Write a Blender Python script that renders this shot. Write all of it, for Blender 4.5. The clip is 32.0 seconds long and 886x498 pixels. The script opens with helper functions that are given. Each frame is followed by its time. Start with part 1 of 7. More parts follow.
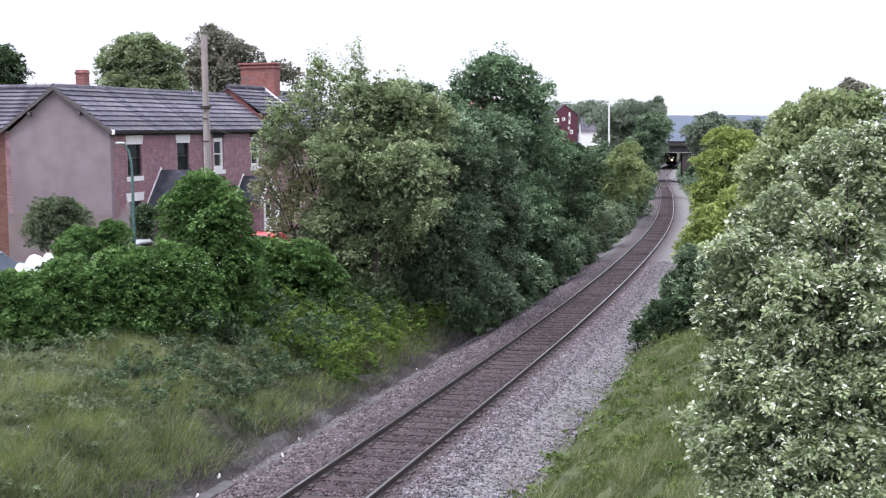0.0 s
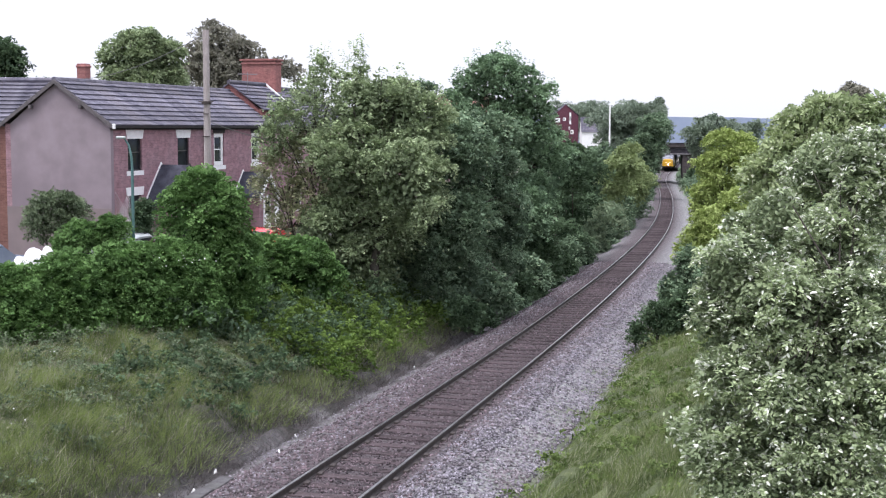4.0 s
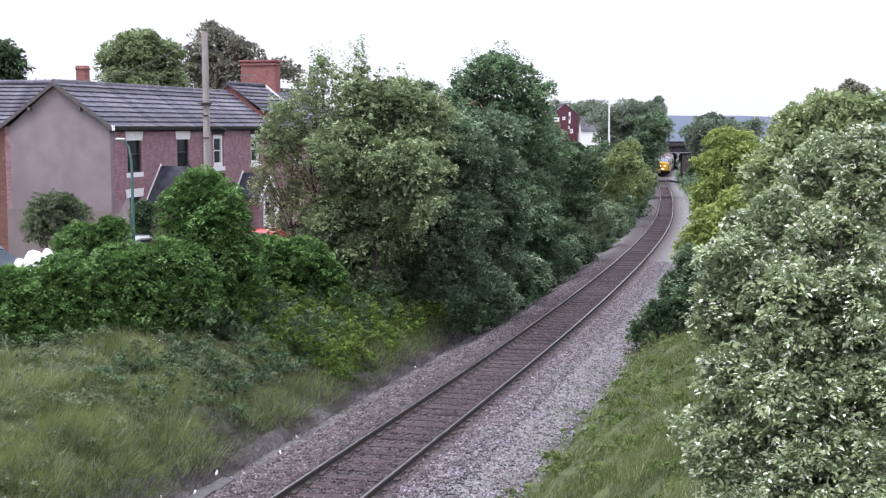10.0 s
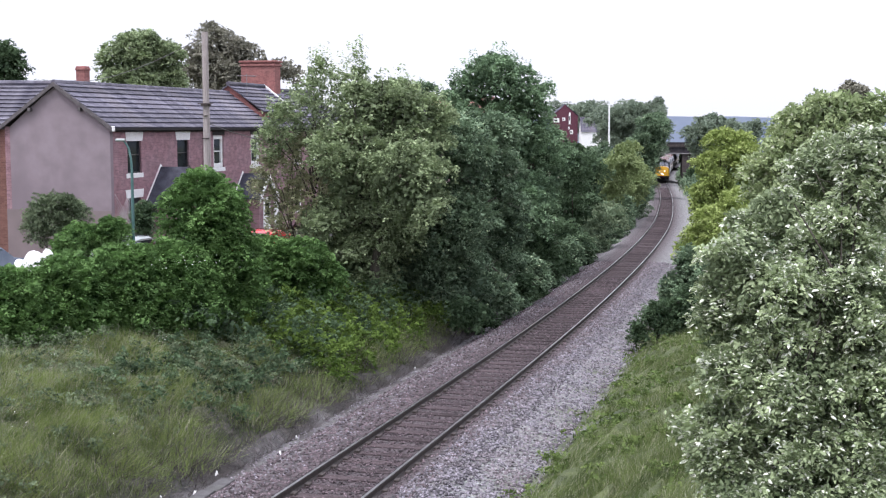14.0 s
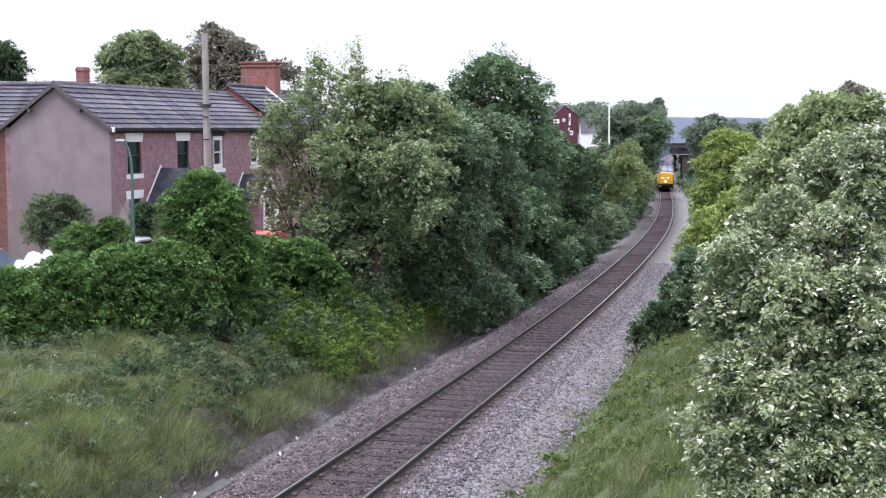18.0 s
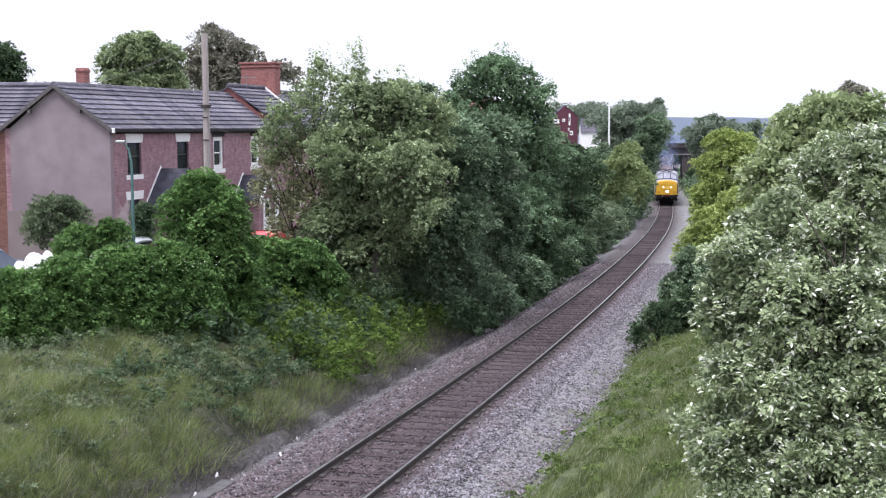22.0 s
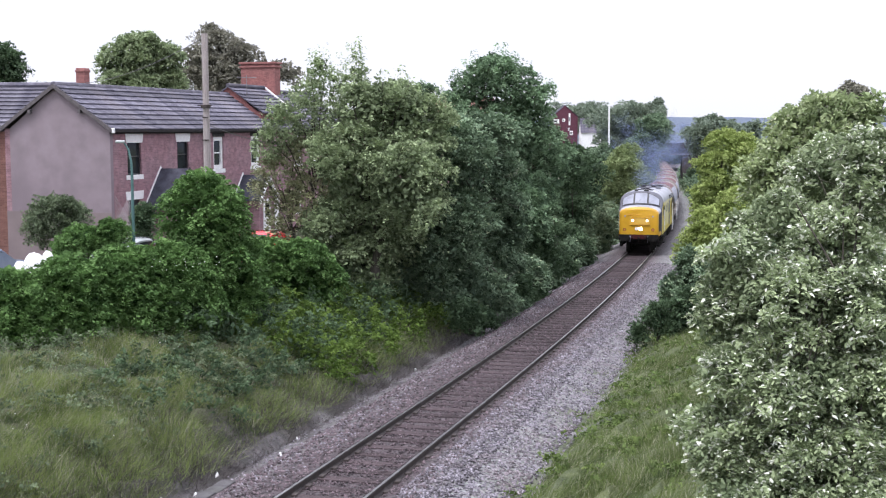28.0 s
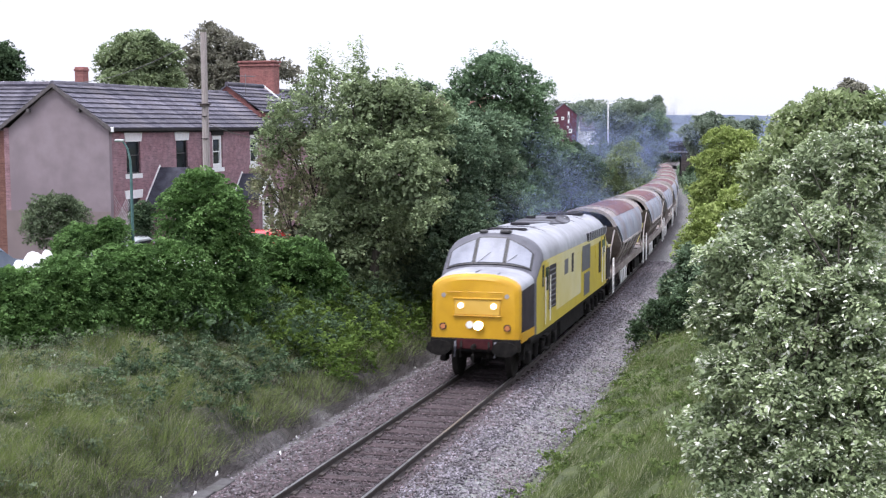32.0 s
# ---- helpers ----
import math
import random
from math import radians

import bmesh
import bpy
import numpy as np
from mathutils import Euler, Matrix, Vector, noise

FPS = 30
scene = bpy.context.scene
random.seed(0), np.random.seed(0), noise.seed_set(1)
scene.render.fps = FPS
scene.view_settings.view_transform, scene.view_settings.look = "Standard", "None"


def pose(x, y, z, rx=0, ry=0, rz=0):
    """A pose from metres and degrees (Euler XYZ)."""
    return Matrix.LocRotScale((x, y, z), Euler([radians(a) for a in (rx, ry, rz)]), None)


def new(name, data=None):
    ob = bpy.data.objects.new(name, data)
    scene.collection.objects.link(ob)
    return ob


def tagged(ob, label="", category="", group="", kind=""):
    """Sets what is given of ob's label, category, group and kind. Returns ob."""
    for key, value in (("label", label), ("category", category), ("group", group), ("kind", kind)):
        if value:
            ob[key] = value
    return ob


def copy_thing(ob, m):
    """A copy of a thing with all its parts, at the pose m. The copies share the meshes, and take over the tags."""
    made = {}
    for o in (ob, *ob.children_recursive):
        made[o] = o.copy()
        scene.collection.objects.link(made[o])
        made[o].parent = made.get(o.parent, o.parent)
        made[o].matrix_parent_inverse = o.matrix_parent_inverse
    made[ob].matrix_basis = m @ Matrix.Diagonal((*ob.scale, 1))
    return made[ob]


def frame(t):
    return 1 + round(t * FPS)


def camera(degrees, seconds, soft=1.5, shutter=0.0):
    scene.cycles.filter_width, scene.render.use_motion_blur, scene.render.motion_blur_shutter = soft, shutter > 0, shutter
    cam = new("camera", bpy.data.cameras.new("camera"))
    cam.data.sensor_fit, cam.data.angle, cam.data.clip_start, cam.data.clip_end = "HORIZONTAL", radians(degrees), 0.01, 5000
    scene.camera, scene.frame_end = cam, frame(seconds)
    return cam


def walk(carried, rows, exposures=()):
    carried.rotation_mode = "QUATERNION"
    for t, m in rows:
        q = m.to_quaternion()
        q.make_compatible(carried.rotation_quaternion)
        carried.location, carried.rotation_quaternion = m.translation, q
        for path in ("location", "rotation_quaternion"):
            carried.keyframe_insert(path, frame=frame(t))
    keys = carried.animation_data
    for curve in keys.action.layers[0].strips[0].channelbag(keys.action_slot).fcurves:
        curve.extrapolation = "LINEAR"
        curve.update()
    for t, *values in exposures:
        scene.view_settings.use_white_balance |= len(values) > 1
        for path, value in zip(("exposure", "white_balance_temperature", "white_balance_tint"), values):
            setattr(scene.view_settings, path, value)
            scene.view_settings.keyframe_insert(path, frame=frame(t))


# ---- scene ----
EYE = (0.0, 0.0, 6.3)
TILT = 5.52
cam = camera(38.42, 32.0, soft=1.2, shutter=0.5)

# the hand-held drift of a camera that stands on a bridge: seconds, yaw, pitch and roll away from rest, in degrees
DRIFT = [(0, 0.038, 0.076, -0.45), (0.5, 0.028, 0.097, -0.36), (1, 0.003, 0.171, -0.10), (1.5, -0.031, 0.158, -0.01),
         (2, -0.028, 0.12, 0.23), (2.5, -0.013, 0.031, 0.42), (3, -0.005, -0.031, 0.39), (3.5, -0.003, -0.008, 0.33),
         (5.5, -0.018, 0.018, 0.17), (6, 0, 0, 0), (9, 0, 0, 0), (11, 0.003, 0.018, -0.05), (13, 0, 0.036, 0),
         (14.5, 0, 0.038, 0), (16.5, 0.005, 0.094, -0.08), (18, 0, 0.079, 0), (19, 0.005, 0.094, -0.08),
         (23, 0.005, 0.092, -0.09), (25.5, 0.01, 0.1, -0.16), (27.5, 0.005, 0.092, -0.10), (28, 0.006, 0.09, -0.11),
         (28.5, -0.046, 0.061, 0.09), (29, -0.079, 0.115, -0.01), (29.5, -0.061, 0.084, -0.18), (30, -0.059, 0.048, -0.21),
         (30.5, -0.053, 0.051, -0.19), (31, -0.043, 0.018, -0.21), (32, -0.025, 0.015, -0.21)]
walk(cam, [(t, pose(*EYE, 90 - TILT + p, 0, y) @ pose(0, 0, 0, 0, 0, r)) for t, y, p, r in DRIFT], exposures=[(0, 0.45, 6150, 16), (32, 0.45, 6150, 16)])

# ---- light: a bright, even overcast sky ----
SUN_ELEVATION, SUN_TURN = 66, 222
world = bpy.data.worlds.new("overcast_sky")
scene.world = world
world.use_nodes = True
wn, wl = world.node_tree.nodes, world.node_tree.links
bg = wn["Background"]
sky = wn.new("ShaderNodeTexSky")
sky.sky_type, sky.sun_disc = "NISHITA", False
sky.sun_elevation, sky.sun_rotation = radians(SUN_ELEVATION), radians(SUN_TURN)
cloud = wn.new("ShaderNodeMix")
cloud.data_type = "RGBA"
cloud.inputs[0].default_value = 0.93
cloud.inputs[7].default_value = (10.6, 10.8, 11.4, 1)
wl.new(sky.outputs[0], cloud.inputs[6])
# an overcast sky is brighter overhead than at the horizon
way = wn.new("ShaderNodeTexCoord")
axes = wn.new("ShaderNodeSeparateXYZ")
rise = wn.new("ShaderNodeMapRange")
rise.inputs[1].default_value, rise.inputs[2].default_value = 0.0, 1.0
rise.inputs[3].default_value, rise.inputs[4].default_value = 0.94, 2.1
dome = wn.new("ShaderNodeVectorMath")
dome.operation = "SCALE"
wl.new(way.outputs["Generated"], axes.inputs[0])
wl.new(axes.outputs[2], rise.inputs[0])
wl.new(cloud.outputs[2], dome.inputs[0])
wl.new(rise.outputs[0], dome.inputs["Scale"])
wl.new(dome.outputs[0], bg.inputs[0])
bg.inputs[1].default_value = 0.075
sun = new("sun", bpy.data.lights.new("sun", "SUN"))
sun.data.energy, sun.data.angle, sun.data.color = 2.4, radians(18), (1.0, 0.96, 0.9)
sun.matrix_world = pose(0, 0, 40, 90 - SUN_ELEVATION, 0, 180 - SUN_TURN)

# ---- the line of the track ----
KNOTS = (0, 25, 50, 75, 100, 130, 170, 230, 320)
BENDS = (0.00103, -0.00105, -0.0006, -0.00086, -0.00094, -0.00023, -0.00055, 0.00086, -0.0001)
_s = np.arange(0, 520.5, 0.5)
_k = np.where(_s > 320, -0.0001, np.interp(_s, KNOTS, BENDS))
_psi = 0.25733 + np.concatenate([[0], np.cumsum((_k[1:] + _k[:-1]) * 0.25)])
_mid = (_psi[1:] + _psi[:-1]) / 2
_x = -3.958 + np.concatenate([[0], np.cumsum(np.sin(_mid) * 0.5)])
_y = 15 + np.concatenate([[0], np.cumsum(np.cos(_mid) * 0.5)])
_sz = np.minimum(_s, 310)
_z = 0.044 - 0.02529 * _sz + 0.00004 * _sz ** 2
# carried straight back under the camera's bridge
_s = np.concatenate([[-60], _s])
_x = np.concatenate([[_x[0] - 60 * math.sin(0.25733)], _x])
_y = np.concatenate([[_y[0] - 60 * math.cos(0.25733)], _y])
_z = np.concatenate([[_z[0] + 60 * 0.02529], _z])
_psi = np.concatenate([[0.25733], _psi])


def line(s):
    """Centre of the track at s metres along it: x, y, height of the rail's head, bearing."""
    return tuple(float(np.interp(s, _s, a)) for a in (_x, _y, _z, _psi))


def beside(s, u, z=0.0):
    x, y, h, a = line(s)
    return Vector((x + u * math.cos(a), y - u * math.sin(a), h + z))


def level(y):
    """The level of the land on the town's side."""
    return 1.05 - 0.014 * np.clip(y - 30, 0, 250)


U_PTS = (-3000, -400, -120, -60, -30, -16, -12, -9.5, -8.2, -7.2, -6.2, -5.2, -4.4, -3.7, -3.2, -2.75, -2.3, -1.95, -1.5, -1.05, -0.85, -0.5, 0,
         0.5, 0.85, 1.05, 1.5, 2.2, 2.9, 3.3, 3.8, 4.5, 5.3, 6.2, 7.2, 8.5, 10, 13, 18, 30, 60, 120, 400, 3000)


def land(x, y):
    """The height of the ground at x, y (arrays)."""
    x, y = np.asarray(x, float), np.asarray(y, float)
    xc, zr, a = np.interp(y, _y, _x), np.interp(y, _y, _z), np.interp(y, _y, _psi)
    u = (x - xc) * np.cos(a)
    top = level(y)
    right = np.maximum(zr + 1.4, top - 0.2)
    left_h = np.interp(-u, [0, 0.8, 1.0, 1.9, 2.6, 3.1], [-0.168, -0.162, -0.115, -0.125, -0.48, -0.55]) + zr
    f = np.clip((-u - 3.1) / 5.6, 0, 1)
    bank_l = (zr - 0.55) * (1 - f) + top * f + 0.35 * np.sin(np.pi * f)
    g = np.clip((u - 3.1) / 5.5, 0, 1)
    bank_r = (zr - 0.5) * (1 - g) + right * g + 0.2 * np.sin(np.pi * g)
    right_h = np.interp(u, [0, 0.8, 1.0, 1.9, 3.1], [-0.168, -0.162, -0.115, -0.14, -0.42]) + zr
    z = np.where(u < -3.1, bank_l, np.where(u < 0, left_h, np.where(u < 3.1, right_h, bank_r)))
    # the land falls to the valley beyond the far bridge
    return z - 75 * np.clip((y - 480) / 1000, 0, 1)


# ---- materials ----
def material(name, a, b, scale=6.0, rough=0.8, bump=0.2, metal=0.0, stain=None, amount=0.35, pieces=0.0, object_shade=0.0, fine=40.0, stretch=(1, 1, 1), shine=0.5, bricks=False):
    """Two colours mixed by coarse and fine noise, with relief; stain: a third colour in large soft patches; pieces and
    object_shade: how far islands or objects differ in brightness."""
    m = bpy.data.materials.new(name)
    m.use_nodes = True
    n, l = m.node_tree.nodes, m.node_tree.links
    p = n["Principled BSDF"]
    tc = n.new("ShaderNodeTexCoord")
    mp = n.new("ShaderNodeMapping")
    mp.inputs["Scale"].default_value = stretch
    l.new(tc.outputs["Object"], mp.inputs[0])
    n1 = n.new("ShaderNodeTexNoise")
    n1.inputs["Scale"].default_value, n1.inputs["Detail"].default_value = scale, 6
    n2 = n.new("ShaderNodeTexNoise")
    n2.inputs["Scale"].default_value, n2.inputs["Detail"].default_value = fine, 3
    for q in (n1, n2):
        l.new(mp.outputs[0], q.inputs["Vector"])
    add = n.new("ShaderNodeMath")
    add.operation = "MULTIPLY_ADD"
    add.inputs[1].default_value, add.inputs[2].default_value = 0.45, -0.22
    l.new(n2.outputs[0], add.inputs[0])
    tot = n.new("ShaderNodeMath")
    l.new(n1.outputs[0], tot.inputs[0]), l.new(add.outputs[0], tot.inputs[1])
    ramp = n.new("ShaderNodeMapRange")
    ramp.inputs[1].default_value, ramp.inputs[2].default_value = 0.3, 0.7
    l.new(tot.outputs[0], ramp.inputs[0])
    mix = n.new("ShaderNodeMix")
    mix.data_type = "RGBA"
    mix.inputs[6].default_value, mix.inputs[7].default_value = (*a, 1), (*b, 1)
    l.new(ramp.outputs[0], mix.inputs[0])
    col = mix.outputs[2]
    if stain:
        n3 = n.new("ShaderNodeTexNoise")
        n3.inputs["Scale"].default_value, n3.inputs["Detail"].default_value = scale * 0.23, 5
        l.new(mp.outputs[0], n3.inputs["Vector"])
        r3 = n.new("ShaderNodeMapRange")
        r3.inputs[1].default_value, r3.inputs[2].default_value, r3.inputs[4].default_value = 0.45, 0.68, amount
        l.new(n3.outputs[0], r3.inputs[0])
        m3 = n.new("ShaderNodeMix")
        m3.data_type = "RGBA"
        l.new(r3.outputs[0], m3.inputs[0]), l.new(col, m3.inputs[6])
        m3.inputs[7].default_value = (*stain, 1)
        col = m3.outputs[2]
    if bricks:
        # courses of bricks on upright walls: each brick a little lighter or darker, with pale joints
        ax = n.new("ShaderNodeSeparateXYZ")
        along = n.new("ShaderNodeMath")
        flatten = n.new("ShaderNodeCombineXYZ")
        l.new(tc.outputs["Object"], ax.inputs[0]), l.new(ax.outputs[0], along.inputs[0]), l.new(ax.outputs[1], along.inputs[1])
        l.new(along.outputs[0], flatten.inputs[0]), l.new(ax.outputs[2], flatten.inputs[1])
        bt = n.new("ShaderNodeTexBrick")
        bt.inputs["Scale"].default_value, bt.inputs["Brick Width"].default_value, bt.inputs["Row Height"].default_value, bt.inputs["Mortar Size"].default_value = 1.0, 0.225, 0.075, 0.006
        bt.inputs["Color1"].default_value, bt.inputs["Color2"].default_value, bt.inputs["Mortar"].default_value = (0.62, 0.6, 0.6, 1), (1.3, 1.25, 1.25, 1), (1.45, 1.5, 1.5, 1)
        l.new(flatten.outputs[0], bt.inputs["Vector"])
        mb = n.new("ShaderNodeMix")
        mb.data_type, mb.blend_type = "RGBA", "MULTIPLY"
        mb.inputs[0].default_value = 0.5
        l.new(col, mb.inputs[6]), l.new(bt.outputs["Color"], mb.inputs[7])
        col = mb.outputs[2]
    for on, node, out in ((pieces, "ShaderNodeNewGeometry", "Random Per Island"), (object_shade, "ShaderNodeObjectInfo", "Random")):
        if on:
            g = n.new(node)
            r = n.new("ShaderNodeMapRange")
            r.inputs[3].default_value, r.inputs[4].default_value = 1 - on, 1 + on
            l.new(g.outputs[out], r.inputs[0])
            hsv = n.new("ShaderNodeHueSaturation")
            l.new(r.outputs[0], hsv.inputs["Value"]), l.new(col, hsv.inputs["Color"])
            col = hsv.outputs[0]
    l.new(col, p.inputs["Base Color"])
    p.inputs["Roughness"].default_value, p.inputs["Metallic"].default_value = rough, metal
    p.inputs["Specular IOR Level"].default_value = shine
    if bump:
        bp = n.new("ShaderNodeBump")
        bp.inputs["Strength"].default_value, bp.inputs["Distance"].default_value = bump, 0.02
        l.new(tot.outputs[0], bp.inputs["Height"]), l.new(bp.outputs[0], p.inputs["Normal"])
    return m


def foliage(name, dark, light, pale=None, pale_share=0.0, shine=0.35, warm=None):
    """Leaves: each one takes its own shade between dark and light, a share of them the pale colour of their undersides."""
    m = bpy.data.materials.new(name)
    m.use_nodes = True
    n, l = m.node_tree.nodes, m.node_tree.links
    p, out = n["Principled BSDF"], n["Material Output"]
    geo = n.new("ShaderNodeNewGeometry")
    tc = n.new("ShaderNodeTexCoord")
    big = n.new("ShaderNodeTexNoise")
    big.inputs["Scale"].default_value, big.inputs["Detail"].default_value = 1.5, 5
    l.new(tc.outputs["Object"], big.inputs["Vector"])
    # a spray or tuft keeps its own shade, and each leaf differs a little within it; inner leaves have 0, a painted
    # shade
    own = n.new("ShaderNodeAttribute")
    own.attribute_name = "shade"
    s = n.new("ShaderNodeMath")
    s.operation = "MULTIPLY_ADD"
    s.inputs[1].default_value = 0.2
    l.new(geo.outputs["Random Per Island"], s.inputs[0])
    sub = n.new("ShaderNodeMapRange")
    sub.inputs[1].default_value, sub.inputs[2].default_value, sub.inputs[4].default_value = 0.36, 0.64, 0.34
    l.new(big.outputs[0], sub.inputs[0])
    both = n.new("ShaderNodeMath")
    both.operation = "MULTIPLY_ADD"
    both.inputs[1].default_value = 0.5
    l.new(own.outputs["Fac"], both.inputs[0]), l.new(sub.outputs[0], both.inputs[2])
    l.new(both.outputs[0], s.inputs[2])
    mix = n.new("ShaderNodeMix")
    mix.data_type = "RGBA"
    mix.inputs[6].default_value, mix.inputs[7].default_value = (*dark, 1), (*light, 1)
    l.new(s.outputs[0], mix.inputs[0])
    col = mix.outputs[2]
    if pale:
        w = n.new("ShaderNodeTexWhiteNoise")
        w.noise_dimensions = "1D"
        l.new(geo.outputs["Random Per Island"], w.inputs["W"])
        lt = n.new("ShaderNodeMath")
        lt.operation = "LESS_THAN"
        lt.inputs[1].default_value = pale_share
        l.new(w.outputs["Value"], lt.inputs[0])
        # the wind turns over the outer leaves only
        outer = n.new("ShaderNodeMath")
        outer.operation = "GREATER_THAN"
        outer.inputs[1].default_value = 0.0
        turned = n.new("ShaderNodeMath")
        turned.operation = "MULTIPLY"
        l.new(own.outputs["Fac"], outer.inputs[0]), l.new(lt.outputs[0], turned.inputs[0]), l.new(outer.outputs[0], turned.inputs[1])
        m2 = n.new("ShaderNodeMix")
        m2.data_type = "RGBA"
        m2.inputs[7].default_value = (*pale, 1)
        l.new(turned.outputs[0], m2.inputs[0]), l.new(col, m2.inputs[6])
        col = m2.outputs[2]
    l.new(col, p.inputs["Base Color"])
    p.inputs["Roughness"].default_value = 1 - shine
    p.inputs["Specular IOR Level"].default_value = 0.12
    tr = n.new("ShaderNodeBsdfTranslucent")
    l.new(col, tr.inputs[0])
    ms = n.new("ShaderNodeMixShader")
    ms.inputs[0].default_value = 0.26
    l.new(p.outputs[0], ms.inputs[1]), l.new(tr.outputs[0], ms.inputs[2])
    l.new(ms.outputs[0], out.inputs["Surface"])
    return m


def glow(name, colour, strength):
    m = bpy.data.materials.new(name)
    m.use_nodes = True
    p = m.node_tree.nodes["Principled BSDF"]
    p.inputs["Base Color"].default_value = (*colour, 1)
    p.inputs["Emission Color"].default_value, p.inputs["Emission Strength"].default_value = (*colour, 1), strength
    return m


def glass(name, tint, rough=0.05):
    """Window glass, smooth and mirroring the sky; a dark tint stands for a dark room behind, a pale one for reflected
    sky.
    """
    m = material(name, tint, tuple(c * 1.5 for c in tint), 2.0, rough, 0.0)
    m.node_tree.nodes["Principled BSDF"].inputs["IOR"].default_value = 1.3
    return m


def ground_material():
    """Earth, grass and ballast of the cutting: ballast beside the track, brown earth at its foot, grass elsewhere."""
    m = bpy.data.materials.new("ground")
    m.use_nodes = True
    n, l = m.node_tree.nodes, m.node_tree.links
    p = n["Principled BSDF"]
    att = n.new("ShaderNodeAttribute")
    att.attribute_name = "cover"
    sep = n.new("ShaderNodeSeparateColor")
    l.new(att.outputs["Color"], sep.inputs[0])
    tc = n.new("ShaderNodeTexCoord")

    def noisy(scale, detail, a, b):
        q = n.new("ShaderNodeTexNoise")
        q.inputs["Scale"].default_value, q.inputs["Detail"].default_value = scale, detail
        l.new(tc.outputs["Object"], q.inputs["Vector"])
        r = n.new("ShaderNodeMapRange")
        r.inputs[1].default_value, r.inputs[2].default_value = 0.35, 0.65
        l.new(q.outputs[0], r.inputs[0])
        x = n.new("ShaderNodeMix")
        x.data_type = "RGBA"
        x.inputs[6].default_value, x.inputs[7].default_value = (*a, 1), (*b, 1)
        l.new(r.outputs[0], x.inputs[0])
        return x.outputs[2], q.outputs[0]

    def blend(fac, a, b):
        x = n.new("ShaderNodeMix")
        x.data_type = "RGBA"
        l.new(fac, x.inputs[0]), l.new(a, x.inputs[6]), l.new(b, x.inputs[7])
        return x.outputs[2]

    grass, _ = noisy(1.3, 6, (0.035, 0.05, 0.018), (0.10, 0.12, 0.045))
    vor = n.new("ShaderNodeTexVoronoi")
    vor.inputs["Scale"].default_value = 16
    l.new(tc.outputs["Object"], vor.inputs["Vector"])
    grey, fine = noisy(9, 8, (0.10, 0.092, 0.105), (0.25, 0.235, 0.262))
    hs = n.new("ShaderNodeMix")
    hs.data_type, hs.blend_type = "RGBA", "MULTIPLY"
    hs.inputs[0].default_value = 0.5
    l.new(grey, hs.inputs[6]), l.new(vor.outputs["Color"], hs.inputs[7])
    bw = n.new("ShaderNodeHueSaturation")
    bw.inputs["Saturation"].default_value, bw.inputs["Value"].default_value = 0.18, 1.25
    l.new(hs.outputs[2], bw.inputs["Color"])
    rust, _ = noisy(7, 8, (0.026, 0.02, 0.022), (0.095, 0.072, 0.08))
    earth, _ = noisy(4, 7, (0.018, 0.016, 0.017), (0.055, 0.048, 0.048))
    c = blend(sep.outputs[0], grass, bw.outputs[0])
    c = blend(sep.outputs[1], c, rust)
    c = blend(sep.outputs[2], c, earth)
    l.new(c, p.inputs["Base Color"])
    p.inputs["Roughness"].default_value = 0.95
    bp = n.new("ShaderNodeBump")
    bp.inputs["Strength"].default_value, bp.inputs["Distance"].default_value = 0.8, 0.05
    l.new(vor.outputs["Distance"], bp.inputs["Height"]), l.new(bp.outputs[0], p.inputs["Normal"])
    return m


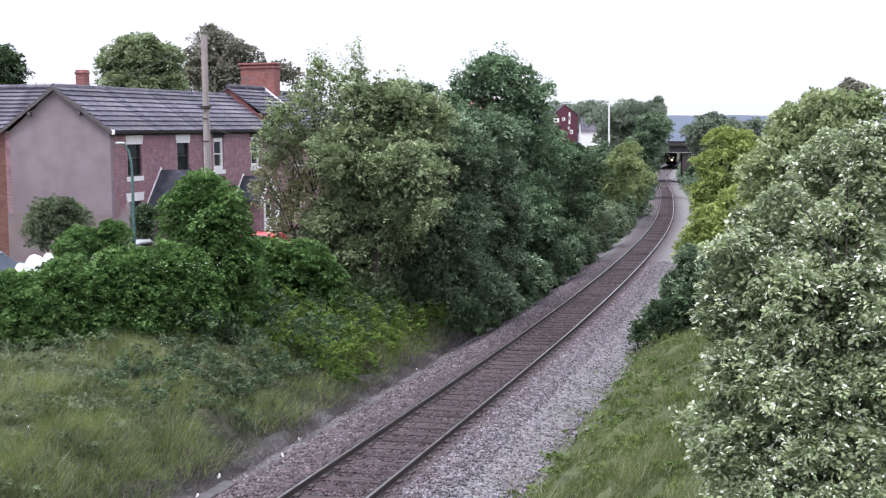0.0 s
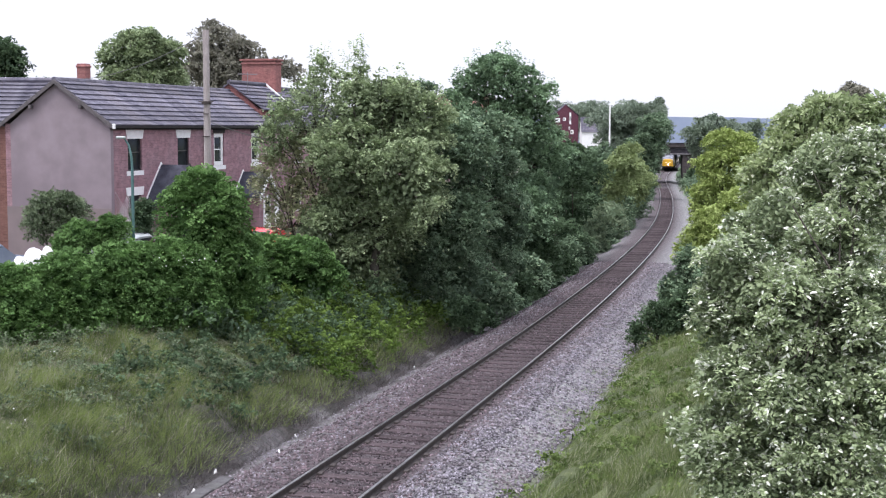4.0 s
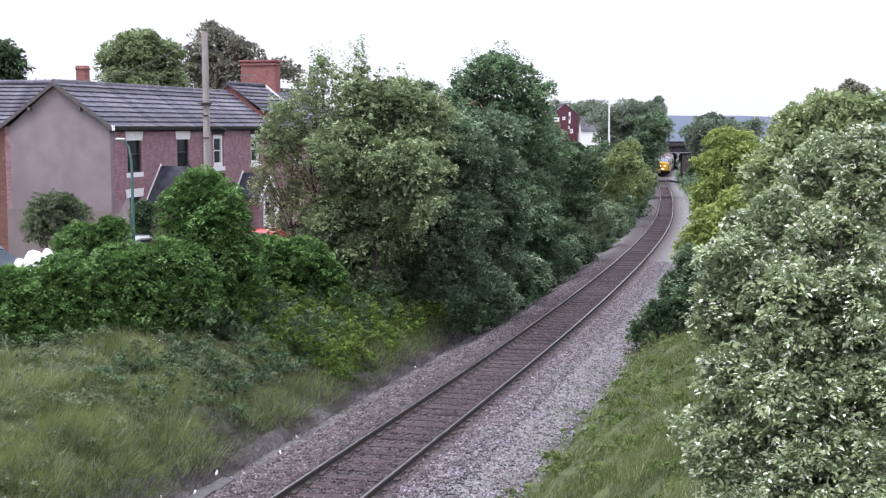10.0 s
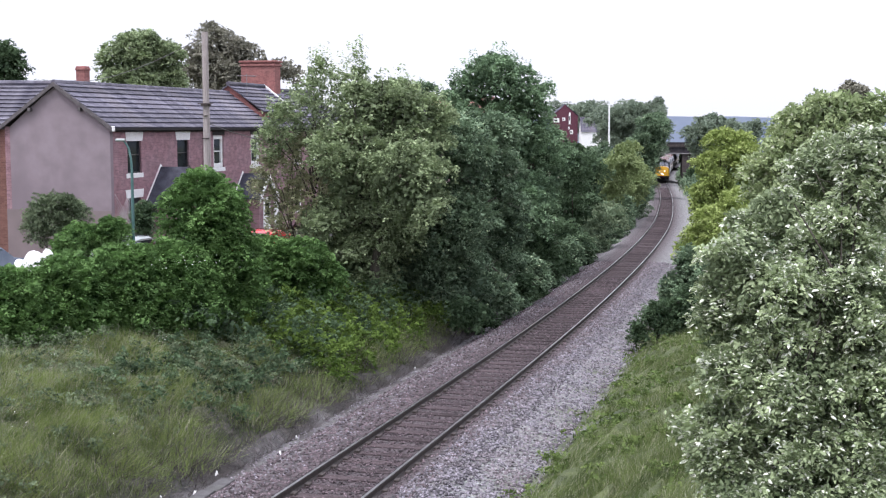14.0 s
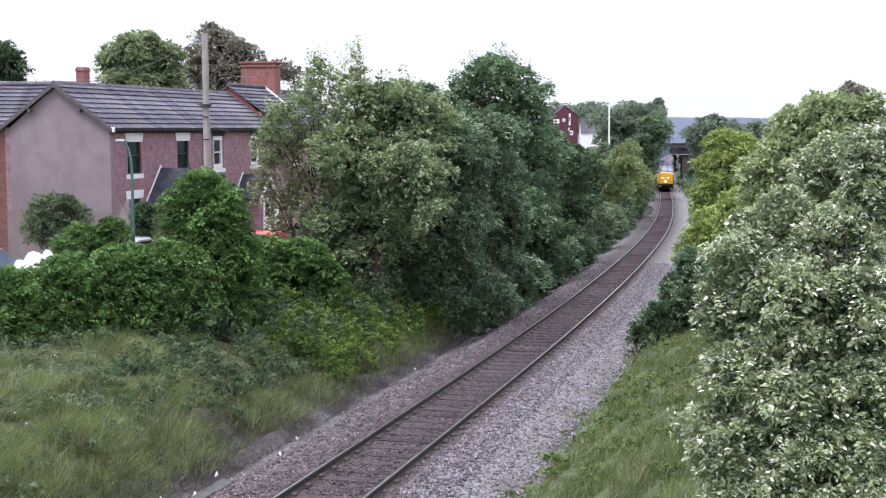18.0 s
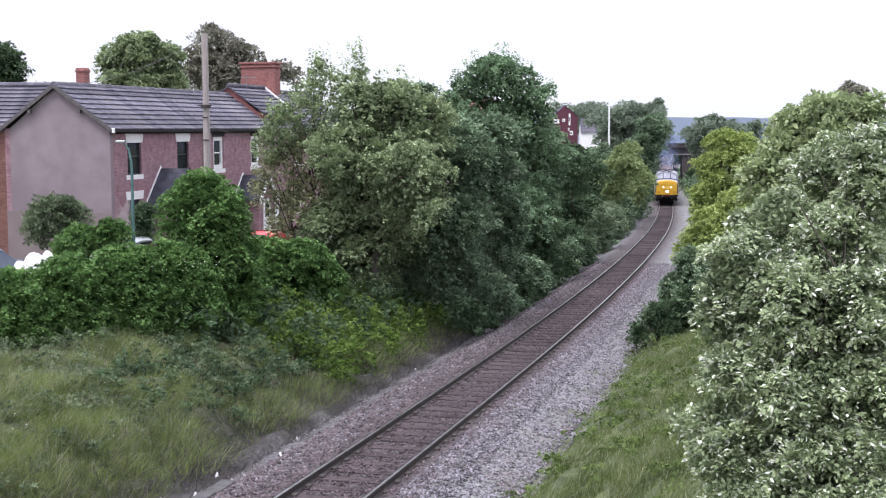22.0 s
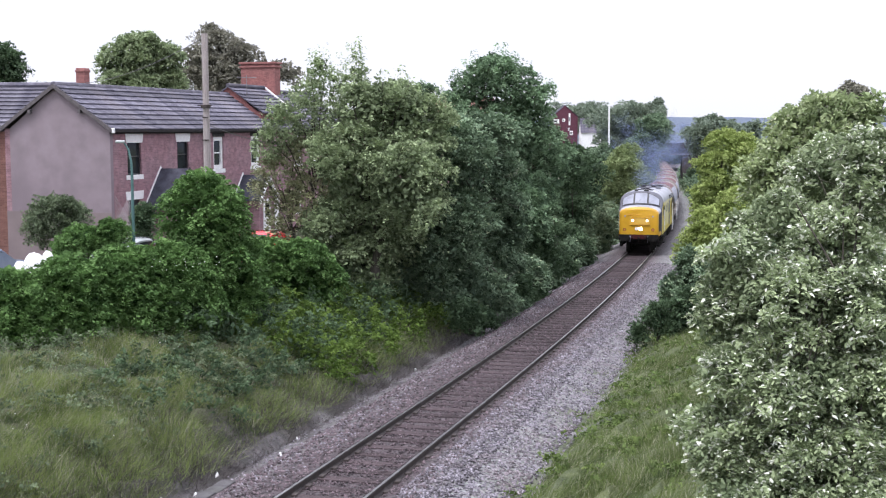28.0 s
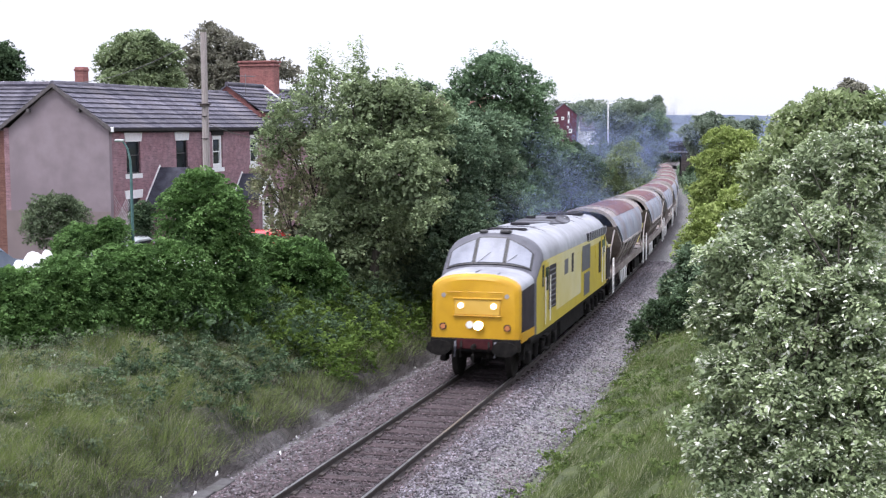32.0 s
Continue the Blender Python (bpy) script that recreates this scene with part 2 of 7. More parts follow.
M = dict(
    ground=ground_material(),
    stone=material("ballast_stone", (0.0753, 0.067, 0.0795), (0.251, 0.234, 0.268), 5, 0.9, 0.3, pieces=0.65, stain=(0.15, 0.11, 0.105)),
    rusty_stone=material("rusty_ballast_stone", (0.0305, 0.0226, 0.0261), (0.148, 0.113, 0.126), 5, 0.9, 0.3, pieces=0.75),
    rail=material("rusty_rail_side", (0.022, 0.017, 0.017), (0.05, 0.038, 0.036), 9, 0.8, 0.2),
    railhead=material("worn_rail_head", (0.25, 0.25, 0.26), (0.42, 0.42, 0.44), 3, 0.32, 0.05, metal=0.9),
    sleeper=material("weathered_sleeper", (0.027, 0.0216, 0.0234), (0.099, 0.0765, 0.081), 4, 0.95, 0.5, object_shade=0.35, stretch=(1, 5, 5), stain=(0.055, 0.043, 0.046), amount=0.7, shine=0.15),
    chair=material("cast_iron", (0.028, 0.022, 0.021), (0.06, 0.048, 0.045), 12, 0.85, 0.2),
    brick=material("red_brick", (0.20, 0.11, 0.128), (0.33, 0.195, 0.22), 3, 0.9, 0.25, stain=(0.26, 0.20, 0.222), fine=60, bricks=True),
    brick_orange=material("orange_brick", (0.165, 0.085, 0.07), (0.225, 0.118, 0.10), 4, 0.9, 0.25, bricks=True),
    maroon_brick=material("maroon_brick", (0.075, 0.024, 0.04), (0.12, 0.038, 0.057), 3, 0.9, 0.2, bricks=True),
    chimney=material("chimney_brick", (0.21, 0.085, 0.08), (0.30, 0.13, 0.12), 6, 0.9, 0.3, stain=(0.16, 0.09, 0.085), bricks=True),
    render=material("pinkish_render", (0.216, 0.176, 0.198), (0.284, 0.234, 0.261), 1.2, 0.92, 0.12, stain=(0.195, 0.158, 0.18), amount=0.9),
    slate=material("grey_roof_tile", (0.06, 0.057, 0.08), (0.15, 0.145, 0.18), 2.5, 0.85, 0.3, object_shade=0.3, stain=(0.22, 0.195, 0.20), shine=0.25),
    porch_slate=material("dark_porch_slate", (0.035, 0.036, 0.05), (0.075, 0.077, 0.10), 3, 0.85, 0.3, shine=0.2),
    redtile=material("red_roof_tile", (0.20, 0.10, 0.085), (0.30, 0.16, 0.13), 4, 0.85, 0.3),
    pipe=material("dull_pipe", (0.16, 0.15, 0.16), (0.22, 0.21, 0.22), 4, 0.9, 0.1),
    render_low=material("pinkish_dado", (0.189, 0.15, 0.157), (0.238, 0.189, 0.195), 1.5, 0.92, 0.1, stain=(0.175, 0.143, 0.143), amount=0.6),
    white=material("white_paint", (0.78, 0.78, 0.78), (0.86, 0.86, 0.86), 5, 0.55, 0.05, stain=(0.66, 0.65, 0.64)),
    stonework=material("painted_stone", (0.74, 0.73, 0.74), (0.84, 0.83, 0.84), 6, 0.8, 0.1),
    black=material("black_paint", (0.018, 0.018, 0.02), (0.04, 0.04, 0.045), 8, 0.5, 0.05),
    lead=material("dark_trim", (0.025, 0.023, 0.025), (0.05, 0.045, 0.046), 8, 0.8, 0.1, shine=0.2),
    verge=material("grey_brown_verge", (0.085, 0.078, 0.082), (0.15, 0.135, 0.14), 6, 0.85, 0.15, shine=0.2),
    pane=glass("window_glass", (0.02, 0.023, 0.026)),
    wood=material("weathered_pole_wood", (0.25, 0.22, 0.215), (0.42, 0.375, 0.365), 5, 0.9, 0.4, stretch=(8, 8, 0.6)),
    bark=material("bark", (0.035, 0.03, 0.025), (0.09, 0.078, 0.064), 7, 0.95, 0.6, stretch=(3, 3, 0.6)),
    green_paint=material("blue_green_post_paint", (0.05, 0.12, 0.12), (0.09, 0.18, 0.17), 8, 0.5, 0.05),
    tarmac=material("road_tarmac", (0.045, 0.045, 0.047), (0.075, 0.074, 0.075), 5, 0.9, 0.2),
    grimy=material("grimy_concrete", (0.05, 0.047, 0.05), (0.11, 0.105, 0.11), 5, 0.95, 0.3, stain=(0.06, 0.065, 0.05)),
    concrete=material("concrete", (0.28, 0.27, 0.26), (0.40, 0.39, 0.38), 4, 0.9, 0.25, stain=(0.2, 0.2, 0.18)),
    bridge=material("sooty_brick", (0.045, 0.04, 0.042), (0.10, 0.085, 0.085), 3, 0.95, 0.3, shine=0.08),
    girder=material("dark_girder", (0.03, 0.028, 0.034), (0.06, 0.055, 0.065), 2, 0.8, 0.1, shine=0.08),
    # the haze of the distance is mixed into the hills' own colour
    hill=material("hazed_far_hill", (0.25, 0.30, 0.43), (0.31, 0.36, 0.48), 0.004, 1.0, 0.0, fine=0.05),
    leaf_mid=foliage("sycamore_leaves", (0.0267, 0.0485, 0.0301), (0.29, 0.405, 0.254), (0.40, 0.47, 0.30), 0.03),
    leaf_top=foliage("pale_sycamore_leaves", (0.068, 0.0952, 0.051), (0.456, 0.559, 0.317), (0.48, 0.55, 0.34), 0.04),
    leaf_lime=foliage("lime_leaves", (0.0367, 0.0678, 0.0408), (0.328, 0.475, 0.279)),
    leaf_dark=foliage("dark_leaves", (0.024, 0.045, 0.0252), (0.15, 0.225, 0.122)),
    leaf_ivy=foliage("hedge_leaves", (0.0247, 0.0646, 0.019), (0.213, 0.362, 0.121)),
    leaf_light=foliage("light_leaves", (0.224, 0.295, 0.0816), (0.449, 0.53, 0.204)),
    leaf_yellow=foliage("yellowish_leaves", (0.15, 0.20, 0.085), (0.33, 0.40, 0.19)),
    leaf_grey=foliage("greyish_leaves", (0.108, 0.168, 0.102), (0.288, 0.348, 0.216)),
    # paler and greyer: the air's haze before far trees is put into the leaf colour
    leaf_far=foliage("hazed_distant_leaves", (0.15, 0.195, 0.15), (0.29, 0.35, 0.26)),
    leaf_purple=foliage("brownish_leaves", (0.148, 0.146, 0.119), (0.376, 0.37, 0.296)),
    leaf_beam=foliage("whitebeam_leaves", (0.0944, 0.132, 0.0685), (0.514, 0.607, 0.364), (0.84, 0.86, 0.77), 0.15, 0.5),
    leaf_pale=foliage("pale_leaves", (0.209, 0.275, 0.132), (0.506, 0.583, 0.33), (0.6, 0.63, 0.48), 0.08, 0.45),
    leaf_airy=foliage("airy_leaves", (0.096, 0.108, 0.06), (0.43, 0.454, 0.263), (0.42, 0.38, 0.27), 0.08),
    fern=foliage("bank_plants", (0.0317, 0.0634, 0.0114), (0.185, 0.277, 0.0636)),
    grass_weed=foliage("verge_weeds", (0.06, 0.10, 0.03), (0.21, 0.28, 0.09)),
    bramble=foliage("bramble_leaves", (0.0326, 0.0517, 0.0272), (0.263, 0.329, 0.198)),
    grass=foliage("grass_blades", (0.0298, 0.0527, 0.017), (0.259, 0.325, 0.11), (0.34, 0.335, 0.25), 0.12),
    grass_right=foliage("fresh_grass", (0.036, 0.0648, 0.0202), (0.176, 0.216, 0.08), (0.33, 0.34, 0.23), 0.18),
    straw=foliage("dry_straw", (0.20, 0.19, 0.14), (0.42, 0.40, 0.32)),
    dead=foliage("dry_stems", (0.03, 0.026, 0.028), (0.12, 0.105, 0.105)),
    yellow=material("rail_yellow", (0.50, 0.27, 0.007), (0.60, 0.34, 0.011), 2.0, 0.42, 0.03, stain=(0.40, 0.22, 0.02), amount=0.4),
    yellow_side=material("faded_yellow", (0.44, 0.335, 0.026), (0.54, 0.43, 0.045), 2.0, 0.45, 0.03, stain=(0.36, 0.29, 0.07), amount=0.5, shine=0.3),
    cream=material("grimy_white_paint", (0.50, 0.46, 0.25), (0.60, 0.56, 0.36), 1.2, 0.5, 0.03, stain=(0.50, 0.41, 0.08), amount=0.7),
    silver=material("pale_grey_roof", (0.27, 0.28, 0.32), (0.39, 0.40, 0.45), 2.5, 0.42, 0.05, stain=(0.15, 0.145, 0.165), amount=0.6),
    soot=material("sooty_roof", (0.014, 0.013, 0.017), (0.05, 0.048, 0.056), 1.4, 0.9, 0.1, shine=0.1),
    sooty_top=material("patchy_soot", (0.02, 0.019, 0.024), (0.07, 0.068, 0.08), 3.5, 0.85, 0.1, stain=(0.27, 0.28, 0.32), amount=0.9, shine=0.15),
    nosegrey=material("dark_grey_paint", (0.026, 0.022, 0.028), (0.045, 0.038, 0.044), 3, 0.55, 0.03, shine=0.08),
    cabgrey=material("mid_grey_paint", (0.075, 0.075, 0.092), (0.115, 0.115, 0.14), 3, 0.5, 0.03),
    # part of the sky's reflection is painted in as a pale blue-grey tint
    windscreen=glass("sky_pale_cab_glass", (0.20, 0.21, 0.25), 0.3),
    under=material("oily_underframe", (0.008, 0.008, 0.008), (0.022, 0.02, 0.019), 6, 0.85, 0.2, shine=0.08),
    maroon=material("dull_red_beam", (0.04, 0.012, 0.014), (0.07, 0.02, 0.022), 6, 0.7, 0.1, shine=0.08),
    wheel=material("wheel_steel", (0.015, 0.014, 0.013), (0.035, 0.032, 0.03), 8, 0.9, 0.1, shine=0.08),
    wagon=material("hopper_grey", (0.24, 0.265, 0.33), (0.36, 0.39, 0.46), 1.6, 0.75, 0.1, stain=(0.22, 0.16, 0.15), amount=0.6, shine=0.2),
    wagon_end=material("hopper_end_cream", (0.30, 0.275, 0.265), (0.46, 0.43, 0.415), 2.0, 0.8, 0.1, stain=(0.20, 0.15, 0.145), amount=0.5, shine=0.2),
    wagon_rust=material("hopper_rust", (0.22, 0.195, 0.185), (0.36, 0.325, 0.31), 2.5, 0.9, 0.2, stain=(0.13, 0.09, 0.08), amount=0.6, shine=0.1),
    load=material("brown_hood", (0.12, 0.06, 0.068), (0.20, 0.115, 0.122), 2.0, 0.9, 0.4, stain=(0.26, 0.21, 0.21), amount=0.7, shine=0.1),
    headcode=material("pale_orange_panel", (0.62, 0.36, 0.05), (0.70, 0.44, 0.09), 2.0, 0.4, 0.02),
    amber=material("red_lamp_glass", (0.45, 0.16, 0.06), (0.55, 0.22, 0.09), 6, 0.25, 0.0),
    lamp=glow("head_lamp", (1.0, 0.93, 0.80), 9.0),
    marker=glow("marker_lamp", (1.0, 0.90, 0.72), 2.2),
    smoke=material("exhaust_haze", (0.15, 0.195, 0.34), (0.19, 0.235, 0.39), 2.0, 1.0, 0.0),
    red=material("red_car_paint", (0.50, 0.03, 0.035), (0.60, 0.05, 0.05), 3, 0.25, 0.0),
    carsilver=material("silver_car_paint", (0.30, 0.33, 0.33), (0.38, 0.41, 0.41), 3, 0.25, 0.0, metal=0.3),
    carblue=material("grey_blue_car_paint", (0.26, 0.30, 0.40), (0.33, 0.37, 0.46), 3, 0.25, 0.0, metal=0.3),
    sack=material("white_woven_sack", (0.70, 0.70, 0.71), (0.84, 0.84, 0.85), 8, 0.8, 0.4),
    cable=material("cable", (0.10, 0.10, 0.10), (0.16, 0.16, 0.16), 10, 0.7, 0.0),
)

# soot flecks let half of the light by
wisp = M["smoke"].node_tree
clear, half_way = wisp.nodes.new("ShaderNodeBsdfTransparent"), wisp.nodes.new("ShaderNodeMixShader")
wisp.links.new(clear.outputs[0], half_way.inputs[1]), wisp.links.new(wisp.nodes["Principled BSDF"].outputs[0], half_way.inputs[2])
wisp.links.new(half_way.outputs[0], wisp.nodes["Material Output"].inputs["Surface"])


# ---- building blocks ----
class Geo:
    """Collects vertices and faces of one mesh."""

    def __init__(self):
        self.v, self.f, self.m = [], [], []

    def add(self, verts, faces, mat=0):
        k = len(self.v)
        self.v += [tuple(p) for p in verts]
        self.f += [tuple(i + k for i in f) for f in faces]
        self.m += [mat] * len(faces)
        return self

    def box(self, c, size, turn=None, mat=0, bevel=0.0):
        """A block; bevel: the width of its chamfered edges."""
        x, y, z = (s / 2 for s in size)
        b = min(bevel, 0.45 * min(size))
        if b:
            pts, faces = [], []
            idx = {}
            for sx in (-1, 1):
                for sy in (-1, 1):
                    for sz in (-1, 1):
                        for ax in range(3):
                            p = [sx * (x - b), sy * (y - b), sz * (z - b)]
                            p[ax] = (sx, sy, sz)[ax] * (x, y, z)[ax]
                            idx[sx, sy, sz, ax] = len(pts)
                            pts.append(p)
            for ax in range(3):
                o = [i for i in range(3) if i != ax]
                for sg in (-1, 1):
                    ring = []
                    for p, q in ((-1, -1), (1, -1), (1, 1), (-1, 1)):
                        s = [0, 0, 0]
                        s[ax], s[o[0]], s[o[1]] = sg, p, q
                        ring.append(idx[(*s, ax)])
                    faces.append(ring)
                for p in (-1, 1):
                    for q in (-1, 1):
                        lo, hi = [0, 0, 0], [0, 0, 0]
                        lo[ax], hi[ax] = -1, 1
                        for s in (lo, hi):
                            s[o[0]], s[o[1]] = p, q
                        faces.append([idx[(*lo, o[0])], idx[(*hi, o[0])], idx[(*hi, o[1])], idx[(*lo, o[1])]])
            for sx in (-1, 1):
                for sy in (-1, 1):
                    for sz in (-1, 1):
                        faces.append([idx[sx, sy, sz, a] for a in range(3)])
        else:
            pts = [(a * x, e * y, d * z) for a in (-1, 1) for e in (-1, 1) for d in (-1, 1)]
            faces = [(0, 1, 3, 2), (4, 6, 7, 5), (0, 4, 5, 1), (2, 3, 7, 6), (0, 2, 6, 4), (1, 5, 7, 3)]
        c = Vector(c)
        pts = [c + (turn @ Vector(p) if turn else Vector(p)) for p in pts]
        return self.add(pts, faces, mat)

    def tube(self, a, b, r0, r1=None, n=10, mat=0, caps=True):
        a, b = Vector(a), Vector(b)
        r1 = r0 if r1 is None else r1
        q = (b - a).to_track_quat("Z", "Y").to_matrix()
        pts = [p + q @ Vector((r * math.cos(2 * math.pi * i / n), r * math.sin(2 * math.pi * i / n), 0)) for p, r in ((a, r0), (b, r1)) for i in range(n)]
        faces = [(i, (i + 1) % n, n + (i + 1) % n, n + i) for i in range(n)]
        if caps:
            faces += [tuple(range(n - 1, -1, -1)), tuple(range(n, 2 * n))]
        return self.add(pts, faces, mat)

    def bent(self, pts, radii, n=8, mat=0):
        """One tube through several points."""
        pts = [Vector(p) for p in pts]
        rings = []
        for i, (p, r) in enumerate(zip(pts, radii)):
            q = (pts[min(i + 1, len(pts) - 1)] - pts[max(i - 1, 0)]).to_track_quat("Z", "Y").to_matrix()
            rings.append([p + q @ Vector((r * math.cos(2 * math.pi * k / n), r * math.sin(2 * math.pi * k / n), 0)) for k in range(n)])
        return self.loft(rings, lambda j, i: mat)

    def prism(self, outline, y0, y1, axis="y", mat=0):
        """An outline in (x, z) drawn out from y0 to y1 (axis 'y'), or in (y, z) from x0 to x1 (axis 'x'), or (x, y) in z."""
        put = {"y": lambda a, b, t: (a, t, b), "x": lambda a, b, t: (t, a, b), "z": lambda a, b, t: (a, b, t)}[axis]
        n = len(outline)
        pts = [put(a, b, y0) for a, b in outline] + [put(a, b, y1) for a, b in outline]
        faces = [(i, (i + 1) % n, n + (i + 1) % n, n + i) for i in range(n)] + [tuple(range(n - 1, -1, -1)), tuple(range(n, 2 * n))]
        return self.add(pts, faces, mat)

    def loft(self, rings, mats=None, ends=True):
        """Rings of equally many points, joined in turn. mats(ring, index) names the material of each face."""
        n = len(rings[0])
        pts = [p for r in rings for p in r]
        faces, m = [], []
        for j in range(len(rings) - 1):
            for i in range(n):
                faces.append((j * n + i, j * n + (i + 1) % n, (j + 1) * n + (i + 1) % n, (j + 1) * n + i))
                m.append(mats(j, i) if mats else 0)
        if ends:
            faces += [tuple(range(n - 1, -1, -1)), tuple(range((len(rings) - 1) * n, len(rings) * n))]
            m += [mats(-1, 0) if mats else 0, mats(len(rings) - 1, 0) if mats else 0]
        k = len(self.v)
        self.add(pts, faces)
        self.m[-len(m):] = m
        return self

    def mesh(self, name, materials, smooth=False):
        me = bpy.data.meshes.new(name)
        me.from_pydata(self.v, [], self.f)
        for mt in materials if isinstance(materials, (list, tuple)) else [materials]:
            me.materials.append(mt)
        me.polygons.foreach_set("material_index", self.m)
        bm = bmesh.new()
        bm.from_mesh(me)
        bmesh.ops.recalc_face_normals(bm, faces=bm.faces)
        bm.to_mesh(me)
        bm.free()
        if smooth:
            me.shade_smooth()
            me.set_sharp_from_angle(angle=radians(smooth if smooth is not True else 35))
        return me


def part(name, geo, materials, parent, label="", smooth=False, kind=""):
    ob = new(name, geo.mesh(name, materials, smooth) if isinstance(geo, Geo) else geo)
    ob.parent = parent
    return tagged(ob, label, kind=kind)


def thing(name, m, label, category, group="", kind=""):
    ob = new(name)
    ob.empty_display_size = 0.3
    ob.matrix_world = m
    return tagged(ob, label, category, group, kind)


def solid(name, geo, materials, label, category="", group="", kind="", m=None, smooth=False):
    ob = new(name, geo.mesh(name, materials, smooth))
    if m:
        ob.matrix_world = m
    return tagged(ob, label, category, group, kind)


def quads(name, v, per, mat, shade=None):
    """A mesh of many loose faces of `per` corners each, from an array of corners; shade: a number from 0 to 1 for each face, by which its spray or tuft differs from the others."""
    v = np.asarray(v, np.float32).reshape(-1, 3)
    n = len(v) // per
    me = bpy.data.meshes.new(name)
    me.vertices.add(n * per)
    me.vertices.foreach_set("co", v.ravel())
    me.loops.add(n * per)
    me.loops.foreach_set("vertex_index", np.arange(n * per, dtype=np.int32))
    me.polygons.add(n)
    me.polygons.foreach_set("loop_start", np.arange(0, n * per, per, dtype=np.int32))
    me.materials.append(mat)
    me.update(calc_edges=True)
    if shade is None:
        shade = np.random.default_rng(n).random(n)
    me.attributes.new("shade", "FLOAT", "FACE").data.foreach_set("value", np.asarray(shade, np.float32))
    return me


def leaf_corners(rng, p, out, size, aspect=0.62, lift=0.35, droop=0.0):
    """Four corners of a leaf at each place p: turned at random, leaning outwards and up."""
    n = len(p)
    nrm = rng.normal(size=(n, 3)) * 0.28 + out * 0.95 + np.array([0, 0, lift])
    nrm /= np.linalg.norm(nrm, axis=1)[:, None]
    d = rng.normal(size=(n, 3)) + np.array([0, 0, -droop])
    d -= (d * nrm).sum(1)[:, None] * nrm
    d /= np.linalg.norm(d, axis=1)[:, None]
    w = np.cross(nrm, d)
    s = (size * rng.uniform(0.6, 1.35, n))[:, None]
    fold = nrm * s * 0.14
    return np.stack([p - d * s * 0.5, p + w * s * aspect * 0.5 + fold, p + d * s * 0.5, p - w * s * aspect * 0.5 + fold], 1)


def unit(v):
    return v / np.maximum(np.linalg.norm(v, axis=-1, keepdims=True), 1e-6)


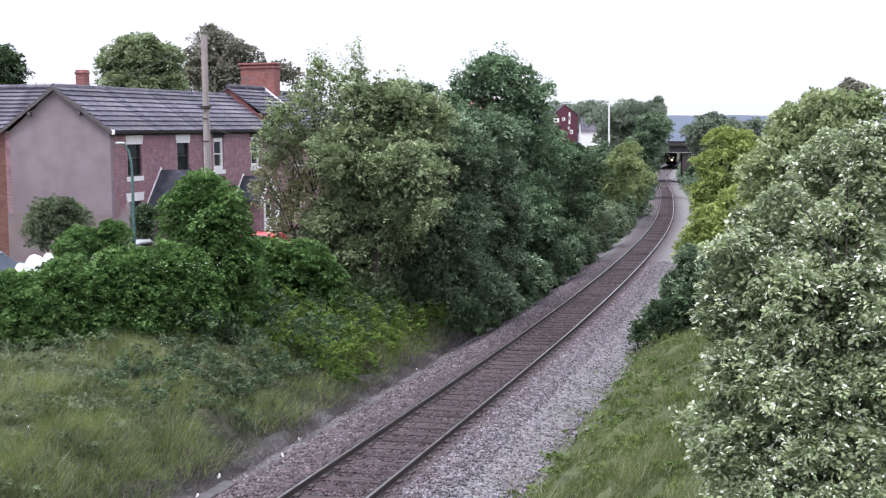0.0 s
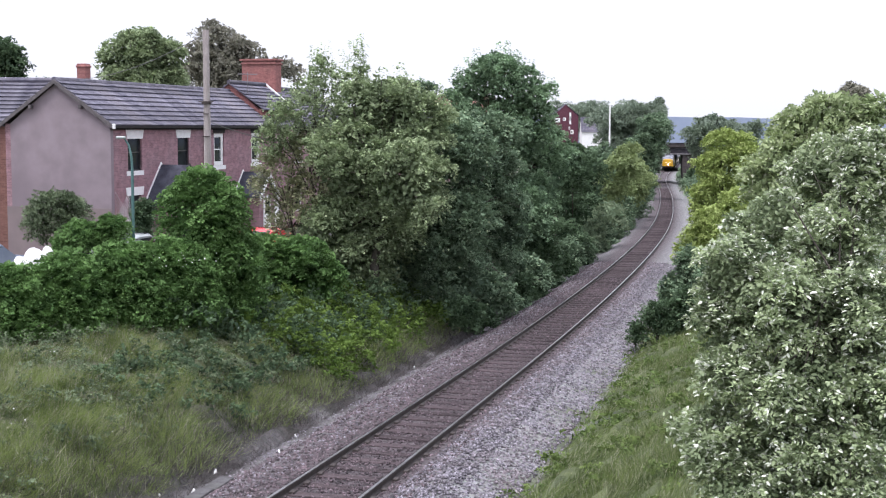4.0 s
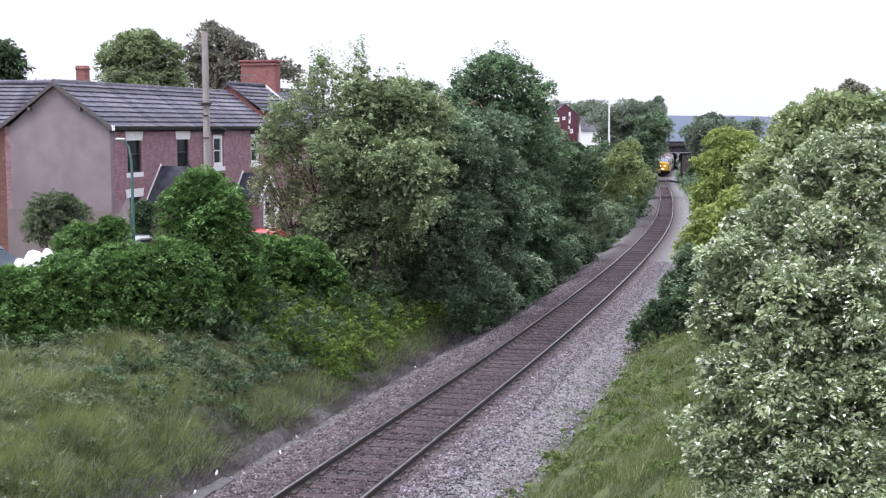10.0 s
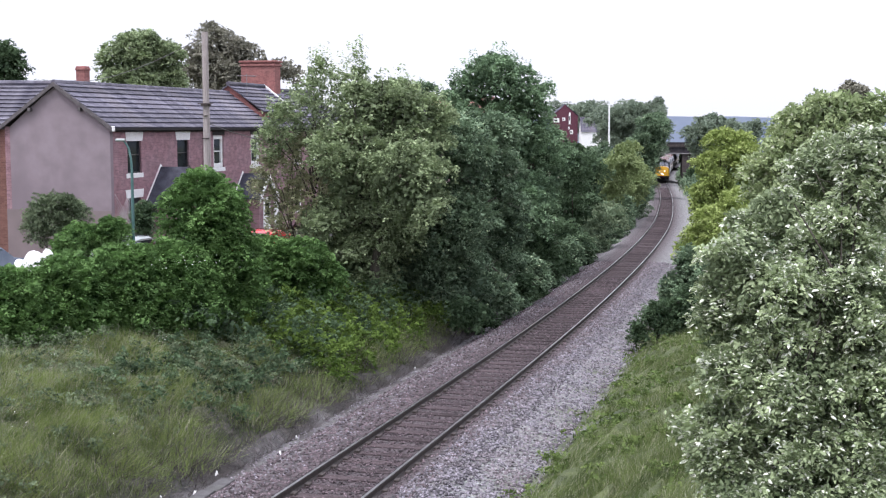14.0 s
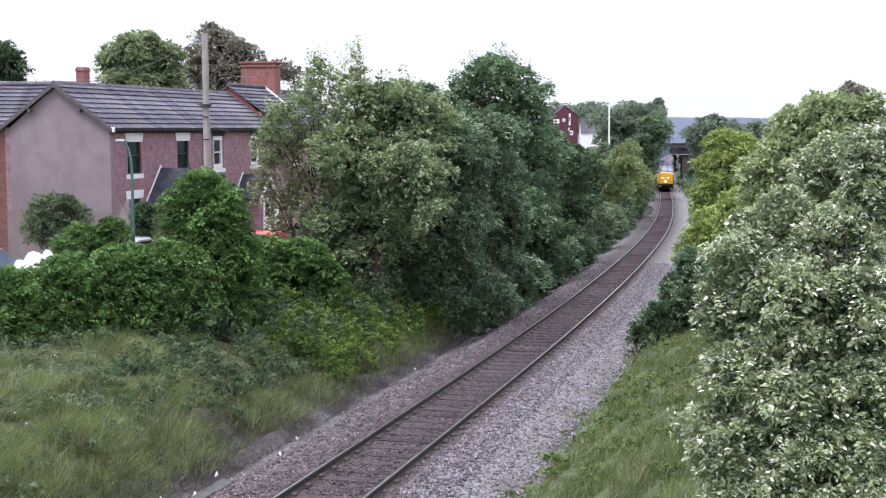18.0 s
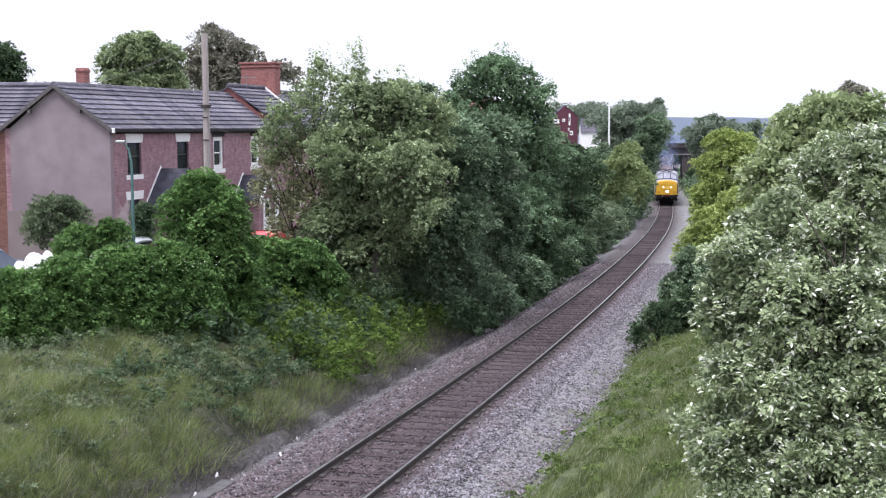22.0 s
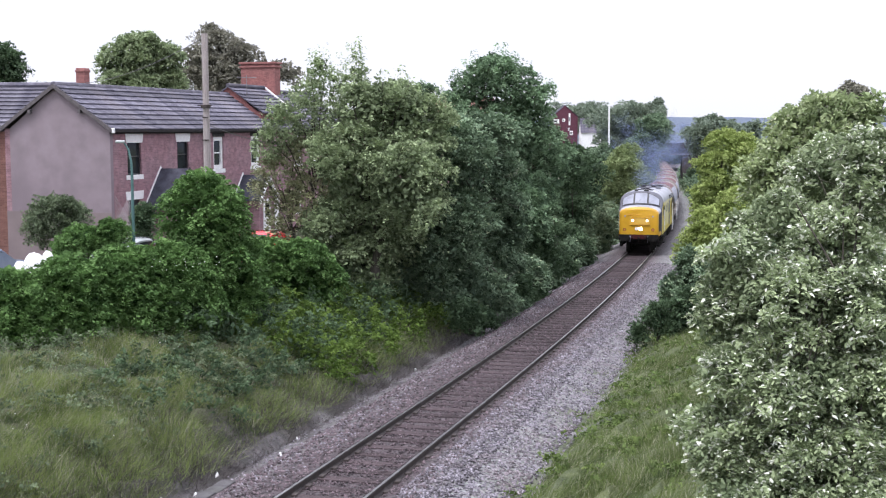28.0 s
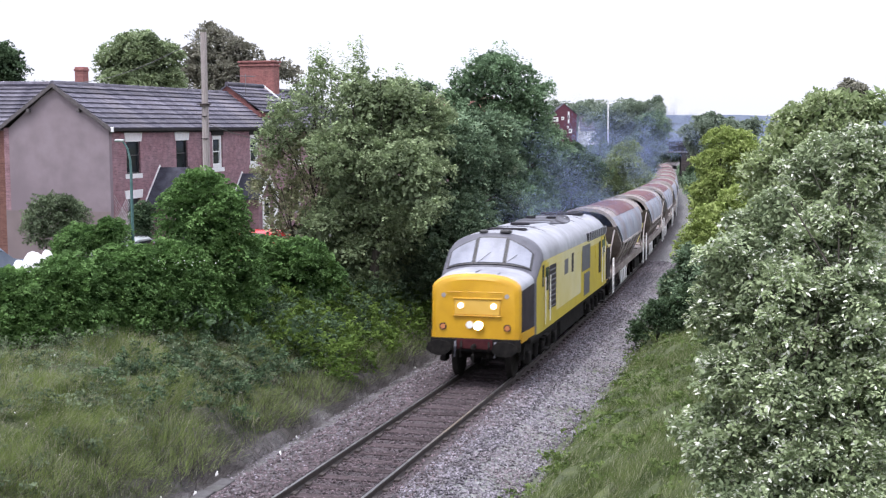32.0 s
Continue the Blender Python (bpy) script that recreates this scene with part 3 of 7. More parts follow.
def leaf_sprays(name, blobs, count, size, mat, seed, per=26, reach=0.0, flat=0.62, droop=0.25, lift=0.15, aspect=0.6, wide=0.36, shoots=0, core=0.12, oval=False, ragged=0.12, above=0.2, inside=None, inner=2.0):
    """Foliage on the outside of a crown made of lumps (x, y, z, rx, ry, rz). Each spray is the flattened end of a twig
    that reaches outwards, its leaves lying side by side along it; there are gaps between the sprays, and sparse large
    leaves inside, coloured darkest to deepen the shade.
    flat: how far the sprays lie level instead of facing outwards; droop: how far their tips hang."""
    rng = np.random.default_rng(seed)
    up = np.array([0.0, 0, 1])
    b = np.asarray(blobs, float)
    reach = reach or 6 * size
    k = max(4, count // per)
    area = b[:, 3] * b[:, 5] + b[:, 4] * b[:, 5] + b[:, 3] * b[:, 4]
    which = rng.choice(len(b), 6 * k, p=area / area.sum())
    u = unit(rng.normal(size=(6 * k, 3)) + above * up)
    swell = 1 + ragged * (np.sin(u[:, 0] * 5 + seed + which) * np.cos(u[:, 2] * 6 + seed * 2) + 0.7 * np.sin(u[:, 1] * 9 + seed))
    tip = b[which, :3] + u * b[which, 3:] * (swell * rng.uniform(0.86, 1.03, 6 * k))[:, None]
    # a twig that would end deep inside another lump carries no leaves
    deep = np.zeros(len(tip), bool)
    for i in range(len(b)):
        deep |= (which != i) & ((((tip - b[i, :3]) / b[i, 3:]) ** 2).sum(1) < 0.70)
    sel = np.flatnonzero(~deep)[:k]
    tip, u, k = tip[sel], u[sel], len(sel)
    R = reach * rng.uniform(0.6, 1.35, k)
    d = unit(unit(u * np.array([1, 1, 0.25])) + up * (lift + 0.35 * u[:, 2:3]) + rng.normal(size=(k, 3)) * 0.38)
    nrm = unit(up * flat + u * (1 - flat) + rng.normal(size=(k, 3)) * 0.16)
    nrm = unit(nrm - (nrm * d).sum(1)[:, None] * d)
    w = np.cross(nrm, d)
    base = tip - d * (0.75 * R)[:, None]
    rep = lambda q: np.repeat(q, per, 0)
    n = k * per
    t = rng.random(n) ** 0.75
    v = rng.uniform(-1, 1, n) * np.sin(np.pi * np.clip(t, 0.08, 0.97) ** 0.8) * wide
    Rn, dn, wn_, nn = rep(R)[:, None], rep(d), rep(w), rep(nrm)
    p = rep(base) + dn * t[:, None] * Rn + wn_ * v[:, None] * Rn + nn * rng.normal(size=(n, 1)) * 0.055 * Rn - up * (droop * (t ** 2 + 1.2 * (v / wide) ** 2 * 0.4))[:, None] * Rn
    along = dn * 0.8 + wn_ * np.sign(v)[:, None] * 0.75 + rng.normal(size=(n, 3)) * 0.4 - up * droop * 1.3
    face = nn + rng.normal(size=(n, 3)) * 0.4
    shade = rep(rng.random(k))
    if shoots:
        top = b[rng.choice(len(b), shoots, p=b[:, 2] ** 2 / (b[:, 2] ** 2).sum())]
        a = rng.uniform(0, 2 * np.pi, shoots)
        q = rng.random(shoots) ** 0.5 * 0.85
        root = top[:, :3] + np.stack([np.cos(a) * q * top[:, 3], np.sin(a) * q * top[:, 4], np.sqrt(1 - q ** 2) * top[:, 5] * 0.8], 1)
        m = 26
        h = rng.random((shoots, m)) * rng.uniform(0.35, 0.9, shoots)[:, None]
        off = unit(rng.normal(size=(shoots, m, 3)) * np.array([1, 1, 0.25]))
        e = root[:, None, :] + off * (0.2 - 0.14 * h)[..., None] + h[..., None] * np.stack([rng.normal(size=shoots) * 0.15, rng.normal(size=shoots) * 0.15, np.ones(shoots)], 1)[:, None, :]
        p = np.concatenate([p, e.reshape(-1, 3)])
        along = np.concatenate([along, (off - 0.35 * up).reshape(-1, 3)])
        face = np.concatenate([face, (off * 0.5 + up).reshape(-1, 3) + rng.normal(size=(shoots * m, 3)) * 0.25])
        shade = np.concatenate([shade, np.repeat(rng.uniform(0.5, 1, shoots), m)])
    s = size * rng.uniform(0.65, 1.3, len(p))
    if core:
        # the dense inside: larger leaves that keep the light out, with crown shade painted in as the darkest tone
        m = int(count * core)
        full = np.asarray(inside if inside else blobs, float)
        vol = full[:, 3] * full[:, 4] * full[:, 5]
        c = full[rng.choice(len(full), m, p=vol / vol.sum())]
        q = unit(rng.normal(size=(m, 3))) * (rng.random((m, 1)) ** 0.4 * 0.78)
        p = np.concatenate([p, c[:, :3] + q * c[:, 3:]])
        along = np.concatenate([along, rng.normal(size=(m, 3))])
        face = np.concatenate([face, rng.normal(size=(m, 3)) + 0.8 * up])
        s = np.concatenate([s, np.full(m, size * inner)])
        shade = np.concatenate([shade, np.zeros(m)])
    face = unit(face)
    along = unit(along - (along * face).sum(1)[:, None] * face)
    side = np.cross(face, along) * (s * aspect * 0.5)[:, None]
    along, fold = along * s[:, None], face * (s * 0.12)[:, None]
    if oval:
        c = [p - along * 0.5, p - along * 0.18 + side + fold, p + along * 0.2 + side * 0.9 + fold, p + along * 0.5, p + along * 0.2 - side * 0.9 + fold, p - along * 0.18 - side + fold]
    else:
        c = [p - along * 0.5, p + along * 0.06 + side + fold, p + along * 0.5, p + along * 0.06 - side + fold]
    return quads(name, np.stack(c, 1), len(c), mat, shade)


def bough_ends(blobs, n, radius, seed):
    """Smaller, flattened lumps over the outer side of the big ones: the leafy ends of the boughs, with dark hollows between them."""
    rng = random.Random(seed)
    size = [a * c + b * c + a * b for _, _, _, a, b, c in blobs]
    out = []
    while len(out) < n:
        x, y, z, a, b, c = rng.choices(blobs, size)[0]
        v = Vector((rng.gauss(0, 1), rng.gauss(0, 1), rng.gauss(0.2, 1))).normalized()
        r = radius * rng.uniform(0.6, 1.35)
        f = rng.uniform(0.9, 1.06)
        p = (x + v.x * max(a - 0.65 * r, 0.15) * f, y + v.y * max(b - 0.65 * r, 0.15) * f, z + v.z * max(c - 0.45 * r, 0.15) * f)
        if sum(((p[0] - q[0]) / q[3]) ** 2 + ((p[1] - q[1]) / q[4]) ** 2 + ((p[2] - q[2]) / q[5]) ** 2 < 0.35 for q in blobs) < 1 or rng.random() < 0.12:
            out.append((*p, r, r, r * rng.uniform(0.5, 0.8)))
    return out


def tree(name, base, blobs, count, size, mat, seed, label, category="tree", trunk=0.16, limbs=9, group="", boughs=0, bough=0.8, **leaves):
    """A tree or shrub: tapered trunk, limbs to its lumps of leaf, twigs, and a crown of many leaves. The blobs are in the world."""
    o = Vector((base[0], base[1], float(land(base[0], base[1])) - 0.05))
    ob = thing(name, Matrix.Translation(o), label, category, group)
    rng = random.Random(seed)
    loc = [(x - o.x, y - o.y, z - o.z, a, b, c) for x, y, z, a, b, c in blobs]
    top = max(q[2] for q in loc)
    mean = Vector((sum(q[0] for q in loc) / len(loc), sum(q[1] for q in loc) / len(loc), 0))
    spine = [Vector((0, 0, 0))]
    for i in range(1, 6):
        f = i / 5
        spine.append(Vector((mean.x * f + rng.uniform(-.08, .08) * top * 0.3, mean.y * f + rng.uniform(-.08, .08) * top * 0.3, top * f * 0.92)))
    part("trunk", Geo().bent(spine, [trunk * (1.35 - 1.15 * i / 5) for i in range(6)], 9), M["bark"], ob, smooth=60)
    g = Geo()
    for q in loc:
        for _ in range(max(1, limbs // len(loc) + 1)):
            f = rng.uniform(0.25, 0.8)
            a = spine[0].lerp(spine[-1], f)
            e = Vector((q[0] + rng.uniform(-.7, .7) * q[3], q[1] + rng.uniform(-.7, .7) * q[4], q[2] + rng.uniform(-.5, .7) * q[5]))
            h = a.lerp(e, 0.5) + Vector((0, 0, 0.12 * (e - a).length))
            g.bent([a, h, e], [trunk * 0.42, trunk * 0.24, trunk * 0.07], 6)
            for _ in range(2):
                s = h.lerp(e, rng.uniform(0.2, 0.9))
                g.tube(s, s + Vector((rng.uniform(-1, 1) * q[3], rng.uniform(-1, 1) * q[4], rng.uniform(-.3, .8) * q[5])) * 0.5, trunk * 0.1, trunk * 0.03, 5)
    part("branchwork", g, M["bark"], ob)
    if boughs:
        leaves["inside"], leaves["above"] = loc, 0.7
        loc = bough_ends(loc, boughs, bough, seed)
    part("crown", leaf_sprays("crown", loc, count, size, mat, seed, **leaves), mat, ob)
    return ob


# ---- ground, far hills ----
def build_ground():
    ys = np.concatenate([[-3000, -600, -200, -80], np.arange(-50, 10, 6), np.arange(10, 70, 0.7), np.arange(70, 200, 2.0), np.arange(200, 360, 6), [380, 420, 500, 650, 900, 1300, 1900, 3000, 4800]])
    us = np.array(U_PTS, float)
    # finer columns over the banks
    us = np.unique(np.concatenate([us, np.arange(-12, -3, 0.45), np.arange(3, 10, 0.45)]))
    xc = np.interp(ys, _y, _x)
    xc = np.where(ys > _y[-1], _x[-1] + (ys - _y[-1]) * 0.2, xc)
    xc = np.where(ys < _y[0], _x[0], xc)
    X = xc[:, None] + us[None, :]
    Y = np.repeat(ys[:, None], len(us), 1)
    Z = land(X, Y)
    rng = np.random.default_rng(3)
    rough = np.where((np.abs(us) > 3.4)[None, :] & (np.abs(us) < 14)[None, :], 0.07, 0.0)
    Z = Z + rng.normal(size=Z.shape) * rough
    nu = len(us)
    g = Geo()
    g.v = [tuple(p) for p in np.stack([X, Y, Z], -1).reshape(-1, 3)]
    g.f = [(j * nu + i, j * nu + i + 1, (j + 1) * nu + i + 1, (j + 1) * nu + i) for j in range(len(ys) - 1) for i in range(nu - 1)]
    g.m = [0] * len(g.f)
    ob = solid("ground", g, M["ground"], "grassy railway cutting with grey ballast along the track", kind="structure", smooth=180)
    # how much of ballast (red), rusty ballast between the rails (green) and bare earth (blue) covers each spot
    u = np.repeat(us[None, :], len(ys), 0)
    wobble = 0.28 * np.sin(ys * 1.9) + 0.22 * np.sin(ys * 4.3 + 1) + rng.normal(size=len(ys)) * 0.12
    u = u + np.where(np.abs(u) > 2.2, wobble[:, None], 0)
    ballast = np.interp(u, [-3.9, -3.2, 2.9, 3.5], [0, 1, 1, 0])
    rusty = np.interp(u, [-2.2, -1.5, 1.1, 1.9], [0.35, 0.9, 0.9, 0])
    earth = np.interp(u, [-4.8, -4.0, -3.3, -2.7], [0, 0.9, 0.85, 0])
    col = ob.data.color_attributes.new("cover", "FLOAT_COLOR", "POINT")
    col.data.foreach_set("color", np.stack([ballast, rusty, earth, np.ones_like(u)], -1).astype(np.float32).ravel())
    return ob


build_ground()

hill = Geo()
for k, (dist, top, seed) in enumerate(((1500, 17.0, 1.0), (2600, 26.0, 2.3))):
    xs = np.linspace(-1400, 2400, 160) * dist / 1500
    prof = top + dist / 1500 * (1.6 * np.sin(xs / 190 + seed) + 0.9 * np.sin(xs / 61 + seed * 3) + 0.5 * np.sin(xs / 17))
    pts = [(x, dist, -140) for x in xs] + [(x, dist, z) for x, z in zip(xs, prof)] + [(x, dist + 220, -140) for x in xs]
    n = len(xs)
    hill.add(pts, [(i, i + 1, n + i + 1, n + i) for i in range(n - 1)] + [(n + i, n + i + 1, 2 * n + i + 1, 2 * n + i) for i in range(n - 1)])
solid("backdrop_hills", hill, M["hill"], "wooded hills on the skyline, coloured pale blue for haze", kind="structure")

# ---- the lane before the terrace ----
lane = Geo()
lane_pts = []
for y in range(20, 120, 4):
    xm = -13.83 + math.tan(0.27) * (y - 53) + 5.2
    lane_pts.append((xm, y))
for side in (0, 1):
    lane.v += [(x + (-2.6, 2.6)[side], y, float(land(x, y)) + 0.02) for x, y in lane_pts]
n = len(lane_pts)
lane.f = [(i, n + i, n + i + 1, i + 1) for i in range(n - 1)]
lane.m = [0] * (n - 1)
solid("road", lane, M["tarmac"], "narrow tarmac lane before the terrace", kind="structure")


# ---- the track ----
def rail_run(side):
    """One rail: foot, web and head, drawn along the line; the worn head has its own material."""
    prof = [(-0.07, -0.16), (0.07, -0.16), (0.07, -0.14), (0.012, -0.115), (0.012, -0.045), (0.036, -0.035), (0.036, -0.006), (0.026, 0), (-0.026, 0), (-0.036, -0.006), (-0.036, -0.035), (-0.012, -0.045), (-0.012, -0.115), (-0.07, -0.14)]
    rings = []
    for s in np.concatenate([np.arange(-14, 120, 2.0), np.arange(120, 420, 5.0)]):
        rings.append([beside(s, side * 0.7525 + a, b) for a, b in prof])
    return Geo().loft(rings, lambda j, i: 1 if i == 7 else 0)


track = thing("railway_track", Matrix.Identity(4), "single railway track curving away through the cutting", "railway track", kind="structure")
for sd in (-1, 1):
    part("rail", rail_run(sd), [M["rail"], M["railhead"]], track, "worn steel rail with rusty sides")

# ---- two road bridges over the line, one close behind the other ----
def road_bridge(s, deep, half, low, high, wide, label):
    """Girder bridge with its near face at s: abutments, girders, deck, pipe and parapets. low: underside over the rails; high: top of the parapet."""
    x, y, z, a = line(s)
    ob = thing("road_bridge", pose(x, y, z, 0, 0, -math.degrees(a)), label, "bridge", "far bridges")
    up = high - low
    for sd in (-1, 1):
        part("abutment", Geo().box((sd * (half + wide) / 2, deep / 2, low / 2 - 1.2), (wide - half, deep, low + 2.4), bevel=0.06), M["bridge"], ob, "sooty brick abutment")
        part("bearing_stone", Geo().box((sd * (half + 0.35), deep / 2, low - 0.12), (0.9, deep + 0.2, 0.24), bevel=0.03), M["bridge"], ob)
    for k in range(4):
        yy = 0.1 + (deep - 0.2) * k / 3
        mid = low + 0.3 * up
        g = Geo().box((0, yy, mid), (2 * wide, 0.06, 0.55 * up)).box((0, yy, mid + 0.28 * up), (2 * wide, 0.36, 0.07)).box((0, yy, low + 0.03), (2 * wide, 0.36, 0.07))
        for j in range(-4, 5):
            g.box((j * wide / 4.5, yy - 0.08, mid), (0.08, 0.12, 0.53 * up))
        part("girder", g, M["girder"], ob, "riveted dark steel girder")
    part("deck", Geo().box((0, deep / 2, low + 0.64 * up), (2 * wide, deep - 0.4, 0.1 * up)), M["bridge"], ob)
    part("pipe", Geo().tube((-wide, -0.22, low + 0.12), (wide, -0.22, low + 0.02), 0.09, n=8), M["pipe"], ob, "pale service pipe along the bridge")
    for yy in (0.15, deep - 0.15):
        part("parapet", Geo().box((0, yy, high - 0.17 * up), (2 * wide, 0.35, 0.34 * up), bevel=0.05), M["bridge"], ob, "dark brick parapet")
        part("coping", Geo().box((0, yy, high + 0.03), (2 * wide, 0.45, 0.08), bevel=0.02), M["girder"], ob)


road_bridge(217, 12.5, 3.5, 5.1, 6.95, 7.5, "dark girder road bridge crossing the railway cutting")
road_bridge(296, 27, 3.6, 4.35, 6.2, 9.0, "wide dark road bridge beyond the first one")

# ---- the bridge on which the camera stands: deck, parapets and abutments, below the view ----
near_bridge = thing("overbridge", pose(-4.0, 0.0, 0.0, 0, 0, -14.7), "plain brick road bridge over the line", "bridge")
part("deck", Geo().box((0, -2.6, 4.72), (34, 6.4, 0.3), bevel=0.03), M["concrete"], near_bridge)
for yy, tz in ((-0.55, 5.85), (-5.6, 6.0)):
    part("parapet", Geo().box((0, yy, (4.88 + tz) / 2), (34, 0.34, tz - 4.88), bevel=0.03), M["brick"], near_bridge)
for sd in (-1, 1):
    part("abutment", Geo().box((sd * 8.2, -2.6, 2.0), (7.5, 6.4, 5.1), bevel=0.05), M["brick"], near_bridge)


# ---- houses ----
def wall_panel(width, height, openings, thick=0.24):
    """A wall in x, z from the origin, y from 0 (outer face) to thick, with openings (x0, z0, x1, z1) right through it; one closed mesh."""
    xs = sorted({0, width, *[o[0] for o in openings], *[o[2] for o in openings]})
    zs = sorted({0, height, *[o[1] for o in openings], *[o[3] for o in openings]})
    nx, nz = len(xs), len(zs)
    full = [[not any(o[0] <= (xs[i] + xs[i + 1]) / 2 <= o[2] and o[1] <= (zs[j] + zs[j + 1]) / 2 <= o[3] for o in openings) for j in range(nz - 1)] for i in range(nx - 1)]
    at = lambda i, j, k: (i * nz + j) * 2 + k
    solid_at = lambda i, j: 0 <= i < nx - 1 and 0 <= j < nz - 1 and full[i][j]
    faces = []
    for i in range(nx - 1):
        for j in range(nz - 1):
            if not full[i][j]:
                continue
            faces.append((at(i, j, 0), at(i + 1, j, 0), at(i + 1, j + 1, 0), at(i, j + 1, 0)))
            faces.append((at(i, j, 1), at(i, j + 1, 1), at(i + 1, j + 1, 1), at(i + 1, j, 1)))
            for di, dj, p, q in ((-1, 0, (i, j), (i, j + 1)), (1, 0, (i + 1, j), (i + 1, j + 1)), (0, -1, (i, j), (i + 1, j)), (0, 1, (i, j + 1), (i + 1, j + 1))):
                if not solid_at(i + di, j + dj):
                    faces.append((at(*p, 0), at(*q, 0), at(*q, 1), at(*p, 1)))
    used = sorted({k for f in faces for k in f})
    new_id = {k: n for n, k in enumerate(used)}
    pts = [(x, y, z) for x in xs for z in zs for y in (0.0, thick)]
    return Geo().add([pts[k] for k in used], [tuple(new_id[k] for k in f) for f in faces])


def sash(parent, x0, z0, x1, z1, frame_mat, edge=0.06):
    """A sash window set back in its opening: frame, two panes, meeting rail, stone head and sill."""
    w, h, cx, cz = x1 - x0, z1 - z0, (x0 + x1) / 2, (z0 + z1) / 2
    win = part("window", Geo().box((x0 + edge / 2, 0.12, cz), (edge, 0.1, h)).box((x1 - edge / 2, 0.12, cz), (edge, 0.1, h)).box((cx, 0.12, z1 - edge / 2), (w - 2 * edge, 0.1, edge)).box((cx, 0.12, z0 + edge / 2), (w - 2 * edge, 0.1, edge)), frame_mat, parent)
    part("meeting_rail", Geo().box((cx, 0.115, cz), (w - 2 * edge, 0.08, 0.05)), frame_mat, win)
    for lo, hi, yy in ((z0 + edge, cz - 0.025, 0.15), (cz + 0.025, z1 - edge, 0.13)):
        part("pane", Geo().box((cx, yy, (lo + hi) / 2), (w - 2 * edge, 0.012, hi - lo)), M["pane"], win)
    return win


def stone(parent, name, x0, x1, z0, z1, splay=0.0):
    part(name, Geo().prism([(x0, z0), (x1, z0), (x1 + splay, z1), (x0 - splay, z1)], -0.025, 0.16), M["stonework"], parent, "white-painted stone " + name)


TURN = 0.27                       # bearing of the terrace's front
terrace = thing("terraced_house", pose(-13.83, 53.0, 0.7, 0, 0, 90 - math.degrees(TURN)), "two-storey red brick terrace with a rendered gable end", "house")
# local x runs along the front, y goes into the house, z up
LONG, DEEP, EAVE, RIDGE = 25.0, 5.0, 5.62, 7.42
wins = [(1.4, 2.6), (5.95, 7.1), (9.75, 10.9), (14.2, 15.35), (20.2, 21.3), (23.0, 24.0)]
holes = [(a, 3.62, b, 5.2) for a, b in wins] + [(1.4, 0.0, 2.5, 2.55), (8.3, 0.9, 9.3, 2.4), (14.6, 0.0, 15.5, 2.1), (17.2, 0.0, 18.2, 2.1), (20.2, 0.9, 21.3, 2.4)]
part("front_wall", wall_panel(LONG, EAVE, holes), M["brick"], terrace, "soot-stained red brick front wall")
part("back_wall", Geo().box((LONG / 2, DEEP - 0.12, EAVE / 2), (LONG, 0.24, EAVE)), M["brick"], terrace)
for xx, mt, lb in ((0.0, "render", "pinkish rendered gable"), (LONG - 0.24, "brick", "brick gable")):
    g = Geo().prism([(0.245, 0), (DEEP - 0.245, 0), (DEEP - 0.245, EAVE), (DEEP / 2, RIDGE - 0.06), (0.245, EAVE)], xx, xx + 0.24, "x")
    part("gable_wall", g, M[mt], terrace, lb)
part("dado", Geo().box((-0.012, DEEP / 2, 1.05), (0.03, DEEP - 0.02, 2.1)), M["render_low"], terrace, "slightly darker render below")
part("corner_render", Geo().box((0.10, 0.1225, EAVE / 2), (0.23, 0.26, EAVE)), M["render"], terrace)
for i, (a, b) in enumerate(wins):
    old = i in (0, 1)
    sash(terrace, a, 3.62, b, 5.2, M["black"] if old else M["white"], 0.06 if old else 0.2)
    stone(terrace, "sill", a - 0.12, b + 0.12, 3.42, 3.62)
    if old:
        stone(terrace, "lintel", a - 0.08, b + 0.08, 5.0, 5.54, 0.12)
    else:
        part("brick_arch", Geo().box(((a + b) / 2, 0.06, 5.36), (b - a + 0.2, 0.15, 0.3)), M["lead"], terrace)
stone(terrace, "lintel", 1.25, 2.65, 2.56, 2.92, 0.08)
for a, b in ((8.3, 9.3), (20.2, 21.3)):
    sash(terrace, a, 0.9, b, 2.4, M["white"])
    stone(terrace, "sill", a - 0.1, b + 0.1, 0.74, 0.9)
for a, b, mt in ((1.4, 2.5, "black"), (14.6, 15.5, "lead"), (17.2, 18.2, "white")):
    hgt = 2.55 if a < 2 else 2.1
    d = part("door", Geo().box(((a + b) / 2, 0.14, hgt / 2), (b - a, 0.06, hgt), bevel=0.01), M[mt], terrace)
    for zz in (0.55, 1.5):
        part("door_panel", Geo().box(((a + b) / 2, 0.105, zz), (0.6, 0.02, 0.7), bevel=0.008), M[mt], d)
    part("door_handle", Geo().tube((b - 0.12, 0.06, 1.0), (b - 0.12, 0.11, 1.0), 0.03), M["chair"], d)

# roof: boards, then courses of interlocking tiles on both slopes
SL = math.hypot(DEEP / 2 + 0.18, RIDGE - EAVE + 0.12)
ANG = math.atan2(RIDGE - EAVE + 0.12, DEEP / 2 + 0.18)
part("roof_board", Geo().prism([(-0.12, EAVE - 0.09), (DEEP / 2, RIDGE - 0.03), (DEEP + 0.12, EAVE - 0.09), (DEEP / 2, RIDGE - 0.12)], -0.1, LONG + 0.1, "x"), M["lead"], terrace)
COURSES = 9


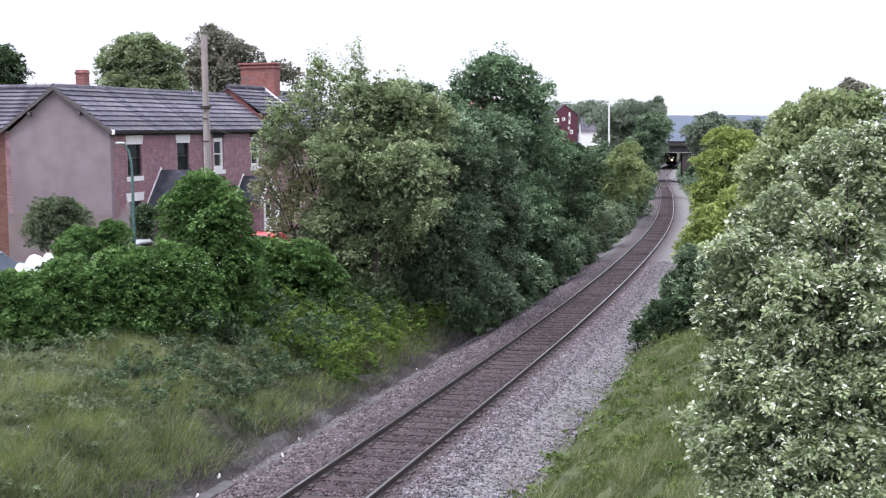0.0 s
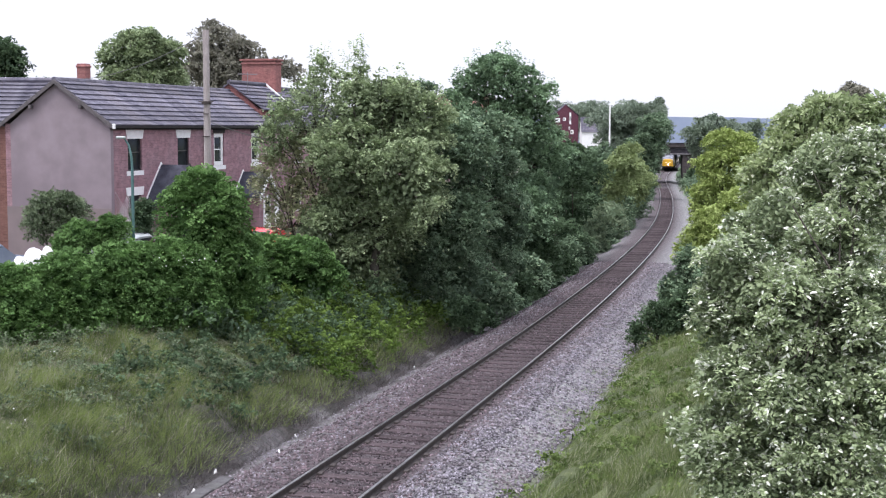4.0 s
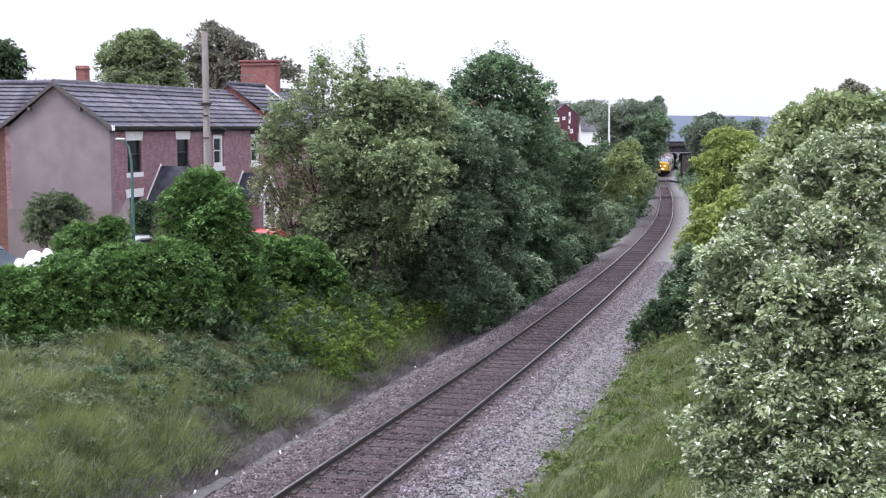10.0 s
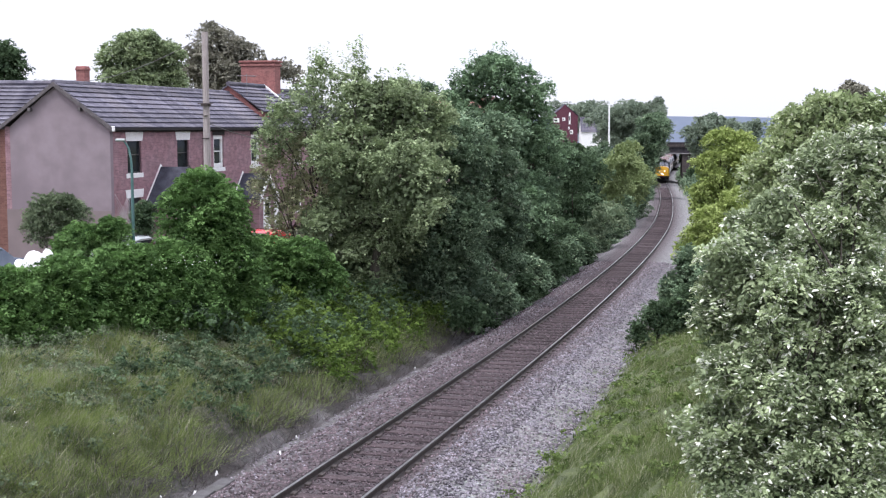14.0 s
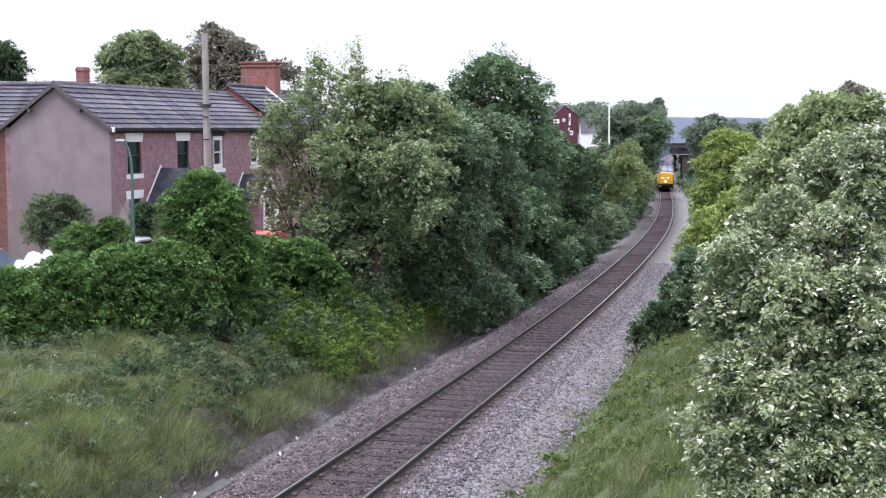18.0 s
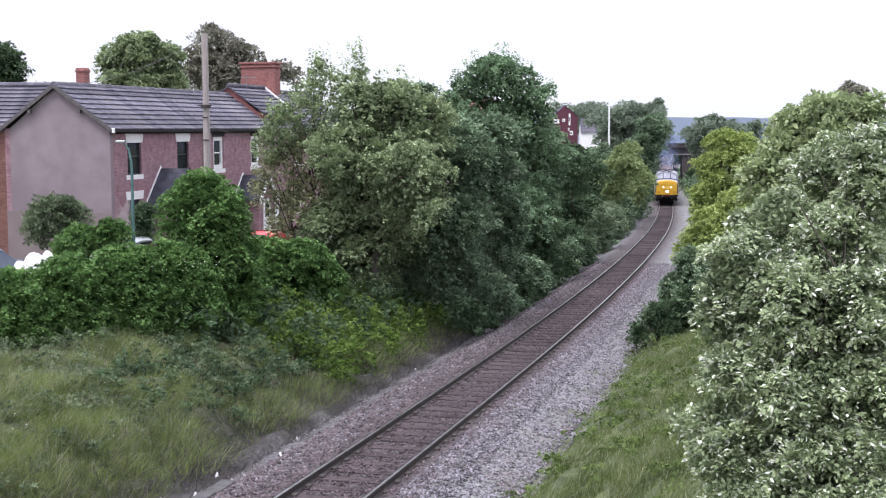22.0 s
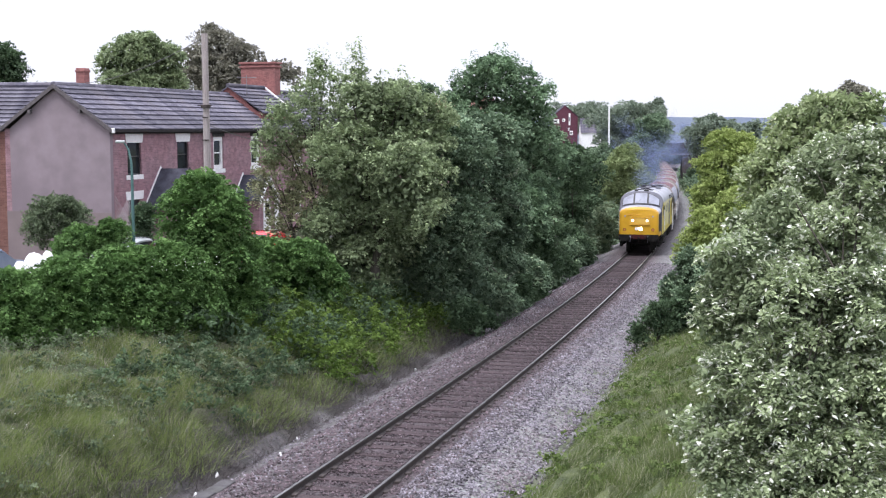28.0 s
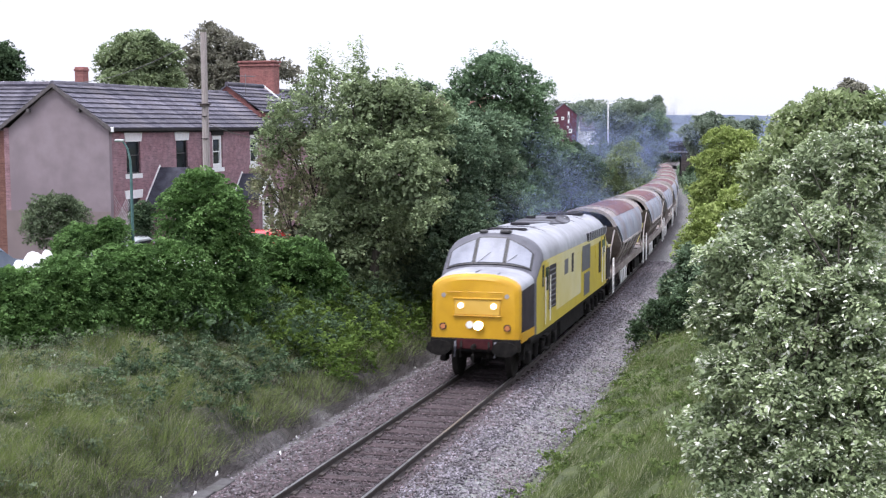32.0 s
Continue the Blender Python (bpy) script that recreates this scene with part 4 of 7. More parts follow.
def course(width, run, tile=0.3):
    """One course of tiles, lying in x, with its lower edge at y=0; each tile has a raised roll at its side."""
    g = Geo()
    k = int(width / tile)
    for i in range(k):
        x = i * tile
        h = 0.08 + 0.008 * random.random()
        g.add([(x + 0.004, 0, 0), (x + tile, 0, 0), (x + tile, run, 0), (x + 0.004, run, 0), (x + 0.004, 0, h + 0.004), (x + tile, 0, h), (x + tile, run, 0.012), (x + 0.004, run, 0.016)],
              [(4, 5, 6, 7), (0, 1, 5, 4), (0, 4, 7, 3), (1, 2, 6, 5)])
    return g


row = course(LONG + 0.3, SL / COURSES + 0.09).mesh("tile_course", M["slate"])
for side in (0, 1):
    for k in range(COURSES):
        ob = part("tile_course", row, None, terrace)
        d = k * SL / COURSES
        if side == 0:
            ob.matrix_basis = Matrix.Translation((-0.15, -0.18 + d * math.cos(ANG), EAVE - 0.08 + d * math.sin(ANG))) @ Matrix.Rotation(ANG, 4, "X")
        else:
            ob.matrix_basis = Matrix.Translation((LONG + 0.15, DEEP + 0.18 - d * math.cos(ANG), EAVE - 0.08 + d * math.sin(ANG))) @ Matrix.Rotation(math.pi, 4, "Z") @ Matrix.Rotation(ANG, 4, "X")
rt = Geo().tube((0, 0, 0), (0.46, 0, 0), 0.13, 0.12, 8).mesh("ridge_tile", M["slate"])
for k in range(int((LONG + 0.3) / 0.45)):
    part("ridge_tile", rt, None, terrace).location = (-0.15 + 0.45 * k, DEEP / 2, RIDGE + 0.03)
part("gutter", Geo().prism([(-0.28, EAVE - 0.16), (-0.17, EAVE - 0.16), (-0.17, EAVE - 0.07), (-0.29, EAVE - 0.06)], -0.1, LONG + 0.1, "x"), M["lead"], terrace, "dark gutter along the eaves")
part("fascia", Geo().box((LONG / 2, -0.08, EAVE - 0.14), (LONG, 0.03, 0.18)), M["lead"], terrace)
for sd in (0, 1):
    y0, y1 = ((-0.2, DEEP / 2), (DEEP + 0.2, DEEP / 2))[sd]
    part("barge_board", Geo().prism([(y0, EAVE - 0.2), (y1, RIDGE - 0.13), (y1, RIDGE + 0.05), (y0, EAVE - 0.03)], -0.2, -0.13, "x"), M["verge"], terrace, "grey-brown verge of the gable")
    for k in range(9):
        f = (k + 0.6) / 9.4
        part("verge_clip", Geo().box((-0.17, y0 + (y1 - y0) * f, EAVE - 0.0 + (RIDGE - EAVE + 0.08) * f), (0.08, 0.05, 0.035), bevel=0.01), M["pipe"], terrace, "small grey clip on the verge")
    part("purlin_end", Geo().box((-0.1, y0 + (y1 - y0) * 0.56, EAVE - 0.3 + (RIDGE - EAVE) * 0.56), (0.2, 0.13, 0.16), bevel=0.01), M["verge"], terrace)
part("verge_cap", Geo().box((-0.12, -0.22, EAVE - 0.1), (0.12, 0.14, 0.22), bevel=0.02), M["white"], terrace, "white end of the verge")
part("downpipe", Geo().tube((8.6, -0.1, 0.1), (8.6, -0.1, EAVE - 0.2), 0.045, n=8), M["lead"], terrace)
g = Geo().box((3.0, 3.0, RIDGE + 0.25), (0.42, 0.45, 1.2), bevel=0.02).box((3.0, 3.0, RIDGE + 0.72), (0.48, 0.51, 0.10), bevel=0.02)
part("chimney", g, M["chimney"], terrace, "squat red brick chimney stack")


def gabled_porch(x, half, z0, z1, out, label, barge):
    """A small gabled porch before the front: walls, two slopes of slate, lead where they meet the wall, barge boards."""
    po = part("porch", Geo().box((x, -out / 2, z0 / 2), (half * 1.8, out, z0)), M["brick"], terrace, label)
    for sg in (-1, 1):
        a, b = (x, z1), (x + sg * (half + 0.15), z0 - 0.1)
        part("porch_roof", Geo().prism([a, b, (b[0], b[1] + 0.07), (a[0], a[1] + 0.08)], -out - 0.15, -0.02), M["porch_slate"], po, "dark slate slope")
        part("flashing", Geo().prism([(a[0], a[1] + 0.08), (b[0], b[1] + 0.07), (b[0], b[1] + 0.17), (a[0], a[1] + 0.2)], -0.035, -0.004), M["white"], po, "white painted edge against the wall")
        part("barge_board", Geo().prism([(a[0], a[1] - 0.16), (b[0], b[1] - 0.2), (b[0], b[1] + 0.1), (a[0], a[1] + 0.14)], -out - 0.21, -out - 0.155), M[barge], po, barge + " barge board")
    part("porch_gable", Geo().prism([(x - half * 0.9, z0), (x + half * 0.9, z0), (x, z1 - 0.06)], -out, -out + 0.1), M["brick"], po)
    d = part("porch_door", Geo().box((x, -out - 0.02, 1.0), (0.85, 0.05, 2.0), bevel=0.01), M[barge], po)
    part("pane", Geo().box((x, -out - 0.055, 1.45), (0.5, 0.02, 0.7), bevel=0.004), M["pane"], d)
    return po


gabled_porch(4.3, 1.4, 2.15, 3.75, 1.25, "brick porch with a steep slate roof", "lead")
gabled_porch(13.1, 1.0, 2.05, 3.15, 1.3, "small porch with white barge boards", "white")
# diamond trellis at the corner
g = Geo()
for k in range(-8, 9):
    for sg in (1, -1):
        a, b = Vector((0.85 + 0.16 * k, 0, 0.9)), Vector((0.85 + 0.16 * k + sg * 1.9, 0, 2.8))
        lo, hi = (0.25 - a.x) / (b.x - a.x), (1.5 - a.x) / (b.x - a.x)
        lo, hi = max(0, min(lo, hi)), min(1, max(lo, hi))
        if hi > lo:
            g.tube(a.lerp(b, lo), a.lerp(b, hi), 0.009, n=4)
tr = solid("trellis", g, M["stonework"], "pale diamond trellis fixed to the brick corner", "trellis")
tr.matrix_world = terrace.matrix_world @ Matrix.Translation((0, -0.03, 0))


def plain_house(m, long, deep, eave, ridge, wall, roof, label, name="house", windows=(), chimneys=(), barge=None):
    """A farther house: walls, tiled roof in courses, windows and chimneys. x along the ridge, y into the depth."""
    ob = thing(name, m, label, "house")
    part("wall", wall_panel(long, eave, [w[:4] for w in windows]), M[wall], ob)
    part("wall", Geo().box((long / 2, deep - 0.12, eave / 2), (long, 0.24, eave)), M[wall], ob)
    for xx in (0, long - 0.24):
        part("gable_wall", Geo().prism([(0.243, 0), (deep - 0.243, 0), (deep - 0.243, eave), (deep / 2, ridge - 0.05), (0.243, eave)], xx, xx + 0.24, "x"), M[wall], ob)
    sl, ang = math.hypot(deep / 2 + 0.2, ridge - eave), math.atan2(ridge - eave, deep / 2 + 0.2)
    n = max(6, int(sl / 0.32))
    g = course(long + 0.3, sl / n + 0.06, 0.35).mesh("tile_course", M[roof])
    for sd in (0, 1):
        for k in range(n):
            c = part("tile_course", g, None, ob)
            d = k * sl / n
            c.matrix_basis = (Matrix.Translation((-0.15, -0.2 + d * math.cos(ang), eave - 0.1 + d * math.sin(ang))) if sd == 0 else Matrix.Translation((long + 0.15, deep + 0.2 - d * math.cos(ang), eave - 0.1 + d * math.sin(ang))) @ Matrix.Rotation(math.pi, 4, "Z")) @ Matrix.Rotation(ang, 4, "X")
    part("ridge", Geo().tube((-0.15, deep / 2, ridge), (long + 0.15, deep / 2, ridge), 0.12, n=8), M[roof], ob)
    part("roof_board", Geo().prism([(0, eave - 0.14), (deep / 2, ridge - 0.06), (deep, eave - 0.14)], 0.25, long - 0.25, "x"), M["lead"], ob)
    if barge:
        for xx, mt in [(x, b) for x, b in zip((-0.2, long + 0.14), barge) if b]:
            for y0 in (-0.2, deep + 0.2):
                part("barge_board", Geo().prism([(y0, eave - 0.22), (deep / 2, ridge + 0.0), (deep / 2, ridge + 0.12), (y0, eave - 0.08)], xx, xx + 0.1, "x"), M[mt], ob, "painted barge board")
    for w in windows:
        sash(ob, *w[:4], M[w[4]])
        stone(ob, "sill", w[0] - 0.1, w[2] + 0.1, w[1] - 0.14, w[1])
    for x, y, w, d, h in chimneys:
        part("chimney", Geo().box((x, y, ridge + h / 2 - 0.5), (w, d, h + 1.0), bevel=0.02).box((x, y, ridge + h - 0.28), (w + 0.14, d + 0.14, 0.12), bevel=0.02).box((x, y, ridge + h - 0.06), (w + 0.22, d + 0.22, 0.12), bevel=0.02), M["chimney"], ob, "red brick chimney stack")
    return ob


# the range behind the gable, its slope facing the line
plain_house(pose(-26.5, 55.6, 0.6, 0, 0, 0), 9.6, 6.0, 5.7, 7.7, "brick_orange", "slate", "orange brick house whose grey roof adjoins the gable")
# a wing behind the far end of the terrace, and the house with the broad chimney
plain_house(pose(-9.85, 69.4, 0.3, 0, 0, 90 - 15.5), 4.6, 3.8, 6.9, 8.35, "chimney", "slate", "brick wing with a white barge board", barge=(None, "white"))
plain_house(pose(-8.35, 76.4, 0.3, 0, 0, 90 - 15.5), 9, 6.2, 6.0, 8.3, "brick", "slate", "brick house with a broad red chimney", chimneys=((0.9, 3.1, 0.9, 2.2, 1.7),))
plain_house(pose(-1.5, 92, 0.2, 0, 0, 90 - 16), 12, 7, 5.8, 8.3, "brick", "slate", "brick house beyond the terrace", chimneys=((5.5, 3.5, 0.7, 0.9, 0.9),))
plain_house(pose(-4.5, 112, 0.0, 0, 0, 0), 9, 7, 5.6, 8.9, "brick", "redtile", "house with a red tiled roof half hidden by trees")
tall = plain_house(pose(34.8, 330, -2.6, 0, 0, 90), 9.0, 6.5, 11.9, 14.7, "maroon_brick", "slate", "tall maroon brick house with a gable above the cutting")
for yy, zz, wide, high in ((2.1, 11.1, 0.45, 3.0), (3.6, 10.9, 0.75, 0.8), (5.5, 10.6, 1.5, 1.1), (1.6, 7.6, 0.8, 1.1), (2.3, 8.6, 0.4, 0.7)):
    w = part("window", Geo().box((-0.02, yy, zz), (0.1, wide, high), bevel=0.02), M["white"], tall, "white-framed window")
    part("pane", Geo().box((-0.08, yy + wide * 0.12, zz), (0.03, wide * 0.5, high * 0.35)), M["pane"], w)
plain_house(pose(34.9, 322, -2.45, 0, 0, 0), 5.4, 6, 7.55, 11.1, "white", "slate", "white rendered house with a grey roof", windows=((2.9, 4.6, 3.9, 5.9, "white"),))


# ---- posts, lamp, cables ----
aerial = thing("television_aerial", pose(-10.74, 70.16, 7.85, 0, 0, 35), "thin grey television aerial on the roof of the wing", "aerial")
part("mast", Geo().tube((0, 0, 0), (0, 0, 1.35), 0.022, n=6), M["pipe"], aerial)
part("boom", Geo().tube((-0.55, 0, 1.22), (0.55, 0, 1.22), 0.016, n=6), M["pipe"], aerial)
for k in range(6):
    part("element", Geo().tube((-0.5 + 0.2 * k, -0.26, 1.24), (-0.5 + 0.2 * k, 0.26, 1.24), 0.011, n=5), M["pipe"], aerial)


def pole_thing(x, y, top, r, label, name="telegraph_pole", mat="wood"):
    z = float(land(x, y)) - 0.3
    ob = thing(name, pose(x, y, z), label, "pole")
    g = Geo().bent([(0, 0, 0), (0.02, 0, (top - z) * 0.5), (0, 0.02, top - z)], [r * 1.2, r * 1.08, r * 0.92], 12)
    part("shaft", g, M[mat], ob, smooth=50)
    return ob


tp = pole_thing(-6.86, 37.0, 9.02, 0.105, "weathered grey wooden telegraph pole rising behind the bush")
for zz, ln in ((6.35, 0.42), (5.35, 0.2), (6.0, 0.16)):
    part("step_bolt", Geo().tube((-ln / 2, -0.1, zz), (ln / 2, -0.1, zz), 0.018, n=6), M["chair"], tp)
part("band", Geo().tube((0, 0, 6.28), (0, 0, 6.34), 0.145, n=12), M["chair"], tp)
pole_thing(24.7, 190, 9.6, 0.13, "pale slender post above the far trees", "post", "stonework")

lamp = thing("street_lamp", pose(-10.8, 44.2, float(land(-10.8, 44.2)) - 0.02), "slim blue-green street lamp post with a curved top", "street lamp")
part("post", Geo().bent([(0, 0, 0), (0, 0, 0.9)], [0.085, 0.085], 10).bent([(0, 0, 0.9), (0, 0, 3.9)], [0.06, 0.05], 10), M["green_paint"], lamp, smooth=50)
part("swan_neck", Geo().bent([(0, 0, 3.9), (-0.02, 0, 4.35), (-0.10, 0, 4.75), (-0.25, -0.03, 5.0)], [0.045, 0.04, 0.035, 0.03], 8), M["green_paint"], lamp, smooth=50)
part("lantern", Geo().box((-0.36, -0.05, 5.02), (0.34, 0.16, 0.1), bevel=0.03), M["carsilver"], lamp, "pale lantern")


def cable(a, b, sag, r=0.012):
    a, b = Vector(a), Vector(b)
    pts = [a.lerp(b, i / 10) - Vector((0, 0, sag * 4 * (i / 10) * (1 - i / 10))) for i in range(11)]
    solid("cable", Geo().bent(pts, [r] * 11, 5), M["cable"], "thin overhead telephone cable", "cable")


cable((-6.9, 37.05, 8.9), (-16.3, 57.0, 8.3), 0.3)
cable((-6.8, 37.1, 6.4), (-5.4, 52.0, 5.6), 0.2)


# ---- parked cars and a sack ----
def car(m, paint, label, long=4.0, wide=1.66, high=1.45):
    ob = thing("car", m, label, "car")
    h = long / 2
    prof = [(-h, 0.45), (-h + 0.05, 0.75), (-h + 0.35, 0.9), (-h + 0.95, 0.98), (-h + 1.55, high - 0.06), (-h + 2.0, high), (h - 1.2, high - 0.02), (h - 0.45, high - 0.38), (h - 0.05, 0.95), (h, 0.5), (h - 0.1, 0.25), (-h + 0.1, 0.25)]
    rings = []
    for y, k in ((-wide / 2, 0.94), (-wide / 2 + 0.1, 1), (wide / 2 - 0.1, 1), (wide / 2, 0.94)):
        rings.append([(x * (0.97 if k < 1 else 1), y * (0.86 if z > 1.0 else 1), 0.25 + (z - 0.25) * k) for x, z in prof])
    part("body", Geo().loft(rings), M[paint], ob, smooth=40)
    for sd in (-1, 1):
        yy = sd * (wide / 2 * 0.86 + 0.012)
        part("side_window", Geo().prism([(-h + 1.2, 1.0), (-h + 1.65, high - 0.14), (h - 1.2, high - 0.14), (h - 0.75, 1.0)], yy - 0.008, yy + 0.008), M["pane"], ob)
        for xx in (-h + 0.75, h - 0.8):
            w = part("wheel", Geo().tube((xx, sd * (wide / 2 - 0.18), 0.31), (xx, sd * (wide / 2 + 0.01), 0.31), 0.31, n=18), M["black"], ob)
            part("hub", Geo().tube((xx, sd * (wide / 2 + 0.0), 0.31), (xx, sd * (wide / 2 + 0.025), 0.31), 0.19, n=12), M["carsilver"], w)
    part("windscreen", Geo().add([(-h + 0.99, -0.6, 1.0), (-h + 0.99, 0.6, 1.0), (-h + 1.53, 0.55, high - 0.09), (-h + 1.53, -0.55, high - 0.09), (-h + 0.96, -0.6, 1.015), (-h + 0.96, 0.6, 1.015), (-h + 1.5, 0.55, high - 0.075), (-h + 1.5, -0.55, high - 0.075)], [(4, 5, 6, 7), (0, 1, 2, 3), (0, 1, 5, 4), (2, 3, 7, 6)]), M["pane"], ob)
    r0, r1 = Vector((h - 1.12, 0, high - 0.03)), Vector((h - 0.5, 0, high - 0.34))
    part("rear_window", Geo().add([p + Vector((0.012 + k, sg * w, 0.022 + k)) for k in (0.0, 0.012) for p, w in ((r0, 0.52), (r1, 0.6)) for sg in (-1, 1)], [(0, 1, 3, 2), (4, 5, 7, 6), (0, 1, 5, 4), (2, 3, 7, 6), (0, 2, 6, 4), (1, 3, 7, 5)]), M["pane"], ob)
    for yy in (-0.55, 0.55):
        part("headlight", Geo().box((-h + 0.1, yy, 0.72), (0.12, 0.3, 0.14), bevel=0.03), M["stonework"], ob)
        part("tail_light", Geo().box((h - 0.06, yy * 1.1, 0.85), (0.1, 0.2, 0.3), bevel=0.03), M["red"], ob)
    part("bumper", Geo().box((-h, 0, 0.42), (0.14, wide * 0.92, 0.18), bevel=0.05), M["lead"], ob)
    return ob


def on_land(x, y, turn, up=0.02):
    return pose(x, y, float(land(x, y)) + up, 0, 0, turn)


car(on_land(-15.6, 42.3, 255), "carblue", "grey-blue car parked at the end of the lane")
car(on_land(-11.75, 46.5, 74), "carsilver", "pale silver car parked behind the hedge", high=1.45)
car(on_land(-7.6, 52.3, 74), "red", "bright red car parked behind the hedge", high=1.3)


def sack(m, r, h, seed, label):
    """A bulging woven sack with a gathered top and slumped, creased sides."""
    rng = random.Random(seed)
    rings = []
    for z, k in ((0, 0.85), (0.08, 1.0), (0.3, 1.06), (0.55, 1.0), (0.75, 0.86), (0.88, 0.66), (0.97, 0.42), (1.0, 0.2)):
        rings.append([(r * k * math.cos(a) * (1 + 0.1 * math.sin(5 * a + seed + 4 * z) + rng.uniform(-.05, .05)), 0.8 * r * k * math.sin(a) * (1 + 0.12 * math.sin(4 * a + seed) + rng.uniform(-.05, .05)), h * (z + rng.uniform(-.03, .03) * (z > 0))) for a in (2 * math.pi * i / 22 for i in range(22))])
    g = Geo().loft(rings)
    solid("rubble_sack", g, M["sack"], label, "sack", "sacks by the lane", m=m, smooth=60)


sack(on_land(-13.3, 41.2, 10, 0.0), 0.42, 1.38, 2, "bulging white builder's sack beside the car")
sack(on_land(-13.0, 41.6, 60, 0.0), 0.3, 1.4, 5, "taller white builder's sack behind the hedge")
sack(on_land(-13.72, 41.0, 100, 0.0), 0.36, 1.12, 9, "slumped white builder's sack by the car")

# concrete cable trough along the foot of the bank
trough = thing("cable_trough", Matrix.Identity(4), "grey concrete cable trough beside the ballast", "cable trough")
lid = Geo().box((0, 0, 0), (0.3, 0.88, 0.06), bevel=0.012).mesh("lid", M["grimy"])
side = Geo().box((-0.15, 0, -0.1), (0.05, 0.9, 0.16)).box((0.15, 0, -0.1), (0.05, 0.9, 0.16)).mesh("channel", M["grimy"])
rt_rng = random.Random(4)
for k in range(9):
    x, y, z, a = line(1.5 + 0.9 * k)
    q = beside(1.5 + 0.9 * k, -2.72)
    zz = float(land(q.x, q.y)) + 0.06
    m = pose(q.x, q.y, zz, 0, rt_rng.uniform(-2, 2), -math.degrees(a) + rt_rng.uniform(-2, 2))
    part("channel", side, None, trough).matrix_basis = m
    part("lid", lid, None, trough).matrix_basis = m
# scraps of pale litter on the ballast's edge
for s_, u_, r_ in ((9.6, -3.2, 0.04), (8.2, -3.0, 0.035), (11.5, -2.6, 0.04), (23.2, -3.0, 0.05), (6.3, -2.4, 0.035), (7.4, -3.3, 0.04), (13.2, -2.9, 0.03)):
    q = beside(s_, u_)
    g = Geo().add([(-r_, -r_ * 0.6, 0.01), (r_, -r_ * 0.4, 0.03), (r_ * 0.8, r_ * 0.7, 0.10), (-r_ * 0.7, r_ * 0.5, 0.05), (0, 0, 0.12)], [(0, 1, 4), (1, 2, 4), (2, 3, 4), (3, 0, 4), (3, 2, 1, 0)])
    solid("litter", g, M["white"], "crumpled scrap of white litter on the gravel", "litter", "litter", m=pose(q.x, q.y, float(land(q.x, q.y)), 0, 0, 40 * s_))


# ---- trees, bushes and hedges ----
HEDGE = dict(flat=0.72, droop=0.45, wide=0.45, per=30, core=0.15, ragged=0.05, reach=0.42, above=0.35)
tree("sycamore_tree", (-2.37, 43.39), [(-2.74, 43, 6.75, 1.05, 1.03, 1.14), (-3.09, 43, 5.04, 1.43, 1.29, 1.43), (-1.64, 44, 5.98, 1.27, 1.31, 1.46), (-3.98, 43.8, 2.87, 1.37, 1.23, 1.27), (-2.44, 44.2, 3.04, 1.87, 1.68, 1.67), (-2.87, 44.5, 1.22, 1.59, 1.43, 1.19), (-1.19, 42, 4.51, 1.49, 1.34, 1.49), (-1.18, 43, 7.5, 0.34, 0.4, 0.53), (-2.1, 43, 7.8, 0.34, 0.4, 0.57), (-1.5, 43.5, 6.95, 1.0, 1.0, 1.1), (-0.5, 44, 6.35, 1.0, 1.0, 1.05)],
     70000, 0.115, M["leaf_top"], 11, "broad green sycamore with wind-blown leaves on the railway bank", "tree", trunk=0.15, limbs=14, shoots=70, lift=0.35, reach=0.75, boughs=110, bough=0.65)
tree("ash_tree", (-4.44, 44.0), [(-4.15, 44, 8.05, 0.5, 0.59, 0.7), (-4.55, 44, 7.05, 0.87, 0.79, 0.87), (-3.57, 44, 7.34, 0.68, 0.8, 0.97), (-5.43, 44, 6.47, 0.74, 0.7, 0.78), (-2.89, 44, 8.11, 0.29, 0.34, 0.54), (-6.02, 44, 5.88, 0.55, 0.49, 0.55)],
     10500, 0.105, M["leaf_top"], 12, "airy pale green tree through which the houses show", "tree", trunk=0.07, limbs=10, core=0, shoots=40, lift=0.5, reach=0.7)
tree("elder_tree", (-5.3, 44.5), [(-4.81, 44.5, 5.29, 0.99, 0.89, 0.89), (-5.81, 44.5, 4.8, 0.79, 0.71, 0.69), (-4.43, 44.5, 4.01, 1.09, 0.98, 0.99), (-5.23, 44.5, 3.02, 0.99, 0.89, 0.99), (-6.21, 44.5, 4.2, 0.59, 0.53, 0.49)],
     13000, 0.105, M["leaf_airy"], 13, "thin brownish-green tree before the houses", "tree", trunk=0.05, limbs=8, core=0, lift=0.4, reach=0.7)
tree("sycamore_tree", (0.96, 49.07), [(0.33, 45.9, 4.75, 1.63, 1.56, 1.73), (1.75, 51.73, 4.09, 1.61, 1.65, 1.84), (-0.08, 45.6, 2.73, 1.93, 1.74, 1.83), (1.8, 53.17, 1.42, 1.9, 1.71, 1.9), (-1.11, 46, 1.46, 1.64, 1.48, 1.64), (0.34, 47.19, 0.7, 1.9, 1.71, 1.37), (2.76, 53.4, 2.36, 1.07, 1.25, 1.67), (1.91, 49.59, -0.03, 1.0, 1.0, 1.11)],
     80000, 0.118, M["leaf_mid"], 14, "bushy green sycamore reaching down to the ballast", "tree", trunk=0.14, limbs=12, shoots=40, lift=0.2, reach=0.75, boughs=140, bough=0.65)
